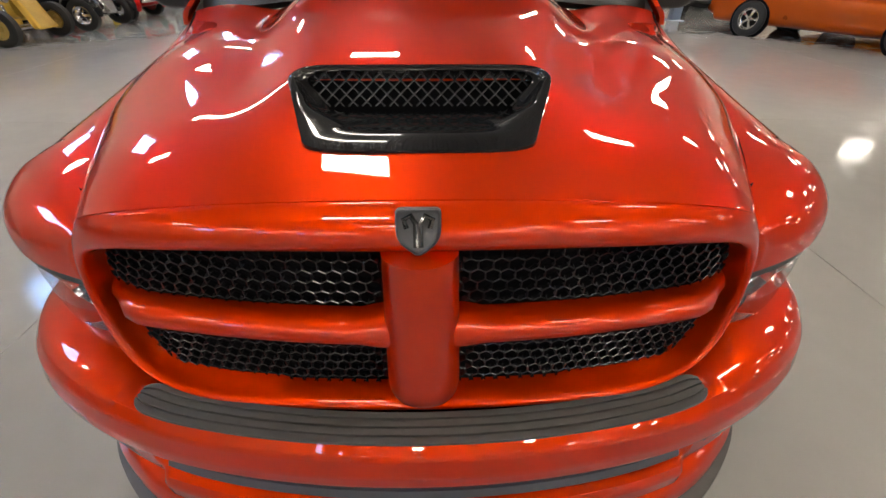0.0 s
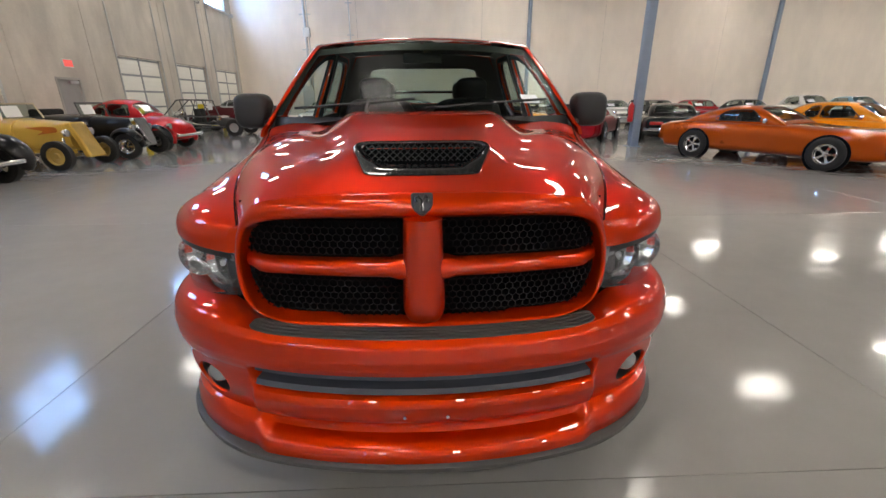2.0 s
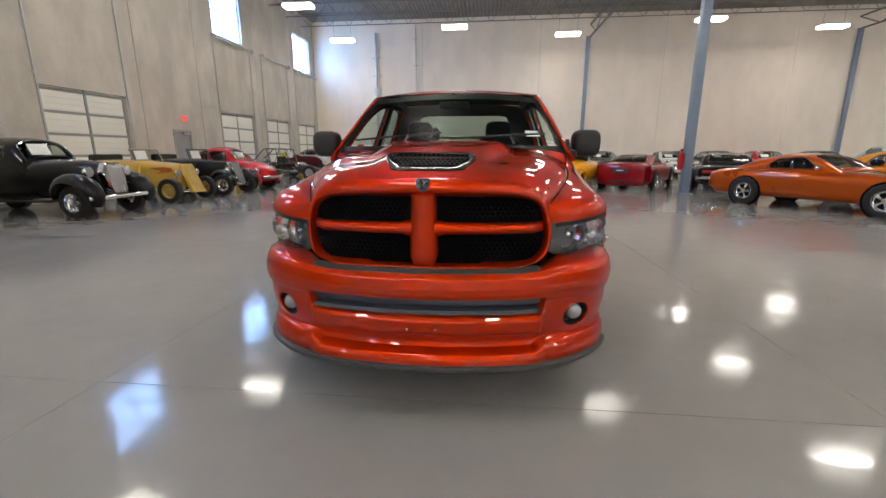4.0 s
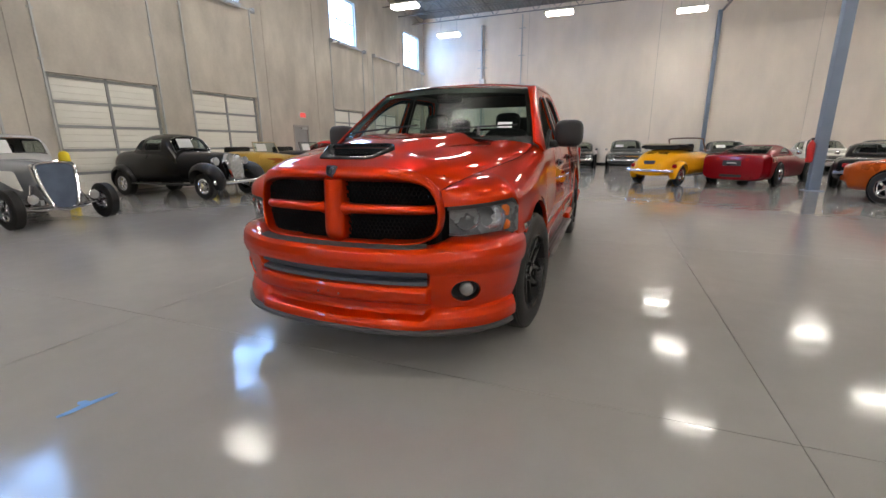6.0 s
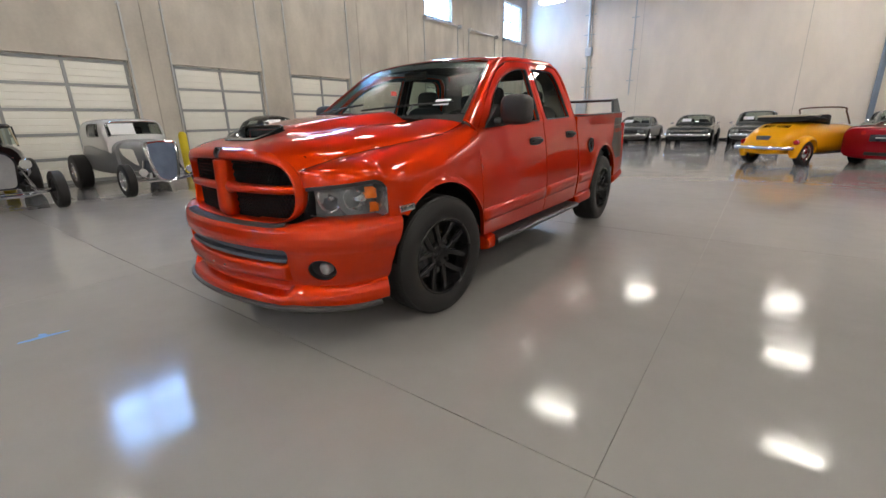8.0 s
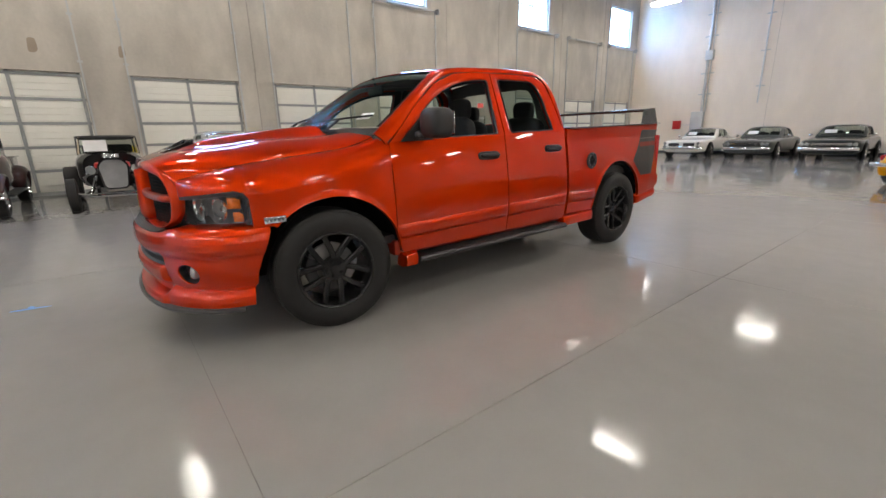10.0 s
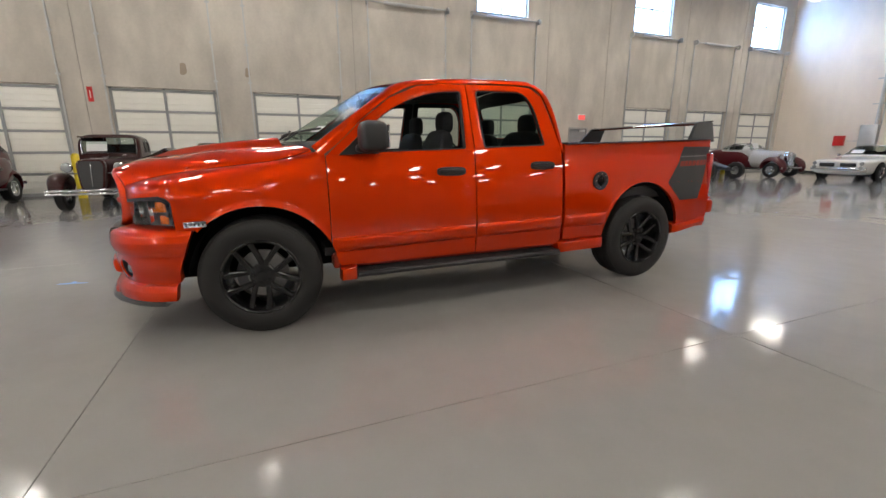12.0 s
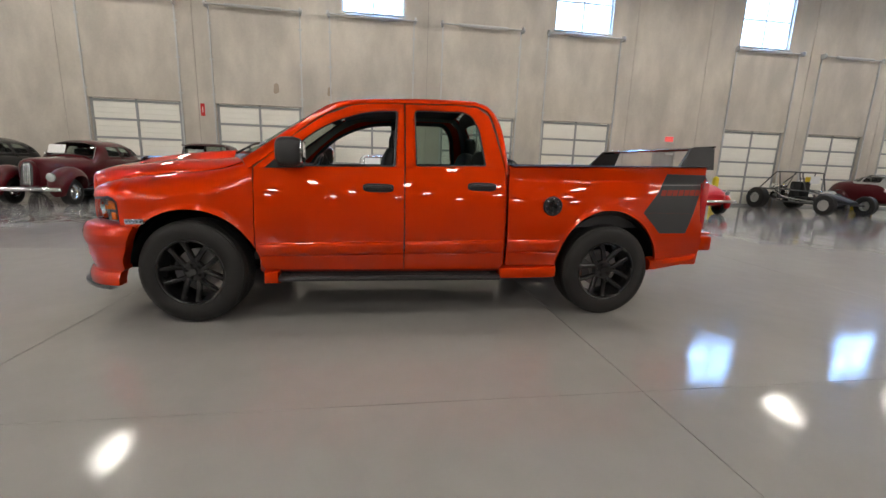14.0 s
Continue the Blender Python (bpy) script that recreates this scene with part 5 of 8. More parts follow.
# door mirrors
for sx in (1, -1):
    s = cushion(1.096, 0.800, 1.372, 0.113, 0.098, 0.108, 0.55)
    arm = Shape().prism([(0.58, 1.246), (0.875, 1.256), (0.86, 1.300), (0.80, 1.400), (0.755, 1.405), (0.66, 1.315)], 0.93, 0.956, 'x')
    arm.join(cushion(0.975, 0.775, 1.292, 0.05, 0.075, 0.032, 0.6))
    mh = part("door_mirror", s if sx > 0 else s.mirrored(), BLACK_PLASTIC, truck, "large black door mirror")
    part("mirror_arm", arm if sx > 0 else arm.mirrored(), BLACK_PLASTIC, mh)
    gl = Shape().box(1.010, 1.182, 0.888, 0.901, 1.295, 1.450, 0.006)
    part("mirror_glass", gl if sx > 0 else gl.mirrored(), CHROME, mh, "mirror glass")

# cargo bed
def rail(y):
    return 1.310 + 0.0265 * (y - 2.55)


rows = []
ys = sorted(set(list(np.linspace(2.556, 4.425, 70)) + list(3.50 + 0.49 * np.cos(np.linspace(0.02, math.pi - 0.02, 40)))))
for y in ys:
    lo, hi = max(0.47, arch_r(y)), rail(y)
    col = []
    for k in range(25):
        z = lo + (hi - lo) * k / 24
        x = side_x(y, min(z, 1.22))
        if arch_r(y) > 0.45:
            x += 0.007 * step(0.06, 0.0, z - lo)
        col.append((x, y, z))
    x, yy, z = col[-1]
    col += [(x - 0.008, y, z + 0.010), (x - 0.03, y, z + 0.014), (x - 0.085, y, z + 0.010), (x - 0.088, y, z - 0.04)]
    rows.append(col)
bed_l, bed_r = both("bed_side", skin(rows, 0.03), RED)
for sx, bd in ((1, bed_l), (-1, bed_r)):
    def sd(shape):
        return shape if sx > 0 else shape.mirrored()
    mr = []
    for i in range(21):
        y = 2.562 + 0.47 * i / 20
        lo, hi = 0.582, 0.698
        th = 0.018 * min(1, (i + 0.5) / 3, (20.5 - i) / 3)
        mr.append([(side_x(y, lo + (hi - lo) * k / 8) + 0.001 + th * math.sin(math.pi * k / 8) ** 0.4, y, lo + (hi - lo) * k / 8) for k in range(9)])
    part("moulding", sd(Shape().grid(mr)), RED, bd, "body-coloured side moulding")
    if sx > 0:
        fx = side_x(2.948, 0.995) + 0.007
        f = Shape().turn([(0.084, -0.004), (0.086, 0.008), (0.076, 0.013), (0.070, 0.004), (0.0, 0.004)], (fx, 2.948, 0.995), 'x', 36)
        fd = part("fuel_door", f, BLACK_PLASTIC, bd, "round black fuel filler door")
        kn = Shape().turn([(0.040, 0.004), (0.040, 0.012), (0.0, 0.014)], (fx, 2.948, 0.995), 'x', 24).box(fx, fx + 0.018, 2.942, 2.954, 0.945, 1.045, 0.003)
        part("fuel_cap", kn, BLACK_GLOSS, fd)
        for k in range(8):
            a = 2 * math.pi * k / 8
            part("cap_bolt", Shape().turn([(0.006, 0.0), (0.006, 0.015), (0.0, 0.016)], (fx, 2.948 + 0.062 * math.cos(a), 0.995 + 0.062 * math.sin(a)), 'x', 8), CHROME, fd)
    # dark stripes on the bed's flank, with a red writing bar
    def decal(poly, lift, nu=14, nv=10):
        """Four-cornered patch laid on the flank: lower left, lower right, upper right, upper left, as (y, z)."""
        a, b, c, d = (np.array(q) for q in poly)
        rws = []
        for i in range(nu + 1):
            t = i / nu
            lo, hi = a + (b - a) * t, d + (c - d) * t
            rws.append([(side_x(p[0], min(p[1], 1.22)) + lift + (0.007 * step(0.06, 0.0, p[1] - arch_r(p[0])) if arch_r(p[0]) > 0.45 else 0.0), p[0], p[1]) for p in (lo + (hi - lo) * k / nv for k in range(nv + 1))])
        return Shape().grid(rws)
    grey = bpy.data.materials.get("satin_charcoal_vinyl") or mat("satin_charcoal_vinyl", (0.030, 0.031, 0.033), 0.4)
    for q in ([(3.963, 1.150), (4.388, 1.160), (4.434, 1.300), (4.023, 1.300)], [(3.813, 0.950), (4.318, 0.950), (4.3875, 1.1595), (3.9625, 1.1495)], [(3.985, 0.768), (4.248, 0.772), (4.3175, 0.9495), (3.8135, 0.9495)]):
        part("stripe", sd(decal(q, 0.002)), grey, bd, "charcoal vinyl stripe")
    # reflection band across the stripe, painted as a paler line
    part("stripe_sheen", sd(decal([(3.984, 1.196), (4.404, 1.206), (4.408, 1.216), (3.988, 1.206)], 0.0034, 14, 2)), SHEEN_GREY, bd, "thin pale grey line for the reflection on the stripe", 0)
    for k in range(7):
        y = 3.972 + 0.0575 * k
        w = 0.051 if k not in (2, 3) else 0.048
        part("writing_bar", sd(decal([(y, 1.105 + 0.0015 * k), (y + w, 1.106 + 0.0015 * k), (y + w + 0.016, 1.158 + 0.0015 * k), (y + 0.016, 1.157 + 0.0015 * k)], 0.0036, 2, 2)), LETTER_RED, bd, "red slanted writing bar", 0)
    tl = Shape().box(0.885, 0.972, 4.385, 4.452, 0.80, 1.235, 0.02)
    part("tail_lamp", sd(tl), LAMP_RED, truck, "red tail lamp")
# bed inside and tailgate
s = Shape().box(-0.88, 0.88, 2.58, 2.63, 0.80, 1.31).box(-0.88, 0.88, 2.63, 4.38, 0.80, 0.84)
s.box(-0.90, -0.86, 2.63, 4.38, 0.84, 1.31).box(0.86, 0.90, 2.63, 4.38, 0.84, 1.31)
part("bed_liner", s, BLACK_PLASTIC, truck, "black bed liner", 0)
s = Shape().box(-0.88, 0.88, 4.385, 4.445, 0.80, 1.365, 0.02)
s.box(-0.60, 0.60, 4.440, 4.452, 0.90, 1.22, 0.006)
part("tailgate", s, RED, truck)
both("bed_rail_cap", Shape().grid([[(0.972, y, rail(y) + 0.014), (0.955, y, rail(y) + 0.022), (0.885, y, rail(y) + 0.020), (0.875, y, rail(y) + 0.004)] for y in np.linspace(2.57, 4.42, 12)]), BLACK_PLASTIC)
s = Shape().box(-0.93, 0.93, 4.46, 4.60, 0.59, 0.74, 0.03).box(-0.88, 0.88, 4.46, 4.61, 0.74, 0.765, 0.01)
rbp = part("rear_bumper", s, RED, truck, "body-coloured rear bumper")
part("bumper_pad", Shape().box(-0.60, 0.60, 4.49, 4.60, 0.766, 0.778, 0.004), BLACK_PLASTIC, rbp)
# wing over the tailgate
pyl = Shape().prism([(4.17, 1.340), (4.54, 1.350), (4.57, 1.545), (4.54, 1.560), (4.38, 1.556), (4.33, 1.535)], 0.0, 0.034, 'x')
pyl.v = [(x + 0.845 - (z - 1.34) * 0.32, y, z) for x, y, z in pyl.v]
wl, wr = both("wing_pylon", pyl, BLACK_PLASTIC, truck, "black wing support")
wing = Shape().grid([[(x, y - 0.03, z - 0.004 + 0.004 * (1 - (x / 0.8) ** 2)) for y, z in [(4.365, 1.540), (4.39, 1.552), (4.46, 1.562), (4.56, 1.570), (4.62, 1.574), (4.625, 1.566), (4.56, 1.544), (4.46, 1.526), (4.39, 1.522), (4.365, 1.540)]] for x in np.linspace(-0.80, 0.80, 17)])
part("wing", wing, BLACK_GLOSS, truck, "gloss black wing blade across the bed")

# sill flares, running boards
def flare(y0, y1, zt0, zt1, zb0, zb1):
    rows = []
    for i in range(13):
        t = i / 12
        y = y0 + (y1 - y0) * t
        zt, zb = zt0 + (zt1 - zt0) * t, zb0 + (zb1 - zb0) * t
        e = min(1, 0.55 + min(t, 1 - t) * 8)
        rows.append([(0.90, y, zt + 0.004), (0.958, y, zt), (0.965 + 0.035 * e, y, zt - 0.018), (0.968 + 0.045 * e, y, (zt + zb) / 2), (0.965 + 0.038 * e, y, zb + 0.012), (0.96, y, zb), (0.88, y, zb)])
    s = Shape().grid(rows)
    s.cap(rows[0])
    s.cap(rows[-1][::-1])
    return s


both("sill_flare", flare(0.545, 0.665, 0.425, 0.44, 0.315, 0.315), RED)
both("sill_flare", flare(2.505, 3.02, 0.462, 0.475, 0.345, 0.352), RED)
both("sill_flare", flare(3.935, 4.40, 0.525, 0.585, 0.415, 0.495), RED)
rb_ = Shape().grid([[(x, y, z) for x, z in ((0.84, 0.370), (0.86, 0.390), (0.99, 0.392), (1.025, 0.387), (1.040, 0.372), (1.032, 0.350), (1.00, 0.342), (0.86, 0.345), (0.84, 0.370))] for y in np.linspace(0.665, 2.50, 8)])
b1, b2 = both("running_board", rb_, mat("running_board_dark", (0.035, 0.035, 0.037), 0.35, 0.3), truck, "dark running board")
for sx, rbb in ((1, b1), (-1, b2)):
    tp_ = Shape()
    for k in range(4):
        tp_.box(0.89 + k * 0.032, 0.906 + k * 0.032, 0.75, 2.42, 0.391, 0.397)
    part("tread_strip", tp_ if sx > 0 else tp_.mirrored(), BLACK_PLASTIC, rbb, "", 0)
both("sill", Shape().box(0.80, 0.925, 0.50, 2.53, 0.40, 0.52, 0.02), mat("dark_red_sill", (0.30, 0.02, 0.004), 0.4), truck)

# chassis
s = Shape()
for sx in (-0.48, 0.48):
    s.box(sx - 0.05, sx + 0.05, -0.75, 4.40, 0.40, 0.56, 0.01)
for y in (0.6, 1.4, 2.2, 3.0, 4.0):
    s.box(-0.45, 0.45, y - 0.06, y + 0.06, 0.44, 0.54)
part("chassis", s, STEEL_DARK, truck, "dark steel chassis frame")
# underbody blocks, their shade put into the near-black colour
for nm, bx in (("floor_pan", (-0.84, 0.84, 0.62, 2.95, 0.37, 0.50)), ("engine_block", (-0.60, 0.60, -0.80, 0.60, 0.36, 0.95)), ("gearbox", (-0.30, 0.30, 0.62, 2.2, 0.29, 0.366)),
               ("spare_wheel_tray", (-0.40, 0.40, 2.96, 4.04, 0.55, 0.62)), ("rear_crossmember", (-0.80, 0.80, 4.05, 4.40, 0.55, 0.78))):
    part(nm, Shape().box(*bx, 0.02), DARK, truck, "", 0)
part("front_axle", Shape().tube([(-0.75, 0.012, 0.41), (0.75, 0.012, 0.41)], 0.045, 10), STEEL_DARK, truck)
ax = Shape().tube([(-0.75, 3.505, 0.41), (0.75, 3.505, 0.41)], 0.05, 10)
ax.turn([(0.0, -0.17), (0.12, -0.13), (0.16, 0.0), (0.12, 0.13), (0.0, 0.17)], (0.05, 3.505, 0.41), 'x', 16)
part("rear_axle", ax, STEEL_DARK, truck)
part("exhaust", Shape().tube(spline([(-0.35, 0.9, 0.36), (-0.38, 2.2, 0.36), (-0.5, 3.0, 0.40), (-0.62, 3.7, 0.55), (-0.65, 4.5, 0.50)], 24), 0.035, 8), STEEL_DARK, truck)
# inner wheel wells, coloured near-black for the shade inside them
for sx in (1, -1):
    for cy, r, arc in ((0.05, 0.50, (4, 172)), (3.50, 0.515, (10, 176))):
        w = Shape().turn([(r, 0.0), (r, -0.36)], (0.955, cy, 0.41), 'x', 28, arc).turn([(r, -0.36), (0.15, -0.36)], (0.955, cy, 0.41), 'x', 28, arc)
        part("wheel_well", w if sx > 0 else w.mirrored(), DARK, truck, "inner wheel well, near-black for its shade", 60)

# wheels: low tyre with tread, black split-spoke rim, brake
RT, RR = 0.410, 0.264
ty = Shape().turn([(RR - 0.006, 0.135), (RR + 0.01, 0.142), (RR + 0.03, 0.148), (RR + 0.065, 0.152), (RR + 0.100, 0.147), (RR + 0.125, 0.134), (RT, 0.112), (RT + 0.002, 0.05), (RT + 0.002, -0.05), (RT, -0.112), (RR + 0.125, -0.134), (RR + 0.065, -0.152), (RR - 0.006, -0.135)], (0, 0, 0), 'x', 72)
for k in range(72):
    a = 2 * math.pi * k / 72
    for x0, x1, sk_ in ((0.062, 0.128, 0.03), (0.018, 0.055, -0.02), (-0.055, -0.018, 0.02), (-0.128, -0.062, -0.03)):
        pts = []
        for x, da in ((x0, 0.0), (x1, sk_), (x1, sk_ + 0.058), (x0, 0.058)):
            rr_ = (RT + 0.0045) - (0.012 if abs(x) > 0.12 else 0.0)
            pts.append((x, rr_ * math.cos(a + da), rr_ * math.sin(a + da)))
        low = [(p[0], p[1] * 0.985, p[2] * 0.985) for p in pts]
        ty.add(pts + low, [(0, 1, 2, 3), (0, 4, 5, 1), (1, 5, 6, 2), (2, 6, 7, 3), (3, 7, 4, 0)])
ty_mesh = ty.mesh("wheel", TYRE, 30, weld=False)
rm = Shape().turn([(RR + 0.004, 0.142), (RR - 0.004, 0.146), (RR - 0.014, 0.140), (RR - 0.022, 0.118), (RR - 0.030, 0.05), (RR - 0.034, -0.10), (RR - 0.004, -0.135)], (0, 0, 0), 'x', 64)
rm_mesh = rm.mesh("rim", RIM_BLACK, 30)
sp = Shape()
for sgn in (-1, 1):
    prof = []
    for rad, off, w, dep in ((0.045, 0.026, 0.024, 0.088), (0.085, 0.044, 0.0190, 0.098), (0.15, 0.053, 0.0185, 0.106), (0.215, 0.058, 0.0190, 0.114), (0.246, 0.060, 0.023, 0.122)):
        c = sgn * off
        prof.append([(dep - 0.035, c - w, rad), (dep - 0.006, c - w, rad), (dep, c - w * 0.55, rad), (dep, c + w * 0.55, rad), (dep - 0.006, c + w, rad), (dep - 0.035, c + w, rad)])
    sp.grid(prof, True)
sp_mesh = sp.mesh("spoke", RIM_BLACK, 30)
hb = Shape().turn([(0.086, 0.05), (0.086, 0.088), (0.078, 0.094), (0.034, 0.099), (0.030, 0.107), (0.0, 0.108)], (0, 0, 0), 'x', 30)
for k in range(5):
    a = 2 * math.pi * (k + 0.5) / 5
    hb.turn([(0.012, 0.09), (0.011, 0.116), (0.0, 0.118)], (0, 0.055 * math.cos(a), 0.055 * math.sin(a)), 'x', 8)
hb_mesh = hb.mesh("hub_cap", RIM_BLACK, 30)
br_mesh = Shape().turn([(0.17, -0.02), (0.17, 0.012), (0.06, 0.02), (0.05, 0.05), (0.0, 0.05)], (0, 0, 0), 'x', 40).mesh("brake_disc", mat("brake_steel", (0.30, 0.29, 0.28), 0.35, 0.9), 30)
cal = Shape()
cal.turn([(0.11, 0.03), (0.18, 0.03), (0.185, -0.04), (0.11, -0.04)], (0, 0, 0), 'x', 10, (150, 215))
cal_mesh = cal.mesh("brake_caliper", STEEL_DARK, 30)
for sx in (1, -1):
    for y, ph in ((0.012, 28), (3.505, 24)):
        wh = part("wheel", ty_mesh, TYRE, truck, "black tyre on satin black split-spoke wheel")
        wh.matrix_basis = pose(sx * 0.855, y, 0.4145, 0, 0, -6 if y < 1 else 0) @ (Matrix.Identity(4) if sx > 0 else pose(0, 0, 0, 0, 0, 180))
        part("rim", rm_mesh, RIM_BLACK, wh, "satin black rim")
        for k in range(5):
            q = part("spoke", sp_mesh, RIM_BLACK, wh)
            q.matrix_basis = pose(0, 0, 0, 72 * k + ph)
        part("hub_cap", hb_mesh, RIM_BLACK, wh)
        part("brake_disc", br_mesh, CHROME, wh)
        part("brake_caliper", cal_mesh, STEEL_DARK, wh)

# ---------------------------------------------------------------- the other cars (each built nose to -y about its own middle on the floor)
WHEELS = {}


def wheel_set(r, rim, w, kind):
    """Tyre and rim meshes of one size, made once."""
    key = (r, rim, w, kind)
    if key in WHEELS:
        return WHEELS[key]
    h = w / 2
    t = Shape().turn([(rim - 0.004, h * 0.85), (rim + 0.01, h * 0.95), ((r + rim) / 2, h), (r - 0.025, h * 0.92), (r, h * 0.72), (r, -h * 0.72), (r - 0.025, -h * 0.92), ((r + rim) / 2, -h), (rim - 0.004, -h * 0.85)], (0, 0, 0), 'x', 40)
    s = Shape().turn([(rim + 0.002, h * 0.9), (rim - 0.012, h * 0.9), (rim - 0.022, h * 0.55), (rim - 0.03, -h * 0.8)], (0, 0, 0), 'x', 32)
    m = CHROME
    if kind == "five":
        for k in range(5):
            a = 2 * math.pi * k / 5
            rows = []
            for rad, ww, d in ((0.03, 0.035, 0.62), (rim * 0.5, 0.030, 0.66), (rim * 0.97, 0.05, 0.5)):
                rows.append([(h * d + dx, rad * math.cos(a) - o * math.sin(a), rad * math.sin(a) + o * math.cos(a)) for dx, o in ((-0.03, -ww), (0, -ww * 0.7), (0, ww * 0.7), (-0.03, ww))])
            s.grid(rows)
        s.turn([(0.05, h * 0.6), (0.045, h * 0.8), (0.0, h * 0.82)], (0, 0, 0), 'x', 16)
        s.turn([(rim - 0.014, h * 0.62), (rim * 0.80, h * 0.50), (rim * 0.62, h * 0.10), (rim * 0.25, h * 0.05)], (0, 0, 0), 'x', 28)
    elif kind == "disc":
        s.turn([(rim - 0.02, h * 0.55), (rim * 0.75, h * 0.62), (rim * 0.6, h * 0.5), (rim * 0.35, h * 0.8), (0.0, h * 0.88)], (0, 0, 0), 'x', 28)
    elif kind == "wire":
        s.turn([(rim - 0.02, h * 0.2), (rim * 0.4, h * 0.35), (rim * 0.3, h * 0.8), (0.0, h * 0.85)], (0, 0, 0), 'x', 24)
        m = mat("tan_wheel_paint", (0.45, 0.30, 0.08), 0.4, coat=0.6)
    elif kind == "dark":
        s.turn([(rim - 0.02, h * 0.3), (rim * 0.4, h * 0.4), (rim * 0.3, h * 0.7), (0.0, h * 0.75)], (0, 0, 0), 'x', 24)
        m = STEEL_DARK
    elif kind == "white":
        s.turn([(rim - 0.02, h * 0.6), (rim * 0.6, h * 0.66), (rim * 0.3, h * 0.5), (0.0, h * 0.6)], (0, 0, 0), 'x', 24)
        m = mat("dull_alloy", (0.45, 0.45, 0.44), 0.4, 0.6)
    WHEELS[key] = (t.mesh("wheel", TYRE, 30), s.mesh("rim", m, 30))
    return WHEELS[key]


def add_wheels(c, places, track, kind="five"):
    """places: (y, tyre radius, rim radius, width) for each axle; track: half distance to the wheel's middle, one for each axle."""
    for (y, r, rim, w), tx in zip(places, track):
        tm, rmesh = wheel_set(r, rim, w, kind)
        for sx in (1, -1):
            o = part("wheel", tm, TYRE, c)
            o.matrix_basis = pose(sx * tx, y, r) @ (Matrix.Identity(4) if sx > 0 else pose(0, 0, 0, 0, 0, 180))
            part("rim", rmesh, CHROME, o)


def loft(stations, n=28, k=2.6, fine=4):
    """Closed body along y. Stations: (y, half width, bottom, top, how high its widest line lies 0..1)."""
    st = spline(stations, (len(stations) - 1) * fine + 1)
    rows = []
    for y, hw, zb, zt, wl in st:
        zm = zb + (zt - zb) * wl
        row = []
        for i in range(n):
            a = 2 * math.pi * i / n
            ca, sa = math.cos(a), math.sin(a)
            x = hw * math.copysign(abs(ca) ** (2 / k), ca)
            z = zm + ((zt - zm) if sa > 0 else (zm - zb)) * math.copysign(abs(sa) ** (2 / k), sa)
            row.append((x, y, z))
        rows.append(row)
    s = Shape().grid(rows, True)
    s.cap(rows[0])
    s.cap(rows[-1][::-1])
    return s


def fender(tx, y, z, r, w, a0, a1, k=22, nose=0.0, high=0.10):
    """A rounded mudguard over a wheel, from the angle a0 (front) to a1 (rear)."""
    rows = []
    for i in range(k + 1):
        a = radians(a0 + (a1 - a0) * i / k)
        e = math.sin(math.pi * (i + 0.8) / (k + 1.6)) ** 0.35
        row = []
        for j in range(9):
            b = math.pi * j / 8
            rr = r + high * math.sin(b) * e
            row.append((tx + w * e * math.cos(b), y - rr * math.cos(a) * (1 + nose * (math.cos(a) > 0)), z + rr * math.sin(a)))
        rows.append(row)
    return Shape().grid(rows)


def lamp_round(c, x, y, z, r, shell=None, front=-1):
    """A headlamp bowl with its glass."""
    m = pose(x, y, z) @ (Matrix.Identity(4) if front < 0 else pose(0, 0, 0, 0, 0, 180))
    b = Shape().turn([(0.0, r * 1.5), (r * 0.5, r * 1.3), (r * 0.9, r * 0.6), (r, 0.0), (r * 0.92, -0.012)], (0, 0, 0), 'y', 18).moved(m)
    o = part("headlamp", b, shell or CHROME, c, "round headlamp")
    part("lamp_glass", Shape().turn([(r * 0.92, -0.010), (r * 0.6, -r * 0.22), (0.0, -r * 0.32)], (0, 0, 0), 'y', 18).moved(m), mat("lamp_glass", (0.46, 0.47, 0.47), 0.10, 0.5, coat=1.0) if "lamp_glass" not in bpy.data.materials else bpy.data.materials["lamp_glass"], o, "clear glass")


def bar(c, y, z, hw, h=0.06, d=0.05, bow=0.10, name="bumper", m=None):
    """A bowed bumper blade across the car."""
    sg = -1 if y < 0 else 1
    rows = []
    for u in np.linspace(-1, 1, 17):
        yy = y - sg * bow * abs(u) ** 2.5
        rows.append([(hw * u, yy + sg * o * d, z + zz * h) for o, zz in ((0, -1), (0.7, -0.8), (1, -0.2), (1, 0.3), (0.7, 0.85), (0, 1), (-0.3, 0), (0, -1))])
    return part(name, Shape().grid(rows), m or CHROME, c, "chrome bumper" if m is None else "")


def within(p, poly):
    """Whether a point lies inside a closed outline."""
    hit = False
    for (x0, y0), (x1, y1) in zip(poly, [*poly[1:], poly[0]]):
        if (y0 > p[1]) != (y1 > p[1]) and p[0] < (x1 - x0) * (p[1] - y0) / (y1 - y0) + x0:
            hit = not hit
    return hit


def nearest(p, poly):
    """The point of a closed outline that lies nearest to p."""
    best, p = None, np.array(p)
    for a, b in zip(poly, [*poly[1:], poly[0]]):
        a, d = np.array(a), np.array(b) - np.array(a)
        q = a + d * min(max(float((p - a) @ d) / max(float(d @ d), 1e-9), 0.0), 1.0)
        if best is None or np.sum((q - p) ** 2) < np.sum((best - p) ** 2):
            best = q
    return float(best[0]), float(best[1])


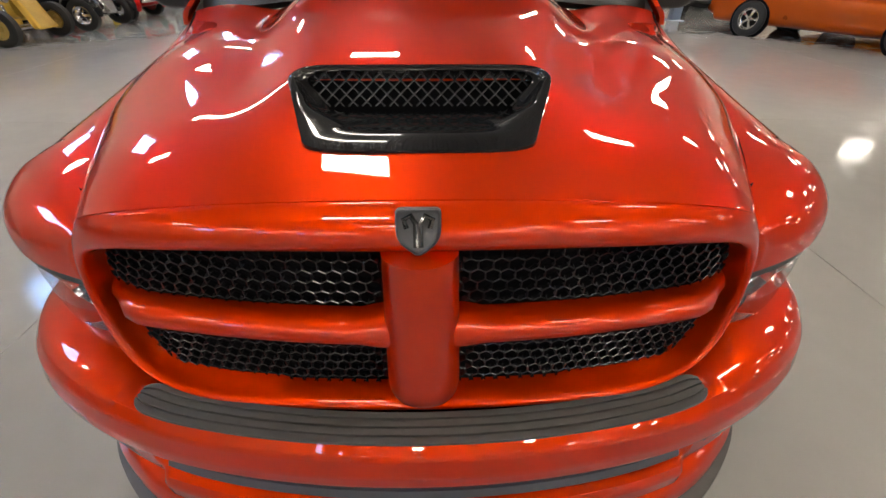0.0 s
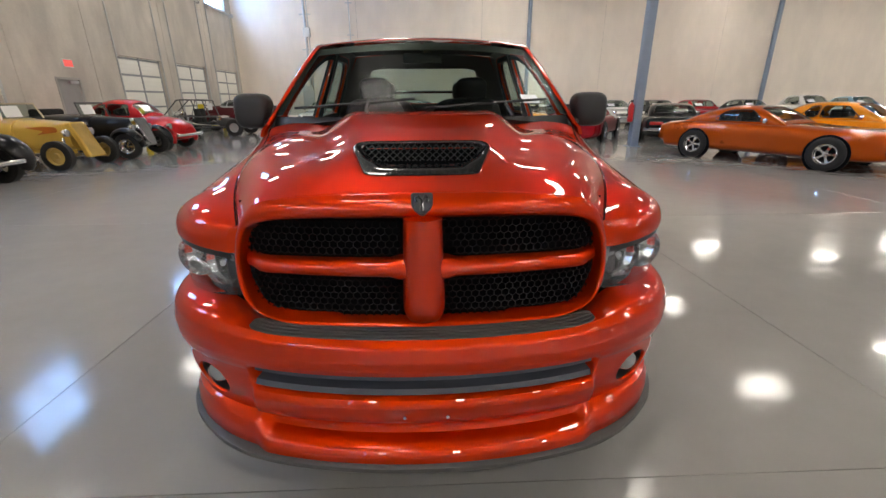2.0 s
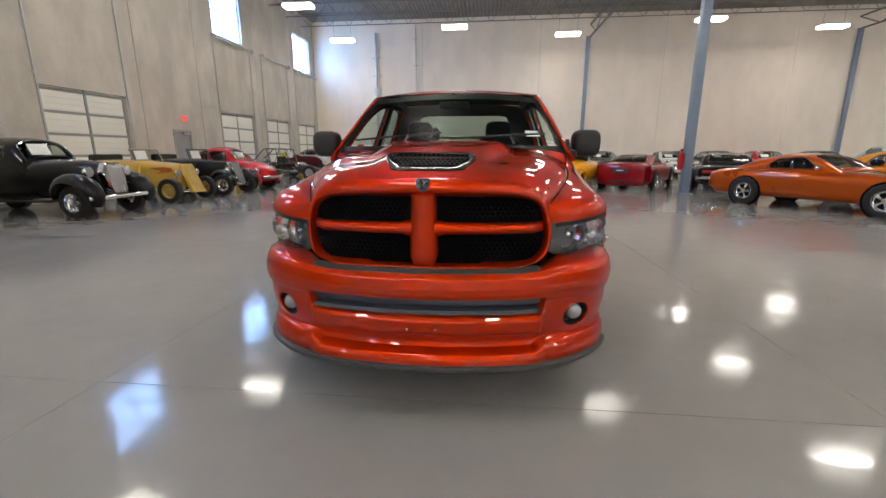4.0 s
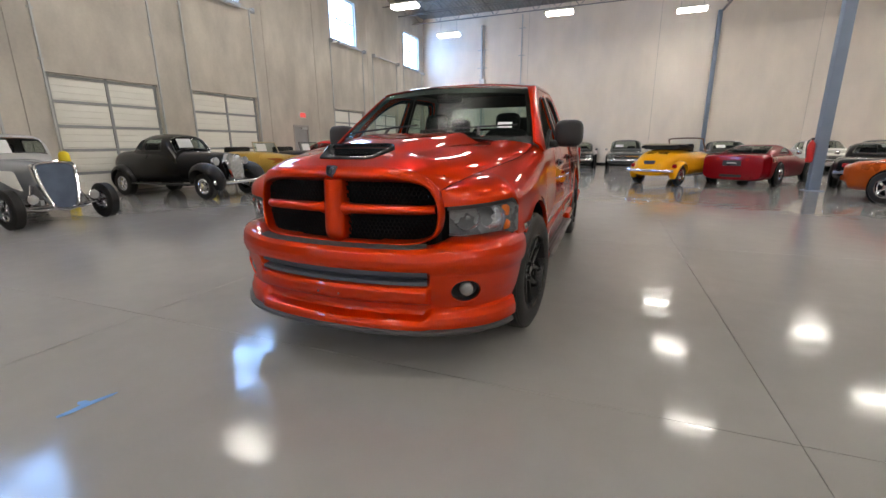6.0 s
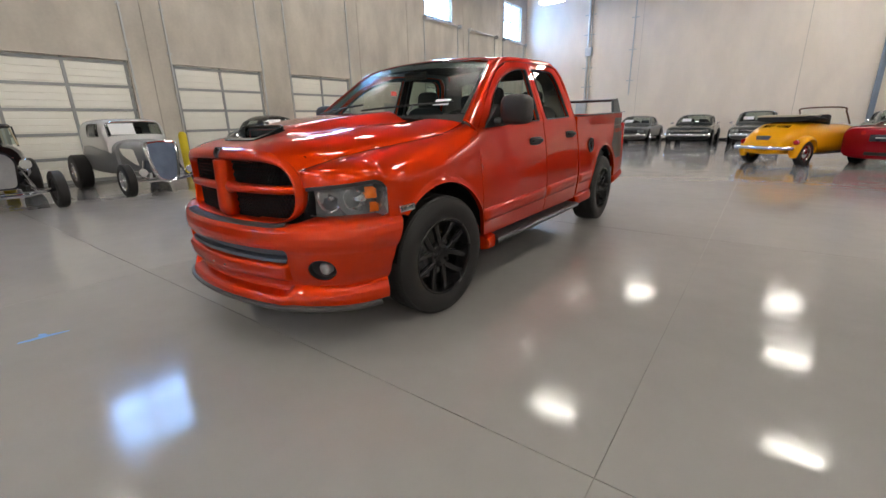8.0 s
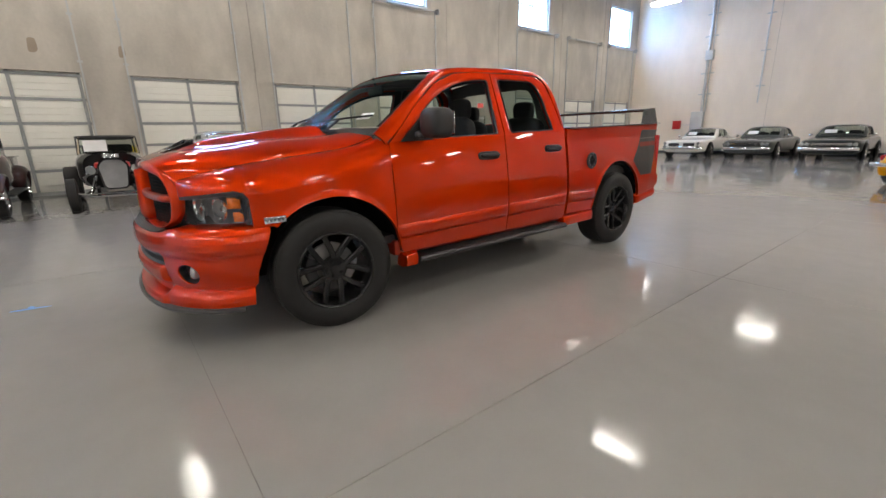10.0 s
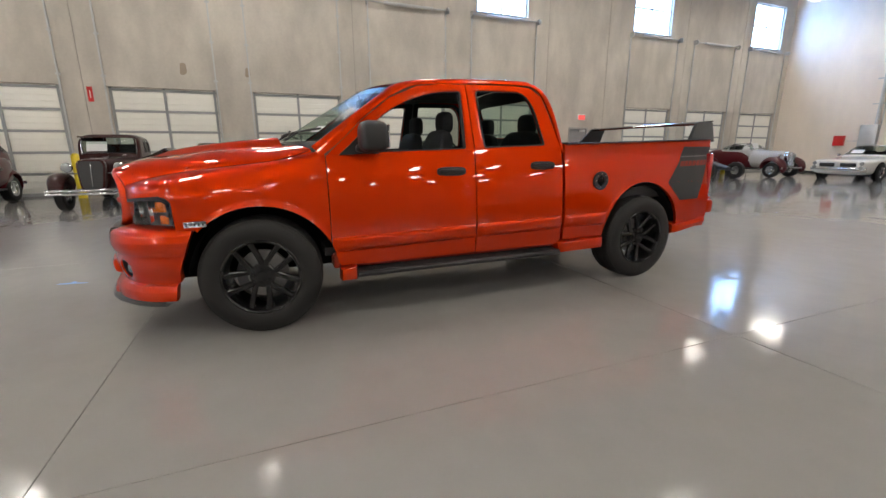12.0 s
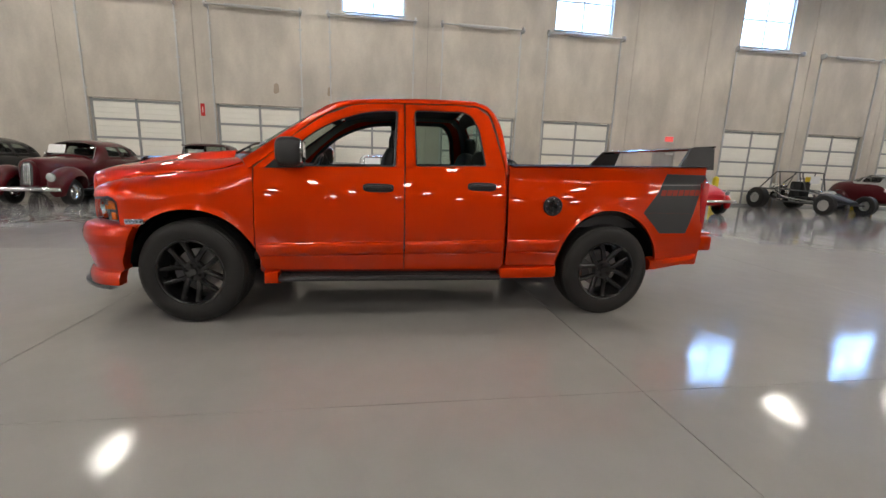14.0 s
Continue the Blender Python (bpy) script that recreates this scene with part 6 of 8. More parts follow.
class Cabin:
    """A painted cabin along y, whose glass lies on its surface. Stations as in loft()."""

    def __init__(self, stations, k=2.8):
        self.st, self.k = spline(stations, (len(stations) - 1) * 10 + 1), k
        self.flank, self.across = [], []

    def at(self, y):
        return [float(np.interp(y, self.st[:, 0], self.st[:, q])) for q in (1, 2, 3, 4)]

    def side(self, y, z):
        hw, zb, zt, wl = self.at(y)
        zm = zb + (zt - zb) * wl
        t = min(abs(z - zm) / max(zt - zm if z > zm else zm - zb, 1e-4), 0.999)
        return hw * (1 - t ** self.k) ** (1 / self.k)

    def top(self, x, y):
        hw, zb, zt, wl = self.at(y)
        zm = zb + (zt - zb) * wl
        return zm + (zt - zm) * (1 - min(abs(x) / hw, 0.999) ** self.k) ** (1 / self.k)

    def opening(self, p):
        """Where a point of the shell lies in a window: the point moved to the window's edge, or None."""
        x, y, z = p
        for poly in self.flank:
            if abs(x) > 0.5 * self.at(y)[0] and within((y, z), poly):
                q = nearest((y, z), poly)
                return (math.copysign(self.side(*q), x), q[0], q[1])
        for poly in self.across:
            if within((x, y), poly) and abs(z - self.top(x, y)) < 0.02:
                q = nearest((x, y), poly)
                return (q[0], q[1], self.top(*q))
        return None

    def shell(self):
        rows = []
        n = 64
        for y, hw, zb, zt, wl in self.st:
            zm = zb + (zt - zb) * wl
            row = []
            for q in range(n):
                a = 2 * math.pi * q / n
                ca, sa = math.cos(a), math.sin(a)
                row.append((hw * math.copysign(abs(ca) ** (2 / self.k), ca), y, zm + ((zt - zm) if sa > 0 else (zm - zb)) * math.copysign(abs(sa) ** (2 / self.k), sa)))
            rows.append(row)
        s = Shape().grid(rows, True)
        moved = [self.opening(p) for p in s.v]
        s.f = [q for q in s.f if not all(moved[v] for v in q)]
        for v in {v for q in s.f for v in q if moved[v]}:
            s.v[v] = moved[v]
        return s.cap(rows[0]).cap(rows[-1][::-1])

    def trim(self, poly, across=False):
        """A thin rubber and metal strip round a window."""
        lp = resample(np.array(poly), 48)
        pts = [(p[0], p[1], self.top(*p) + 0.003) if across else (self.side(*p) + 0.003, p[0], p[1]) for p in [*lp, lp[0]]]
        return Shape().tube(pts, 0.010, 6, False)

    def side_glass(self, poly, lift=0.006, r=0.05):
        """A window on the left flank, from its corners (y, z)."""
        lp = resample(rounded(poly, r, 4), 40)
        self.flank.append([tuple(q) for q in lp])
        c = lp.mean(axis=0)
        s = Shape()
        rows = [[(self.side(p[0], p[1]) - lift, p[0], p[1]) for p in (c + (q - c) * t for q in lp)] for t in (0.02, 0.35, 0.7, 0.96, 1.0)]
        return s.grid(rows, True).cap(rows[0])

    def cross_glass(self, y0, y1, w0, w1, lift=0.006):
        """A windscreen or rear window between two places along the cabin, with its half widths there."""
        rows = []
        self.across.append([(-w0, y0), (w0, y0), (w1, y1), (-w1, y1)])
        for t in np.linspace(0, 1, 9):
            y, w = y0 + (y1 - y0) * t, w0 + (w1 - w0) * t
            rows.append([(x * w, y, self.top(x * w, y) - lift * 0.5) for x in np.linspace(-1, 1, 13)])
        return Shape().grid(rows)


GLASS_CAR = pane("parked_car_glass", (0.62, 0.68, 0.66), 1.5)
GLASS_FRONT = pane("parked_car_windscreen", (0.74, 0.80, 0.77), 1.6)


def glaze(c, cab, screen, rear, sides, glass=None, strip=None):
    """The glass of a cabin: screen and rear as (y0, y1, w0, w1), sides as outlines, with seats inside."""
    g = glass or GLASS_CAR
    ws = part("windscreen", cab.cross_glass(*screen), GLASS_FRONT, c, "glossy clear windscreen")
    rw = part("rear_window", cab.cross_glass(*rear), g, c, "tinted rear window")
    for o, q in ((ws, cab.across[0]), (rw, cab.across[1])):
        part("window_strip", cab.trim(q, True), strip or CHROME, o)
    for poly in sides:
        w = cab.side_glass(poly)
        e = cab.trim(cab.flank[-1])
        for sx in (1, -1):
            o = part("side_window", w if sx > 0 else w.mirrored(), g, c, "tinted side window")
            part("window_strip", e if sx > 0 else e.mirrored(), strip or BLACK_PLASTIC, o)
    zs = min(p[1] for q in sides for p in q)
    y0, y1 = screen[0] + 0.02, rear[0] - 0.02
    hw = min(cab.at((y0 + y1) / 2)[0], 2.0) * 0.86
    part("interior", Shape().box(-hw * 0.92, hw * 0.92, y0 + 0.05, y1 - 0.05, zs - 0.10, zs - 0.012, 0.02), CLOTH, c, "dark interior")
    for k, y in enumerate((y0 + (y1 - y0) * 0.45, y0 + (y1 - y0) * 0.72)):
        for sx in (1, -1):
            part("seat", Shape().box(sx * hw * 0.45 - hw * 0.30, sx * hw * 0.45 + hw * 0.30, y, y + 0.13, zs - 0.05, zs + 0.20 - 0.05 * k, 0.05), CLOTH, c, "dark seat back")


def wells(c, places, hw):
    # near-black discs on the closed flanks, painting the shade of open wheel arches
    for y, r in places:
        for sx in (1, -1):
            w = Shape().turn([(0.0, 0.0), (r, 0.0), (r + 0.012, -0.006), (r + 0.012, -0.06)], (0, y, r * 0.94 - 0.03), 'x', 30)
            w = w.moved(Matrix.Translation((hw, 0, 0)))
            part("arch_shade", w if sx > 0 else w.mirrored(), DARK, c, "near-black disc for the shade of the wheel arch")


def card(c, x, y, z, w=0.34, h=0.24, tilt=28):
    """A white sheet on the windscreen."""
    m = pose(x, y, z, -tilt)
    part("info_card", Shape().box(-w / 2, w / 2, -0.003, 0.003, -h / 2, h / 2).moved(m), PAPER, c, "white sheet on the windscreen", 0)


def saloon(name, label, cat, paint, L=5.2, W=1.9, H=1.38, belt=0.92, hood=0.86, deck=0.88, cab=(-0.65, -0.05, 0.95, 1.55), wb=3.0, fo=0.95, r=0.34, kind="five", grp="", grille="wide", glass=None, tail=False, convertible=False, nose=0.80, gc=0.22, hooplamps=2, coupe=False, top=None, chrome=True):
    """A low car of the sixties to nineties."""
    c = thing(name, label, cat, grp)
    h = W / 2
    y0, y1 = -L / 2, L / 2
    st = [(y0 + 0.0, h * 0.80, gc + 0.12, nose - 0.06, 0.55), (y0 + 0.10, h * 0.92, gc + 0.04, nose, 0.55), (y0 + 0.45, h * 0.98, gc, hood - 0.02, 0.58), (cab[0] - 0.5, h, gc, hood + 0.02, 0.6), (cab[0], h, gc, belt - 0.01, 0.6),
          ((cab[0] + cab[3]) / 2, h, gc, belt, 0.6), (cab[3], h, gc, belt, 0.62), (cab[3] + 0.4, h * 0.99, gc, deck + 0.01, 0.62), (y1 - 0.35, h * 0.96, gc + 0.03, deck, 0.62), (y1 - 0.05, h * 0.88, gc + (0.12 if chrome else 0.03), deck - 0.04, 0.6), (y1, h * 0.82, gc + (0.2 if chrome else 0.08), deck - 0.10, 0.6)]
    part("body", loft(st, 36, 5.0), paint, c, "", 40)
    fa = y0 + fo
    wells(c, ((fa, r + 0.045), (fa + wb, r + 0.045)), h + 0.003)
    add_wheels(c, ((fa, r, r * 0.60, 0.22), (fa + wb, r, r * 0.60, 0.24)), (h - 0.055, h - 0.06), kind)
    if not convertible:
        zb = belt - 0.12
        cb = Cabin([(cab[0] - 0.02, h * 0.86, zb, belt + 0.01, 0.1), (cab[0] + (cab[1] - cab[0]) * 0.55, h * 0.84, zb, belt + (H - belt) * 0.60, 0.1), (cab[1], h * 0.80, zb, H - 0.035, 0.1), ((cab[1] + cab[2]) / 2, h * 0.80, zb, H, 0.1),
                    (cab[2], h * 0.79, zb, H - 0.035, 0.1), (cab[2] + (cab[3] - cab[2]) * 0.55, h * 0.80, zb, belt + (H - belt) * 0.55, 0.1), (cab[3] + 0.04, h * 0.80, zb, belt + 0.01, 0.1)], 4.4)
        d, u = belt + 0.025, H - 0.10
        glaze(c, cb, (cab[0] + 0.07, cab[1] - 0.03, h * 0.74, h * 0.62), (cab[3] - 0.06, cab[2] + 0.08, h * 0.64, h * 0.54),
              ([(cab[0] + 0.40, d), (cab[1] + 0.10, u), ((cab[1] + cab[2]) / 2 + 0.10, u), ((cab[1] + cab[2]) / 2 + 0.14, d)],
               [((cab[1] + cab[2]) / 2 + 0.19, d), ((cab[1] + cab[2]) / 2 + 0.15, u), (cab[2] - 0.16, u - 0.01), (cab[2] + 0.10, d)]) if not coupe else
              ([(cab[0] + 0.40, d), (cab[1] + 0.10, u), (cab[2] - 0.12, u - 0.02), (cab[2] + 0.16, d + 0.03), (cab[2] + 0.05, d)],), glass)
        part("roof", cb.shell(), top or paint, c, "painted roof and pillars" if not top else "dark fabric roof", 50)
        if grp:
            card(c, -0.34, cab[0] + (cab[1] - cab[0]) * 0.34, belt + (H - belt) * 0.42, 0.40, 0.22, 52)
    if chrome:
        bar(c, y0 - 0.03, 0.46, h * 0.96, 0.07, 0.05)
        bar(c, y1 + 0.02, 0.48, h * 0.94, 0.06, 0.05)
    else:
        part("rear_valance", Shape().box(-0.30, 0.30, y1 - 0.03, y1 + 0.010, 0.26, 0.34, 0.015), BLACK_PLASTIC, c, "dark rear valance")
        part("plate_bar", Shape().box(-0.25, 0.25, y1 - 0.02, y1 + 0.016, 0.60, 0.76, 0.006), mat("plate_dark", (0.03, 0.035, 0.05), 0.3) if "plate_dark" not in bpy.data.materials else bpy.data.materials["plate_dark"], c, "dark plate panel with a plain pale bar")
        part("plate_strip", Shape().box(-0.13, 0.13, y1 + 0.016, y1 + 0.019, 0.67, 0.70), PAPER, c, "plain pale bar", 0)
    if grille == "wide":
        part("grille", Shape().box(-h * 0.62, h * 0.62, y0 - 0.025, y0 + 0.04, 0.56, nose - 0.10, 0.015), BLACK_PLASTIC, c, "dark wide grille")
        for k in range(3):
            z = 0.60 + k * (nose - 0.72) / 3 + 0.01
            part("grille_bar", Shape().box(-h * 0.60, h * 0.60, y0 - 0.032, y0 - 0.022, z, z + 0.012), CHROME, c, "", 0)
        for sx in (1, -1):
            for k in range(hooplamps):
                lamp_round(c, sx * (h * 0.70 + k * 0.155 - (0.03 if hooplamps == 2 else 0)), y0 - 0.015, nose - 0.17, 0.075)
    elif grille == "split":
        for sx in (1, -1):
            part("grille", Shape().box(sx * h * 0.36 - h * 0.27, sx * h * 0.36 + h * 0.27, y0 - 0.03, y0 + 0.05, 0.54, nose - 0.11, 0.03), BLACK_PLASTIC, c, "dark split grille")
            for z in (nose - 0.22, nose - 0.07):
                lamp_round(c, sx * h * 0.80, y0 - 0.02, z - 0.06, 0.075)
    for sx in (1, -1):
        if chrome:
            part("tail_lamp", Shape().box(sx * h * 0.55 - 0.20, sx * h * 0.55 + 0.20, y1 - 0.03, y1 + 0.012, deck - 0.26, deck - 0.16, 0.015), LAMP_RED, c, "red tail lamp")
        else:
            for q in (0.42, 0.66):
                part("tail_lamp", Shape().turn([(0.0, 0.02), (0.05, 0.015), (0.062, -0.03)], (sx * h * q, y1 - 0.01 - 0.05 * (q > 0.5), deck - 0.17), 'y', 16), LAMP_RED, c, "round red tail lamp")
        part("door_mirror", Shape().box(sx * (h + 0.06) - 0.06, sx * (h + 0.06) + 0.06, cab[0] + 0.28, cab[0] + 0.36, belt + 0.0, belt + 0.10, 0.02), CHROME, c)
    return c


def place(c, x, y, heading):
    c.matrix_basis = pose(x, y, 0, 0, 0, heading + 90)
    return c


P_BLACK = car_paint("black_lacquer", (0.004, 0.004, 0.005))
P_SILVER = car_paint("silver_grey_paint", (0.30, 0.31, 0.32), 0.5, 0.35)
P_PALE = car_paint("pale_silver_paint", (0.50, 0.50, 0.50), 0.3, 0.35)
P_BROWN = car_paint("dark_maroon_brown_paint", (0.035, 0.008, 0.008))
P_MAROON = car_paint("maroon_paint", (0.075, 0.006, 0.010))
P_YELLOW_TAN = car_paint("mustard_yellow_paint", (0.58, 0.36, 0.07))
P_REDCAR = car_paint("bright_red_paint", (0.50, 0.012, 0.016))
P_WHITE = car_paint("white_lacquer", (0.72, 0.70, 0.66))
P_GREY = car_paint("dark_grey_green_paint", (0.10, 0.105, 0.10), 0.3)
P_DKGREEN = car_paint("near_black_green_paint", (0.025, 0.03, 0.03))
P_YELLOW = car_paint("bright_yellow_paint", (0.82, 0.36, 0.004))
P_CRIMSON = car_paint("crimson_paint", (0.27, 0.002, 0.009), 0.2)
P_ORANGE = car_paint("burnt_orange_paint", (0.45, 0.072, 0.002), 0.4)
P_AMBER = car_paint("golden_orange_paint", (0.78, 0.25, 0.01))
P_BLUE = car_paint("pale_blue_paint", (0.22, 0.38, 0.46))
TAN_TOP = mat("cream_fabric", (0.55, 0.47, 0.33), 0.85, bump=0.2)
BLACK_TOP = mat("black_fabric", (0.012, 0.012, 0.012), 0.85, bump=0.2)


DARK_CORE = mat("dark_grille_mesh", (0.02, 0.02, 0.022), 0.4, var=0.3, fine=260.0)
BRIGHT_CORE = mat("bright_grille_mesh", (0.42, 0.43, 0.45), 0.25, 0.9, var=0.2, fine=220.0)
YELLOW_CORE = mat("yellow_grille_mesh", (0.42, 0.27, 0.06), 0.4, 0.2, var=0.3, fine=260.0)
GREY_CORE = mat("grey_grille_mesh", (0.22, 0.22, 0.23), 0.4, 0.4, var=0.3, fine=260.0)
BLUE_CORE = mat("blue_steel_mesh", (0.10, 0.13, 0.19), 0.35, 0.6, var=0.3, fine=260.0)


def old_coupe(name, label, cat, paint, L=4.4, W=1.72, H=1.62, sedan=False, wb=2.75, fw=0.32, pickup=False, trunk=True, upper=None):
    """A fendered car of the thirties and forties: tall narrow hood, upright grille, bulging mudguards."""
    c = thing(name, label, cat, "old cars along the wall")
    fa = -wb / 2 - 0.08
    ra = fa + wb
    y0 = fa - 0.42
    if pickup:
        hb = [(y0 + 0.19, 0.25, 0.45, 1.07, 0.6), (y0 + 0.30, 0.29, 0.42, 1.10, 0.6), (fa + 0.5, 0.42, 0.40, 1.13, 0.6), (fa + 1.05, 0.60, 0.38, 1.16, 0.6)]
    elif sedan:
        hb = [(y0 + 0.20, 0.20, 0.45, 1.06, 0.5), (y0 + 0.32, 0.36, 0.42, 1.12, 0.5), (fa + 0.5, 0.56, 0.40, 1.16, 0.5), (fa + 1.05, 0.72, 0.38, 1.18, 0.5)]
    else:
        hb = [(y0 + 0.20, 0.26, 0.45, 1.06, 0.5), (y0 + 0.32, 0.35, 0.42, 1.12, 0.5), (fa + 0.5, 0.48, 0.40, 1.16, 0.5), (fa + 1.05, 0.62, 0.38, 1.18, 0.5)]
    part("hood", loft(hb, 28, 4.5 if pickup else 2.8), upper or paint, c)
    tail = ra + (0.75 if trunk else 0.55)
    if pickup:
        bd = [(fa + 1.0, 0.62, 0.36, 1.14, 0.5), (fa + 1.5, 0.70, 0.34, 1.23, 0.5), (fa + 1.95, 0.70, 0.34, 1.23, 0.5), (fa + 2.0, 0.69, 0.34, 1.15, 0.5)]
    else:
        e = 0.10 if sedan else 0.0
        bd = [(fa + 1.0, 0.60 + e, 0.36, 1.13, 0.5), (fa + 1.5, 0.72 + e, 0.34, 1.23, 0.5), (ra - 0.1, 0.72 + e, 0.34, 1.22, 0.5), (ra + 0.4, 0.62, 0.36, 1.12, 0.5), (tail - 0.05, 0.42, 0.42, 0.78, 0.5), (tail, 0.30, 0.48, 0.66, 0.5)]
    part("body", loft(bd, 32, 3.6), paint, c)
    a, b = fa + 1.02, fa + 1.42
    if pickup:
        cb = Cabin([(a + 0.02, 0.61, 0.9, 1.16, 0.2), (a + 0.06, 0.62, 0.9, 1.36, 0.2), (a + 0.12, 0.63, 0.9, H - 0.07, 0.2), (a + 0.34, 0.64, 0.9, H, 0.2), (fa + 1.90, 0.64, 0.9, H - 0.02, 0.2), (fa + 2.0, 0.63, 0.9, H - 0.08, 0.2), (fa + 2.03, 0.62, 0.9, 1.25, 0.2)], 6.0)
        glaze(c, cb, (a + 0.03, a + 0.118, 0.55, 0.54), (fa + 2.02, fa + 1.96, 0.35, 0.35), ([(a + 0.36, 1.22), (a + 0.36, 1.50), (fa + 1.84, 1.50), (fa + 1.84, 1.22)],))
        part("load_bed", Shape().box(-0.64, 0.64, fa + 2.05, ra + 0.65, 0.62, 1.02, 0.02).box(-0.68, 0.68, fa + 2.05, ra + 0.66, 1.02, 1.05, 0.01), paint, c, "pickup box")
        part("sun_visor", Shape().box(-0.57, 0.57, a - 0.02, a + 0.20, H - 0.09, H - 0.06, 0.012), paint, c)
    elif sedan:
        cb = Cabin([(a - 0.02, 0.66, 0.8, 1.15, 0.3), (a + 0.16, 0.69, 0.8, 1.38, 0.3), (a + 0.36, 0.71, 0.8, H - 0.05, 0.3), (a + 0.85, 0.73, 0.8, H + 0.02, 0.3), (ra - 0.10, 0.73, 0.8, H, 0.3), (ra + 0.34, 0.68, 0.8, H - 0.19, 0.3), (ra + 0.62, 0.54, 0.7, 1.16, 0.3), (ra + 0.86, 0.40, 0.6, 0.86, 0.3)], 2.7)
        glaze(c, cb, (a + 0.04, a + 0.32, 0.60, 0.54), (ra + 0.46, ra + 0.22, 0.34, 0.28), ([(a + 0.52, 1.20), (a + 0.60, 1.46), (a + 1.02, 1.47), (a + 1.02, 1.20)], [(a + 1.12, 1.20), (a + 1.12, 1.47), (a + 1.50, 1.46), (a + 1.62, 1.20)], [(a + 1.74, 1.22), (a + 1.68, 1.44), (a + 1.86, 1.42), (a + 2.00, 1.24)]))
    else:
        cb = Cabin([(a - 0.02, 0.62, 0.8, 1.15, 0.3), (a + 0.14, 0.64, 0.8, 1.40, 0.3), (a + 0.32, 0.66, 0.8, H - 0.05, 0.3), (a + 0.80, 0.67, 0.8, H, 0.3), (a + 1.24, 0.66, 0.8, H - 0.05, 0.3), (a + 1.56, 0.62, 0.8, H - 0.26, 0.3), (a + 1.92, 0.57, 0.7, 1.12, 0.3), (ra + 0.66, 0.44, 0.6, 0.92, 0.3), (ra + 0.80, 0.36, 0.55, 0.74, 0.3)], 2.6)
        glaze(c, cb, (a + 0.03, a + 0.27, 0.54, 0.48), (a + 1.54, a + 1.36, 0.30, 0.24), ([(a + 0.38, 1.19), (a + 0.46, 1.47), (a + 0.98, 1.48), (a + 1.00, 1.19)], [(a + 1.08, 1.19), (a + 1.06, 1.47), (a + 1.26, 1.43), (a + 1.38, 1.22)]))
    part("cabin", cb.shell(), upper or paint, c, "rounded painted cabin", 50)
    for sx in (1, -1):
        g = fender(0.66, fa, 0.36, 0.37, 0.26 if sedan else 0.23, -16, 178, nose=0.14 if sedan else 0.18, high=0.22 if sedan else 0.18) if not pickup else fender(0.66, fa, 0.36, 0.38, 0.17, 0, 172, high=0.07)
        part("front_fender", g if sx > 0 else g.mirrored(), paint, c, "bulging front mudguard", 60)
        g = fender(0.66, ra, 0.34, 0.37, 0.19, 4, 196, high=0.14)
        part("rear_fender", g if sx > 0 else g.mirrored(), paint, c, "bulging rear mudguard", 60)
        rb = Shape().box(0.60, 0.82, fa + 0.42, ra - 0.42, 0.33, 0.37, 0.015)
        part("running_board", rb if sx > 0 else rb.mirrored(), BLACK_PLASTIC, c)
        lamp_round(c, sx * (0.66 if sedan else 0.46), y0 + (-0.20 if sedan else 0.22), 0.70 if sedan else 0.92, 0.105)
    grl = Shape()
    if pickup:
        loopA = rounded([(-0.20, 0.42), (0.20, 0.42), (0.26, 0.98), (0.22, 1.08), (-0.22, 1.08), (-0.26, 0.98)], [0.14, 0.14, 0.06, 0.06, 0.06, 0.06], 4)
    elif sedan:
        loopA = rounded([(-0.16, 0.46), (0.16, 0.46), (0.15, 0.95), (0.06, 1.06), (-0.06, 1.06), (-0.15, 0.95)], 0.05, 3)
    else:
        loopA = rounded([(-0.20, 0.46), (0.20, 0.46), (0.29, 0.92), (0.17, 1.10), (-0.17, 1.10), (-0.29, 0.92)], 0.07, 4)
    grl.grid([[(p[0], y0 + 0.16 + (p[1] - 0.5) * 0.18, p[1]) for p in loopA], [(p[0], y0 + 0.02 + (p[1] - 0.5) * 0.18, p[1]) for p in loopA], [(p[0] * 0.85, y0 + (p[1] - 0.5) * 0.18, 0.78 + (p[1] - 0.78) * 0.92) for p in loopA]], True)
    go = part("grille_shell", grl, paint if pickup or sedan else CHROME, c, "upright grille")
    part("grille_core", Shape().cap([(p[0] * 0.86, y0 + 0.012 + (p[1] - 0.5) * 0.18, 0.78 + (p[1] - 0.78) * 0.93) for p in loopA]), DARK_CORE if pickup or sedan else BRIGHT_CORE, go, "", 0)
    for k in range(1 if pickup else 4 if sedan else 9):
        x = 0.0 if pickup else -0.06 + 0.04 * k if sedan else -0.16 + 0.04 * k
        part("grille_bar", Shape().add([(x - 0.006, y0 + 0.004, 0.53), (x + 0.006, y0 + 0.004, 0.53), (x + 0.006, y0 + 0.09, 1.0), (x - 0.006, y0 + 0.09, 1.0)], [(0, 1, 2, 3)]), CHROME, go, "", 0)
    if pickup:
        bar(c, y0 - 0.12, 0.46, 0.80, 0.028, 0.025, 0.06)
        bar(c, y0 - 0.12, 0.39, 0.80, 0.028, 0.025, 0.06)
        part("lamp_bar", Shape().tube([(-0.46, y0 + 0.14, 0.80), (0.46, y0 + 0.14, 0.80)], 0.014, 6), CHROME, c, "thin chrome lamp bar")
    else:
        bar(c, y0 - (0.28 if sedan else 0.12), 0.42, 0.86, 0.045, 0.03, 0.06)
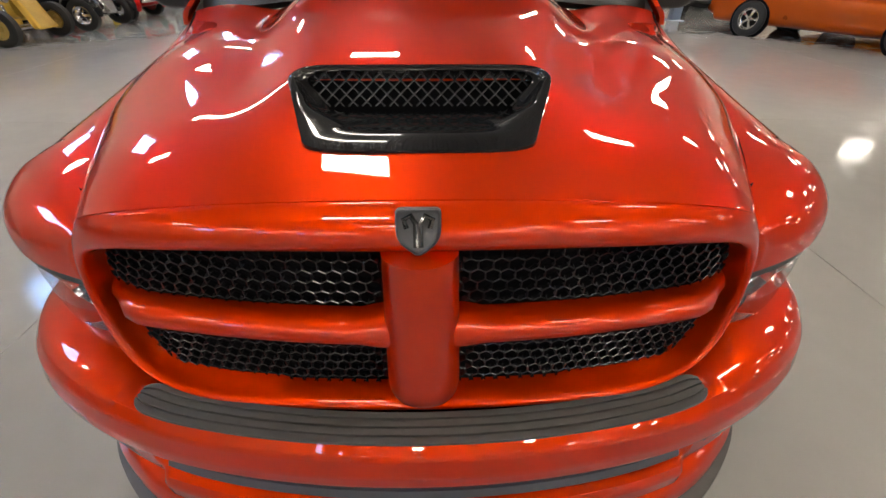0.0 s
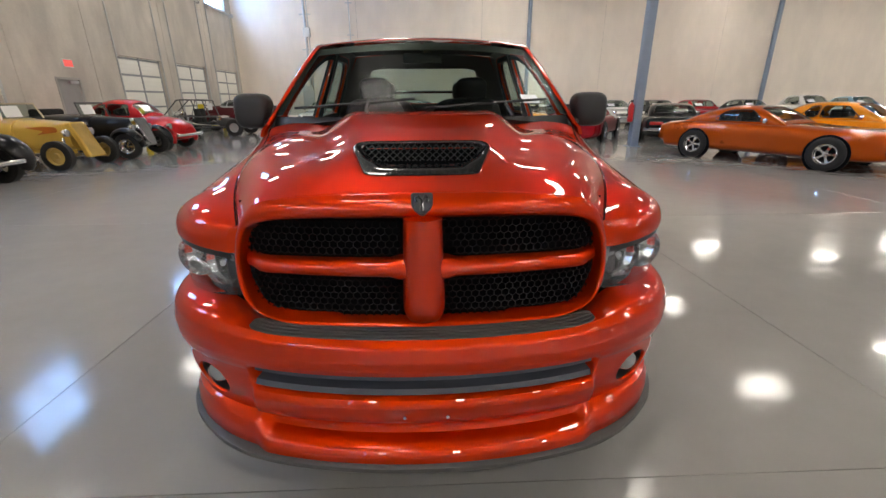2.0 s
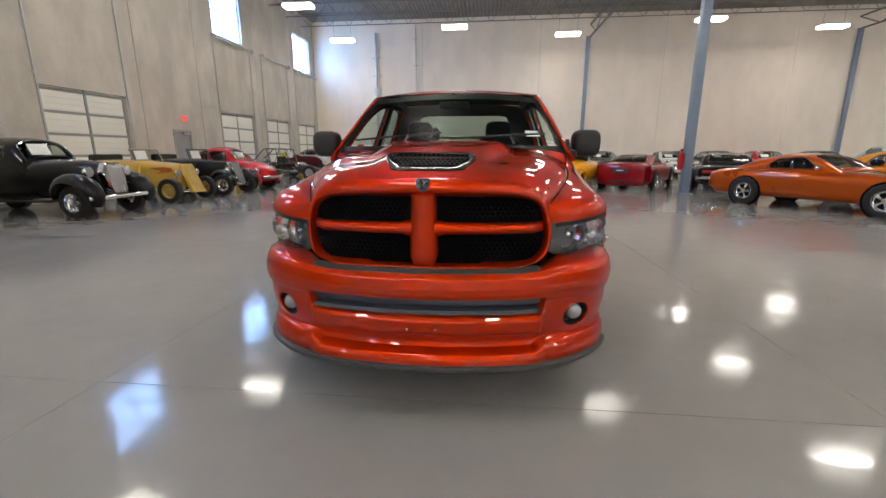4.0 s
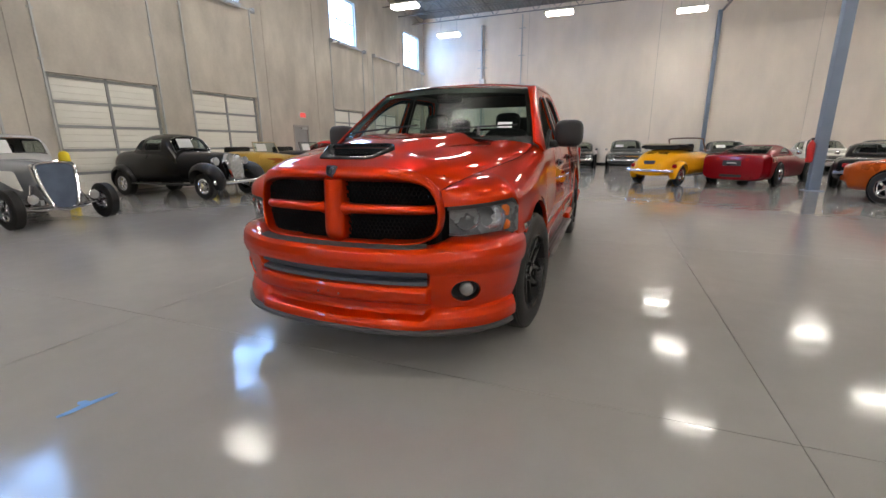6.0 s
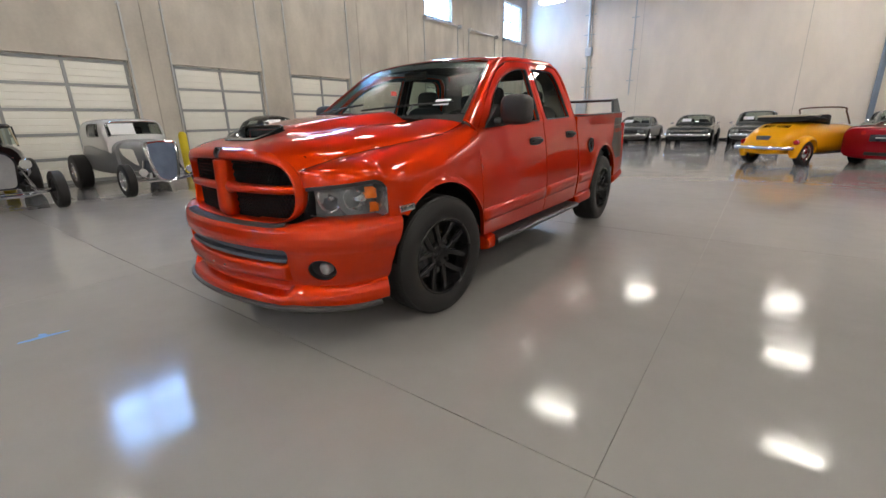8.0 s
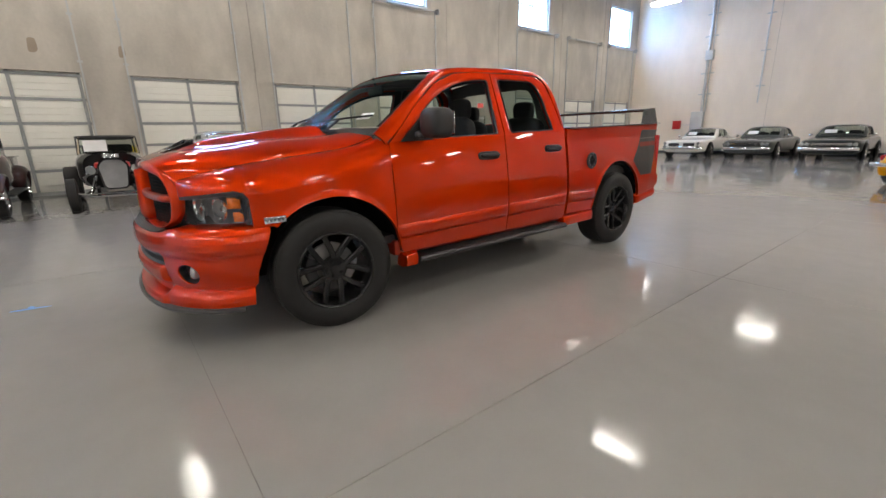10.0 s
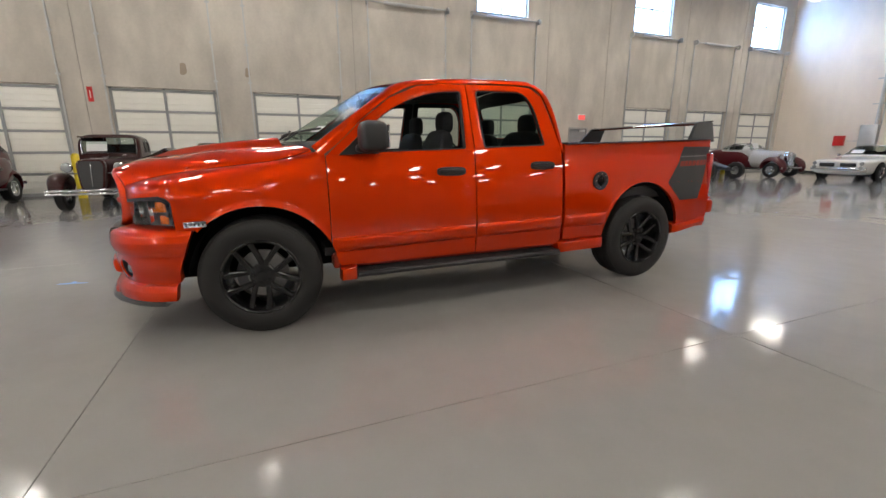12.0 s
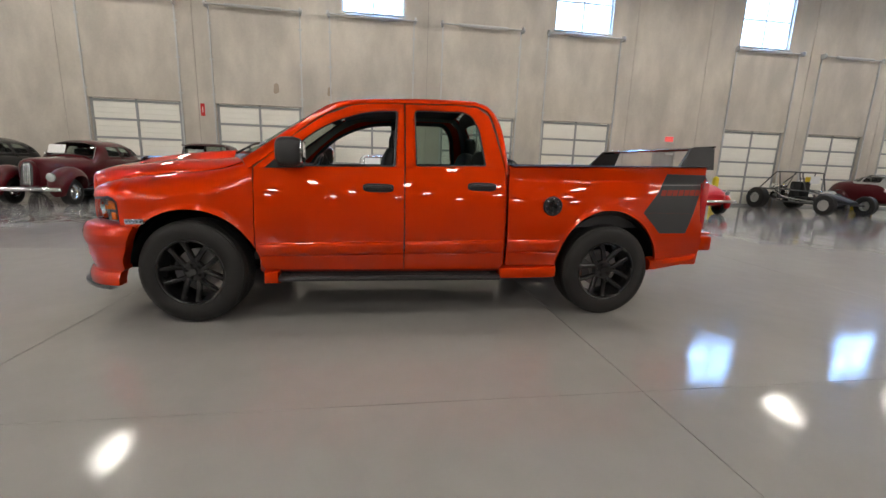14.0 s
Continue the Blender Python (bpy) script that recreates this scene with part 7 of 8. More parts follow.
    for sx in (-0.35, 0.35):
        part("bumper_bracket", Shape().box(sx - 0.02, sx + 0.02, y0 - 0.12, y0 + 0.3, 0.40, 0.44), STEEL_DARK, c, "", 0)
    bar(c, tail + 0.06, 0.44, 0.72, 0.04, 0.03, 0.06) if not pickup else None
    add_wheels(c, ((fa, fw, fw * 0.58, 0.19), (ra, fw + 0.01, fw * 0.58, 0.22)), (0.66, 0.68), "five")
    card(c, -0.24, a + 0.05, 1.37, 0.40, 0.24, 24)
    return c


def hot_rod(name, label, cat, paint, shell, top="coupe", open_engine=False, kind="five", narrow=1.0, fenders=False, flames=False, wb=2.6):
    """A fenderless rod: bare front axle, big rear tyres, tall grille shell."""
    c = thing(name, label, cat, "old cars along the wall")
    fa, ra = -wb / 2, wb / 2
    w = narrow
    if not open_engine:
        part("hood", loft([(fa + 0.02, 0.22 * w, 0.42, 0.99, 0.5), (fa + 0.25, 0.28 * w, 0.40, 1.02, 0.5), (fa + 0.7, 0.36 * w, 0.38, 1.06, 0.5), (fa + 1.05, 0.46 * w, 0.36, 1.08, 0.5)], 28, 3.2), paint, c)
    else:
        en = Shape().box(-0.20, 0.20, fa + 0.25, fa + 0.95, 0.50, 0.84, 0.03)
        eo = part("engine", en, STEEL_DARK, c, "bare engine block")
        part("intake", Shape().box(-0.13, 0.13, fa + 0.40, fa + 0.85, 0.84, 0.98, 0.02).turn([(0.0, 1.08), (0.14, 1.07), (0.15, 1.0), (0.05, 0.98)], (0, fa + 0.6, 0), 'z', 20), CHROME, eo, "chrome air cleaner")
        part("valve_cover", Shape().box(-0.30, -0.16, fa + 0.30, fa + 0.90, 0.80, 0.90, 0.03).box(0.16, 0.30, fa + 0.30, fa + 0.90, 0.80, 0.90, 0.03), RED_BOX, eo, "red valve covers")
        for sx in (1, -1):
            ex_ = Shape().tube(spline([(0.28, fa + 0.45, 0.72), (0.46, fa + 0.55, 0.66), (0.50, fa + 0.9, 0.55), (0.52, fa + 1.8, 0.40)], 16), 0.035, 8)
            part("header_pipe", ex_ if sx > 0 else ex_.mirrored(), CHROME, eo, "pale exhaust header")
    body = [(fa + 1.0, 0.46 * w + 0.04, 0.34, 1.08, 0.5), (fa + 1.4, 0.62, 0.32, 1.12, 0.5), (ra - 0.2, 0.66, 0.32, 1.12, 0.5), (ra + 0.25, 0.58, 0.36, 1.02, 0.5), (ra + 0.55, 0.40, 0.46, 0.76, 0.5)]
    part("body", loft(body, 32, 3.4), paint, c)
    a, b = fa + 1.08, fa + 1.32
    if top == "coupe":
        cb = Cabin([(a + 0.02, 0.58, 0.8, 1.12, 0.3), (a + 0.10, 0.60, 0.8, 1.32, 0.3), (a + 0.18, 0.61, 0.8, 1.47, 0.3), (a + 0.40, 0.62, 0.8, 1.53, 0.3), (ra - 0.1, 0.62, 0.8, 1.53, 0.3), (ra + 0.10, 0.60, 0.8, 1.42, 0.3), (ra + 0.26, 0.55, 0.8, 1.10, 0.3)], 5.0)
        glaze(c, cb, (a + 0.05, a + 0.165, 0.52, 0.50), (ra + 0.18, ra + 0.06, 0.30, 0.28), ([(a + 0.30, 1.16), (a + 0.33, 1.42), (a + 0.98, 1.43), (a + 1.02, 1.16)],))
        part("cabin", cb.shell(), shell, c, "chopped painted cabin", 50)
        card(c, -0.24, a + 0.06, 1.31, 0.46, 0.25, 24)
        for sx in (1, -1):
            lp = rounded([(fa + 0.28, 0.56), (fa + 0.40, 0.90), (fa + 0.92, 0.92), (fa + 0.84, 0.78), (fa + 0.50, 0.62)], 0.05, 3)
            part("hood_side", Shape().cap([(sx * (0.300 + (p[0] - fa) * 0.155), p[0], p[1]) for p in lp]), WHITE, c, "pale hood side panel", 0)
    else:
        fr = Shape().tube([(-0.52, a, 1.08), (-0.48, a + 0.12, 1.40), (0.48, a + 0.12, 1.40), (0.52, a, 1.08)], 0.02, 6)
        part("windscreen_frame", fr, STEEL_DARK if top == "roadster" else TAN_TOP, c, "upright windscreen frame")
        part("windscreen", Shape().add([(-0.51, a, 1.09), (0.51, a, 1.09), (0.47, a + 0.12, 1.39), (-0.47, a + 0.12, 1.39)], [(0, 1, 2, 3)]), GLASS_TINT, c, "", 0)
        card(c, -0.22, a + 0.02, 1.24, 0.40, 0.24, 15)
        part("seat", Shape().box(-0.48, 0.48, ra - 0.35, ra - 0.15, 1.0, 1.26, 0.06), BLACK_TOP, c, "dark bench seat")
        if top == "tub":
            part("roof", loft([(a + 0.05, 0.50, 1.36, 1.42, 0.5), (a + 0.6, 0.56, 1.40, 1.46, 0.5), (ra + 0.1, 0.54, 1.36, 1.43, 0.5)], 20, 3.0), BLACK_TOP, c, "black fabric top")
            for sx in (1, -1):
                for yy in (a + 0.1, ra + 0.05):
                    part("top_bow", Shape().tube([(sx * 0.54, yy, 1.05), (sx * 0.52, yy, 1.40)], 0.014, 6), BLACK_PLASTIC, c)
    lean, low = 0.22, 0.40
    if top == "coupe":
        loopA = rounded([(-0.17, 0.24), (0.17, 0.24), (0.27, 0.60), (0.31, 1.02), (0.0, 1.06), (-0.31, 1.02), (-0.27, 0.60)], [0.15, 0.15, 0.2, 0.07, 0.1, 0.07, 0.2], 5)
        lean, core = 0.16, BLUE_CORE
    elif flames:
        loopA = rounded([(-0.26, 0.24), (0.26, 0.24), (0.22, 0.60), (0.24, 1.00), (-0.24, 1.00), (-0.22, 0.60)], [0.05, 0.05, 0.2, 0.08, 0.08, 0.2], 4)
        lean, core = 0.42, YELLOW_CORE
    elif fenders:
        loopA = rounded([(-0.14, 0.30), (0.14, 0.30), (0.25, 0.70), (0.25, 1.02), (-0.25, 1.02), (-0.25, 0.70)], [0.06, 0.06, 0.2, 0.06, 0.06, 0.2], 4)
        lean, core = 0.36, GREY_CORE
    else:
        loopA = rounded([(-0.20, 0.40), (0.20, 0.40), (0.27, 0.86), (0.16, 0.99), (-0.16, 0.99), (-0.27, 0.86)], 0.09, 4)
        core = GREY_CORE
    gy_ = fa - 0.02 - 0.62 * lean
    gsh = CHROME if not open_engine else P_BLACK
    if flames:
        gsh = paint
    gs = Shape().grid([[(p[0], gy_ + 0.10 + (p[1] - 0.4) * lean, p[1]) for p in loopA], [(p[0], gy_ + (p[1] - 0.4) * lean, p[1]) for p in loopA], [(p[0] * 0.86, gy_ - 0.022 + (p[1] - 0.4) * lean, 0.70 + (p[1] - 0.70) * 0.92) for p in loopA]], True)
    go = part("grille_shell", gs, gsh, c, "upright grille shell")
    part("grille_core", Shape().cap([(p[0] * 0.88, gy_ - 0.006 + (p[1] - 0.4) * lean, 0.70 + (p[1] - 0.70) * 0.93) for p in loopA]), core, go, "woven grille mesh", 0)
    if top == "coupe":
        ring = [(p[0] * 0.97, gy_ - 0.012 + (p[1] - 0.4) * lean, 0.70 + (p[1] - 0.70) * 0.98) for p in [*loopA, loopA[0]]]
        part("grille_trim", Shape().tube(ring, 0.026, 8, False), CHROME, go, "thick chrome grille surround")
    for k in range(1, 12):
        z = 0.34 + 0.055 * k
        part("grille_rib", Shape().box(-0.16, 0.16, gy_ - 0.012 + (z - 0.4) * lean, gy_ - 0.008 + (z - 0.4) * lean, z, z + 0.006), core, go, "", 0)
    tx = 0.70 if not fenders else 0.64
    part("front_axle", Shape().tube([(-tx, fa, 0.34), (-0.3, fa - 0.02, 0.27), (0.3, fa - 0.02, 0.27), (tx, fa, 0.34)], 0.032, 8).tube([(-0.5, fa - 0.1, 0.33), (0.5, fa - 0.1, 0.33)], 0.014, 6), CHROME, c, "chrome front axle")
    for sx in (1, -1):
        part("radius_rod", Shape().tube([(sx * 0.5, fa, 0.33), (sx * 0.34, fa + 0.9, 0.36)], 0.016, 6), CHROME, c)
        lamp_round(c, *((sx * 0.45, fa - 0.16, 0.46) if top == "coupe" else (sx * 0.36, fa - 0.05, 0.78)), 0.085)
        part("shock", Shape().tube([(sx * 0.42, fa, 0.32), (sx * 0.30, fa + 0.12, 0.66)], 0.03, 8), CHROME, c)
        part("frame_rail", Shape().box(sx * 0.30 - 0.03, sx * 0.30 + 0.03, fa - 0.1, ra + 0.4, 0.34, 0.43, 0.01), paint, c)
        if fenders:
            g = fender(0.66, fa, 0.33, 0.37, 0.15, -5, 175)
            part("front_fender", g if sx > 0 else g.mirrored(), paint, c, "", 60)
            g = fender(0.70, ra, 0.36, 0.40, 0.16, 0, 190)
            part("rear_fender", g if sx > 0 else g.mirrored(), paint, c, "", 60)
    if flames:
        fl = mat("orange_flame_paint", (0.45, 0.12, 0.01), 0.3, coat=1.0)
        for sx in (1, -1):
            lp = rounded([(fa + 0.18, 0.80), (fa + 0.62, 0.74), (fa + 0.45, 0.82), (fa + 0.80, 0.90), (fa + 0.42, 0.92), (fa + 0.2, 0.90)], 0.05, 3)
            part("flame", Shape().cap([(sx * (0.262 + (p[0] - fa) * 0.125) * w + sx * 0.02, p[0], p[1]) for p in lp]), fl, c, "orange painted flame", 0)
    rr = 0.385 if not fenders else 0.36
    add_wheels(c, ((fa, 0.32, 0.19, 0.17), (ra, rr, 0.20, 0.30 if not fenders else 0.22)), (tx, 0.78 if not fenders else 0.70), kind)
    return c


def beetle(name, label, paint, open_top=False):
    """A small round-backed car."""
    c = thing(name, label, "car")
    part("body", loft([(-1.75, 0.30, 0.35, 0.66, 0.5), (-1.60, 0.46, 0.30, 0.80, 0.5), (-1.2, 0.58, 0.26, 0.96, 0.5), (-0.75, 0.66, 0.24, 1.02, 0.5), (0.0, 0.72, 0.24, 1.04, 0.5), (0.7, 0.73, 0.24, 1.09, 0.5), (1.20, 0.66, 0.26, 1.06, 0.5), (1.66, 0.54, 0.28, 0.86, 0.5), (1.84, 0.48, 0.30, 0.66, 0.5), (1.88, 0.44, 0.33, 0.56, 0.5)], 32, 3.2), paint, c)
    for sx in (1, -1):
        g = fender(0.62, -1.2, 0.30, 0.34, 0.17, -12, 170)
        part("front_fender", g if sx > 0 else g.mirrored(), paint, c, "round front mudguard", 60)
        g = fender(0.63, 1.2, 0.31, 0.35, 0.17, 0, 195)
        part("rear_fender", g if sx > 0 else g.mirrored(), paint, c, "round rear mudguard", 60)
        lamp_round(c, sx * 0.60, -1.50, 0.72, 0.09)
        part("tail_lamp", Shape().turn([(0.0, 0.05), (0.06, 0.03), (0.07, -0.02)], (sx * 0.66, 1.58, 0.60), 'y', 14), LAMP_RED, c, "red tail lamp")
        part("running_board", Shape().box(sx * 0.72 - 0.08, sx * 0.72 + 0.08, -0.8, 0.8, 0.28, 0.31, 0.01), BLACK_PLASTIC, c)
    bar(c, -1.84, 0.46, 0.74, 0.045, 0.04, 0.12)
    bar(c, 1.90, 0.46, 0.74, 0.045, 0.04, 0.12)
    part("rear_panel", Shape().box(-0.16, 0.16, 1.76, 1.86, 0.66, 0.76, 0.01), STEEL_DARK, c, "dark plate bar")
    add_wheels(c, ((-1.2, 0.31, 0.20, 0.16), (1.2, 0.31, 0.20, 0.16)), (0.64, 0.65), "disc")
    if not open_top:
        cb = Cabin([(-0.78, 0.60, 0.8, 1.03, 0.3), (-0.60, 0.61, 0.8, 1.26, 0.3), (-0.40, 0.62, 0.8, 1.42, 0.3), (-0.05, 0.63, 0.8, 1.50, 0.3), (0.40, 0.62, 0.8, 1.47, 0.3), (0.80, 0.58, 0.8, 1.32, 0.3), (1.15, 0.52, 0.75, 1.10, 0.3), (1.45, 0.44, 0.7, 0.86, 0.3)], 2.6)
        glaze(c, cb, (-0.72, -0.44, 0.50, 0.46), (0.92, 0.66, 0.30, 0.28), ([(-0.42, 1.04), (-0.34, 1.34), (0.22, 1.37), (0.22, 1.04)], [(0.29, 1.05), (0.29, 1.36), (0.50, 1.33), (0.70, 1.08)]))
        part("cabin", cb.shell(), paint, c, "rounded painted cabin", 50)
        card(c, -0.2, -0.64, 1.24, 0.36, 0.22, 40)
    else:
        part("windscreen_frame", Shape().tube(spline([(-0.60, -0.62, 1.0), (-0.55, -0.46, 1.30), (-0.46, -0.40, 1.43), (0.46, -0.40, 1.43), (0.55, -0.46, 1.30), (0.60, -0.62, 1.0)], 30), 0.022, 8), mat("brown_frame", (0.12, 0.06, 0.03), 0.4) if "brown_frame" not in bpy.data.materials else bpy.data.materials["brown_frame"], c)
        part("windscreen", Shape().add([(-0.58, -0.61, 1.02), (0.58, -0.61, 1.02), (0.46, -0.41, 1.41), (-0.46, -0.41, 1.41)], [(0, 1, 2, 3)]), GLASS, c, "", 0)
        ft = part("folded_top", loft([(0.40, 0.64, 1.05, 1.16, 0.5), (0.66, 0.72, 1.06, 1.22, 0.5), (1.0, 0.72, 1.08, 1.25, 0.5), (1.28, 0.60, 1.10, 1.24, 0.5)], 24, 3.0), BLACK_TOP, c, "folded black soft top")
        part("top_lining", loft([(0.66, 0.60, 1.215, 1.255, 0.5), (1.0, 0.68, 1.24, 1.275, 0.5), (1.32, 0.58, 1.22, 1.265, 0.5)], 20, 3.0), TAN_TOP, ft, "cream folded lining")
        for k in range(9):
            part("lid_louvre", Shape().box(-0.022, 0.022, -0.07, 0.07, -0.012, 0.012, 0.004).moved(pose(-0.30 + 0.065 * k + (0.05 if k > 4 else -0.01), 1.40, 0.978, -24)), DARK, c, "dark louvre slot")
        for sx in (-0.3, 0.3):
            part("seat", Shape().box(sx - 0.22, sx + 0.22, 0.05, 0.22, 0.9, 1.26, 0.06), BLACK_TOP, c, "dark seat")
    return c


def buggy(name, label):
    """A bare tube-frame sand rail."""
    c = thing(name, label, "buggy")
    fa, ra = -1.35, 1.35
    T = STEEL_DARK
    for sx in (1, -1):
        s = Shape().tube(spline([(sx * 0.20, fa - 0.25, 0.42), (sx * 0.42, -0.4, 0.34), (sx * 0.50, 0.5, 0.34), (sx * 0.35, ra + 0.45, 0.55)], 20), 0.025, 8)
        s.tube([(sx * 0.20, fa - 0.2, 0.48), (sx * 0.42, -0.45, 0.78), (sx * 0.50, 0.6, 0.80), (sx * 0.40, ra + 0.4, 0.80)], 0.022, 8)
        part("frame_tube", s, T, c, "dark steel frame tube")
        h = Shape().tube(spline([(sx * 0.42, -0.20, 0.78), (sx * 0.46, -0.02, 1.32), (sx * 0.46, 0.08, 1.46), (sx * 0.46, 1.00, 1.48), (sx * 0.48, 1.15, 1.40)], 16), 0.024, 8)
        h.tube([(sx * 0.48, 1.15, 1.40), (sx * 0.42, ra + 0.45, 0.80)], 0.024, 8)
        h.tube([(sx * 0.46, 0.95, 1.46), (sx * 0.50, 0.7, 0.36)], 0.02, 8)
        h.tube([(sx * 0.46, 0.3, 1.47), (sx * 0.50, 0.55, 0.80)], 0.016, 6)
        part("roll_cage", h, T, c, "dark roll cage tube")
        part("suspension_arm", Shape().tube([(sx * 0.2, fa, 0.36), (sx * 0.78, fa, 0.36)], 0.025, 8).tube([(sx * 0.3, ra, 0.42), (sx * 0.78, ra, 0.42)], 0.03, 8), T, c)
        part("seat", Shape().box(sx * 0.22 - 0.18, sx * 0.22 + 0.18, 0.35, 0.50, 0.45, 1.12, 0.05).box(sx * 0.22 - 0.18, sx * 0.22 + 0.18, 0.0, 0.45, 0.42, 0.55, 0.04), BLACK_TOP, c, "dark bucket seat")
    for y, z in ((0.06, 1.46), (1.02, 1.48), (-0.20, 0.78), (ra + 0.38, 0.78)):
        part("cross_tube", Shape().tube([(-0.45, y, z), (0.45, y, z)], 0.022, 8), T, c)
    part("floor_pan", Shape().box(-0.40, 0.40, -1.0, 0.9, 0.30, 0.33), T, c, "", 0)
    part("nose_panel", loft([(fa - 0.25, 0.18, 0.40, 0.50, 0.5), (fa + 0.4, 0.32, 0.36, 0.68, 0.5), (-0.5, 0.42, 0.34, 0.78, 0.5)], 20, 3), mat("grey_panel", (0.035, 0.035, 0.037), 0.4) if "grey_panel" not in bpy.data.materials else bpy.data.materials["grey_panel"], c)
    part("engine", Shape().box(-0.35, 0.35, 0.95, 1.65, 0.42, 0.80, 0.05).box(-0.18, 0.18, 1.1, 1.5, 0.80, 1.02, 0.04), CHROME, c, "bright bare engine")
    part("info_card", Shape().box(-0.05, 0.38, 0.02, 0.03, 1.06, 1.34), PAPER, c, "white sheet on the cage", 0)
    part("number_panel", Shape().box(0.48, 0.50, 0.45, 0.70, 1.08, 1.30, 0.004), YELLOW_SAFETY, c, "plain yellow panel on the cage")
    for sx in (1, -1):
        part("exhaust_pipe", Shape().tube(spline([(sx * 0.30, 1.2, 0.78), (sx * 0.52, 1.0, 0.70), (sx * 0.56, 0.4, 0.50), (sx * 0.55, -0.6, 0.42)], 16), 0.03, 8), CHROME, c, "pale exhaust pipe")
    part("fuel_tank", Shape().turn([(0.0, -0.40), (0.12, -0.39), (0.13, -0.36), (0.13, 0.36), (0.12, 0.39), (0.0, 0.40)], (0, -0.55, 0.70), 'x', 16), CHROME, c, "bright round tank")
    add_wheels(c, ((fa, 0.35, 0.19, 0.20), (ra, 0.42, 0.20, 0.32)), (0.85, 0.88), "white")
    return c


# along the concrete wall, noses to the hall
place(old_coupe("vintage_coupe", "black thirties coupe with chrome grille and bulging mudguards", "vintage car", P_BLACK, wb=2.95), -9.42, 5.42, 0)
place(hot_rod("hot_rod_sedan", "silver-grey chopped hot rod with bare front wheels", "hot rod", P_SILVER, P_PALE), -8.75, 1.5, 0)
place(hot_rod("open_roadster", "dark fenderless roadster with bare engine and black top", "hot rod", P_BLACK, P_BLACK, top="tub", open_engine=True, kind="dark"), -8.55, -1.0, 0)
place(old_coupe("vintage_pickup", "dark maroon-brown thirties pickup with chrome bumper", "vintage car", P_BROWN, pickup=True, wb=2.75, H=1.66), -8.95, -3.4, 0)
place(old_coupe("vintage_sedan", "maroon forties sedan with chrome bumper and round headlamps", "vintage car", P_MAROON, sedan=True, wb=2.8), -8.8, -6.75, 0)
place(old_coupe("vintage_sedan", "near-black forties sedan parked along the concrete wall", "vintage car", P_BLACK, sedan=True, wb=2.8), -8.95, -9.6, 0)
place(hot_rod("hot_rod_roadster", "mustard yellow hot rod roadster with flames and tan wheels", "hot rod", P_YELLOW_TAN, P_YELLOW_TAN, top="open", kind="wire", flames=True), -9.25, 8.15, 0)
place(hot_rod("hot_rod_roadster", "black fendered hot rod roadster with sloping grey grille", "hot rod", P_BLACK, P_BLACK, top="roadster", fenders=True), -9.1, 10.15, 0)
place(beetle("beetle_car", "bright red rounded small car with chrome bumpers", P_REDCAR), -9.15, 11.92, 0)
place(buggy("sand_buggy", "bare dark tube-frame sand buggy with knobbly tyres"), -9.5, 17.75, 0)
place(old_coupe("neoclassic_coupe", "maroon and silver coupe with long hood and chrome grille", "vintage car", P_MAROON, wb=2.75, H=1.45, upper=P_PALE), -9.35, 21.2, 0)
# along the cream wall, noses to the hall
ROW = "cars along the cream wall"
place(saloon("hardtop_car", "white sixties hardtop with dark split grille", "car", P_WHITE, grp=ROW, grille="split", L=4.9, wb=2.9), -5.75, 23.4, -90)
place(saloon("hardtop_car", "dark grey seventies hardtop with wide chrome nose", "car", P_GREY, grp=ROW, L=4.9, wb=2.9), -3.1, 23.4, -90)
place(saloon("hardtop_car", "dark green-black seventies hardtop with wide grille", "car", P_DKGREEN, grp=ROW, L=4.9, wb=2.9), -0.35, 23.4, -90)
place(saloon("hardtop_car", "dark blue-grey saloon parked before the cream wall", "car", P_GREY, grp=ROW, L=4.7, wb=2.8, H=1.48), 2.2, 23.4, -90)
place(saloon("hardtop_car", "grey hardtop half hidden behind the crimson car", "car", P_GREY, grp=ROW, L=4.9, wb=2.9), 6.9, 22.9, -90)
place(saloon("hardtop_car", "white coupe parked far off before the cream wall", "car", P_WHITE, grp=ROW, L=4.9, wb=2.9), 10.9, 23.2, -90)
place(saloon("hardtop_car", "dark green hardtop parked far off before the cream wall", "car", P_DKGREEN, grp=ROW, L=4.9, wb=2.9), 13.2, 22.6, -90)
place(saloon("hardtop_car", "red hardtop parked far off before the cream wall", "car", P_REDCAR, grp=ROW, L=4.9, wb=2.9), 16.0, 23.2, -90)
place(saloon("hardtop_car", "dark saloon parked far off before the cream wall", "car", P_DKGREEN, grp=ROW, L=4.9, wb=2.9), 19.0, 23.2, -90)
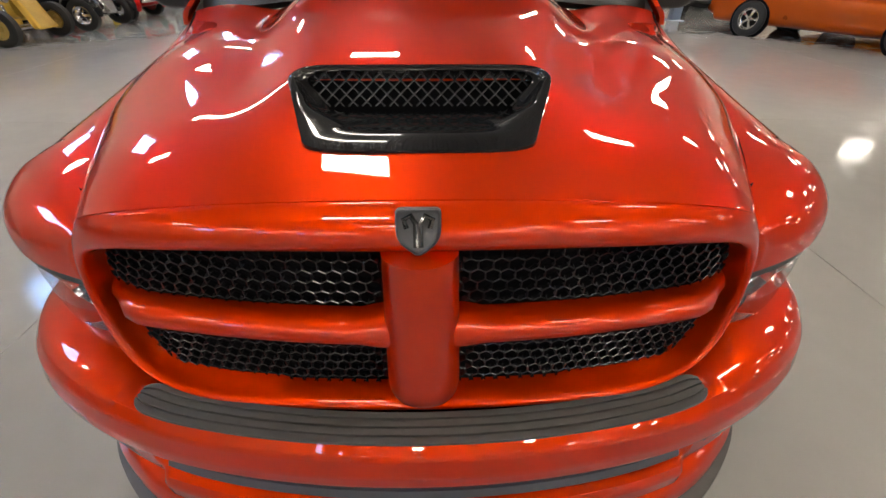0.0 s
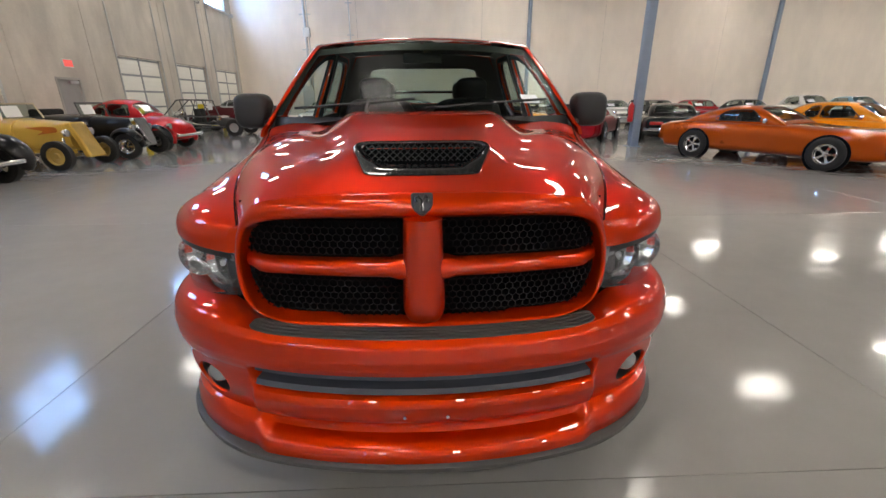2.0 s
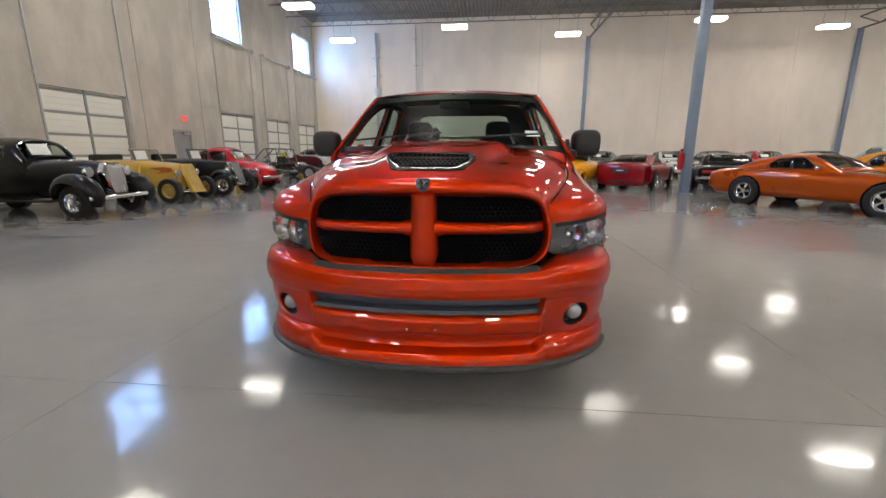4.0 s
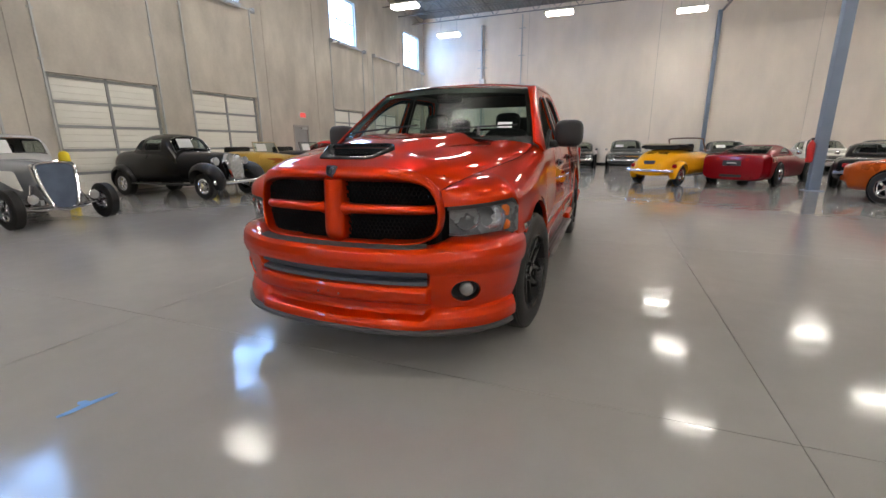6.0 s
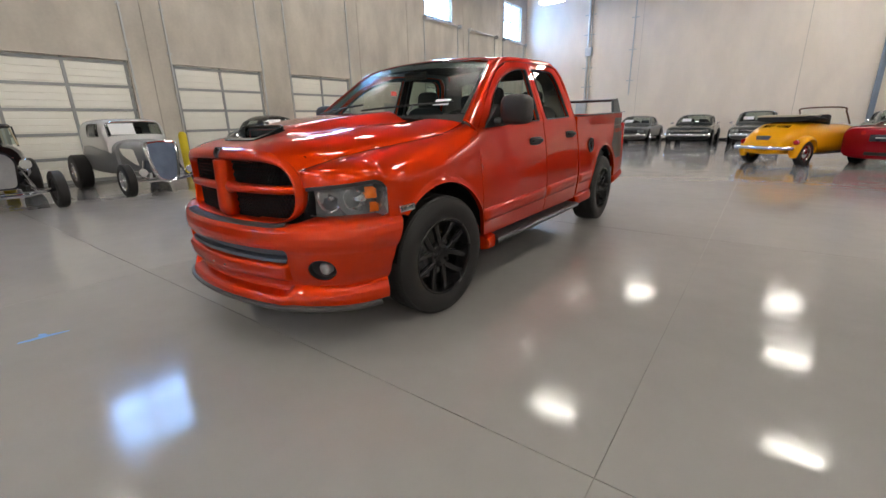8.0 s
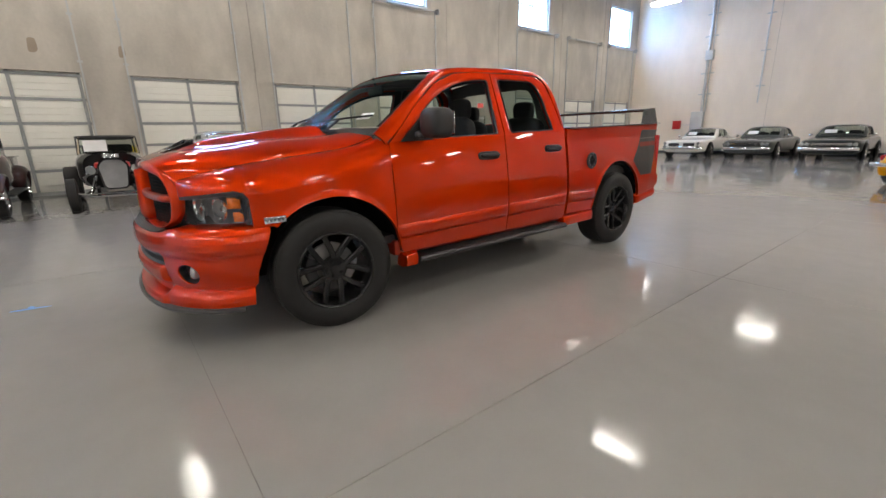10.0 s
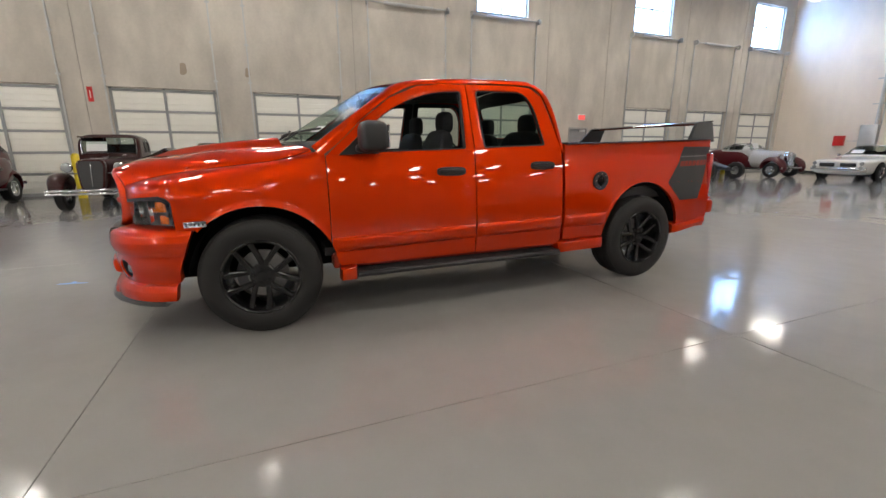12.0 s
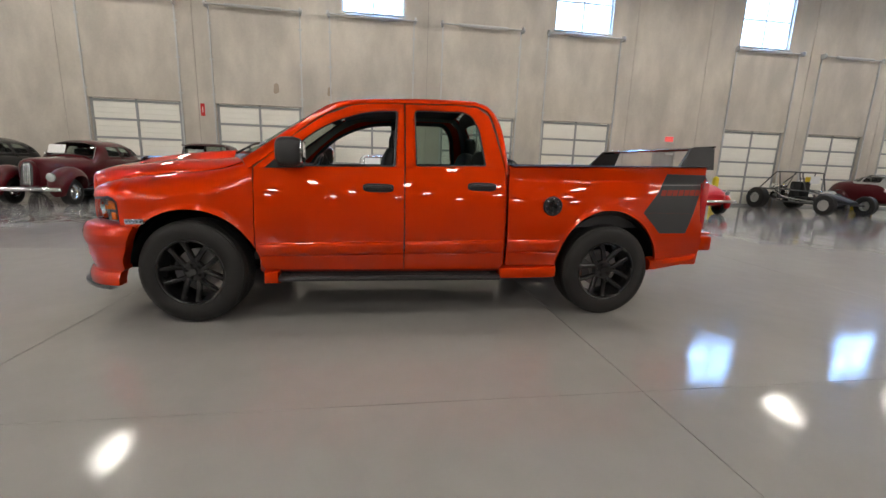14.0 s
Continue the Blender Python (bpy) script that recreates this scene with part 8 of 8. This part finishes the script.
place(saloon("fifties_sedan", "tall white fifties sedan parked before the cream wall", "car", P_WHITE, grp=ROW, L=4.9, wb=2.9, H=1.60, belt=1.05, hood=1.02, deck=1.0, nose=0.95), 22.6, 23.2, -90)
place(saloon("fifties_sedan", "pale blue fifties sedan parked before the cream wall", "car", P_BLUE, grp=ROW, L=4.9, wb=2.9, H=1.52, belt=1.0, hood=0.95, deck=0.95, nose=0.9), 25.6, 23.2, -90)
# the middle row
place(beetle("beetle_convertible", "bright yellow small convertible with folded black top", P_YELLOW, True), 3.55, 13.5, 58)
place(saloon("sports_car", "crimson sports coupe with dark hatch glass", "sports car", P_CRIMSON, L=4.55, W=1.87, H=1.22, belt=0.92, hood=0.80, deck=0.97, cab=(-0.35, 0.15, 0.65, 1.55), wb=2.65, fo=0.9, nose=0.66, grille="none", gc=0.14, coupe=True, chrome=False), 6.15, 14.45, 57)
place(saloon("muscle_car", "black muscle car parked behind the steel column", "car", P_BLACK, L=4.8, W=1.88, H=1.28, belt=0.9, wb=2.75), 9.0, 13.9, 66)
place(saloon("muscle_car", "burnt orange fastback muscle car with chrome wheels", "car", P_ORANGE, L=4.75, W=1.88, H=1.28, belt=0.90, hood=0.84, deck=0.86, cab=(-0.55, 0.1, 0.85, 1.75), wb=2.74, fo=0.95, r=0.34, grille="split", gc=0.20, coupe=True), 8.35, 8.05, -61.5)
place(saloon("muscle_car", "golden orange hardtop beside the burnt orange car", "car", P_AMBER, L=5.0, W=1.92, H=1.34, belt=0.93, hood=0.88, wb=2.9, grille="wide"), 11.3, 8.9, -61.5)

# ---------------------------------------------------------------- small things
for x, y in ((-10.2, 3.12), (-10.4, -4.7), (-10.35, -0.5), (-10.35, 7.0), (-10.3, 14.35), (-10.5, 21.2), (-10.5, 22.05)):
    b = thing("safety_bollard", "yellow painted steel bollard beside the dock doors", "bollard", "yellow bollards")
    part("post", Shape().turn([(0.105, 0.0), (0.105, 1.10), (0.09, 1.16), (0.05, 1.20), (0.0, 1.21)], (x, y, 0), 'z', 18), YELLOW_SAFETY, b)
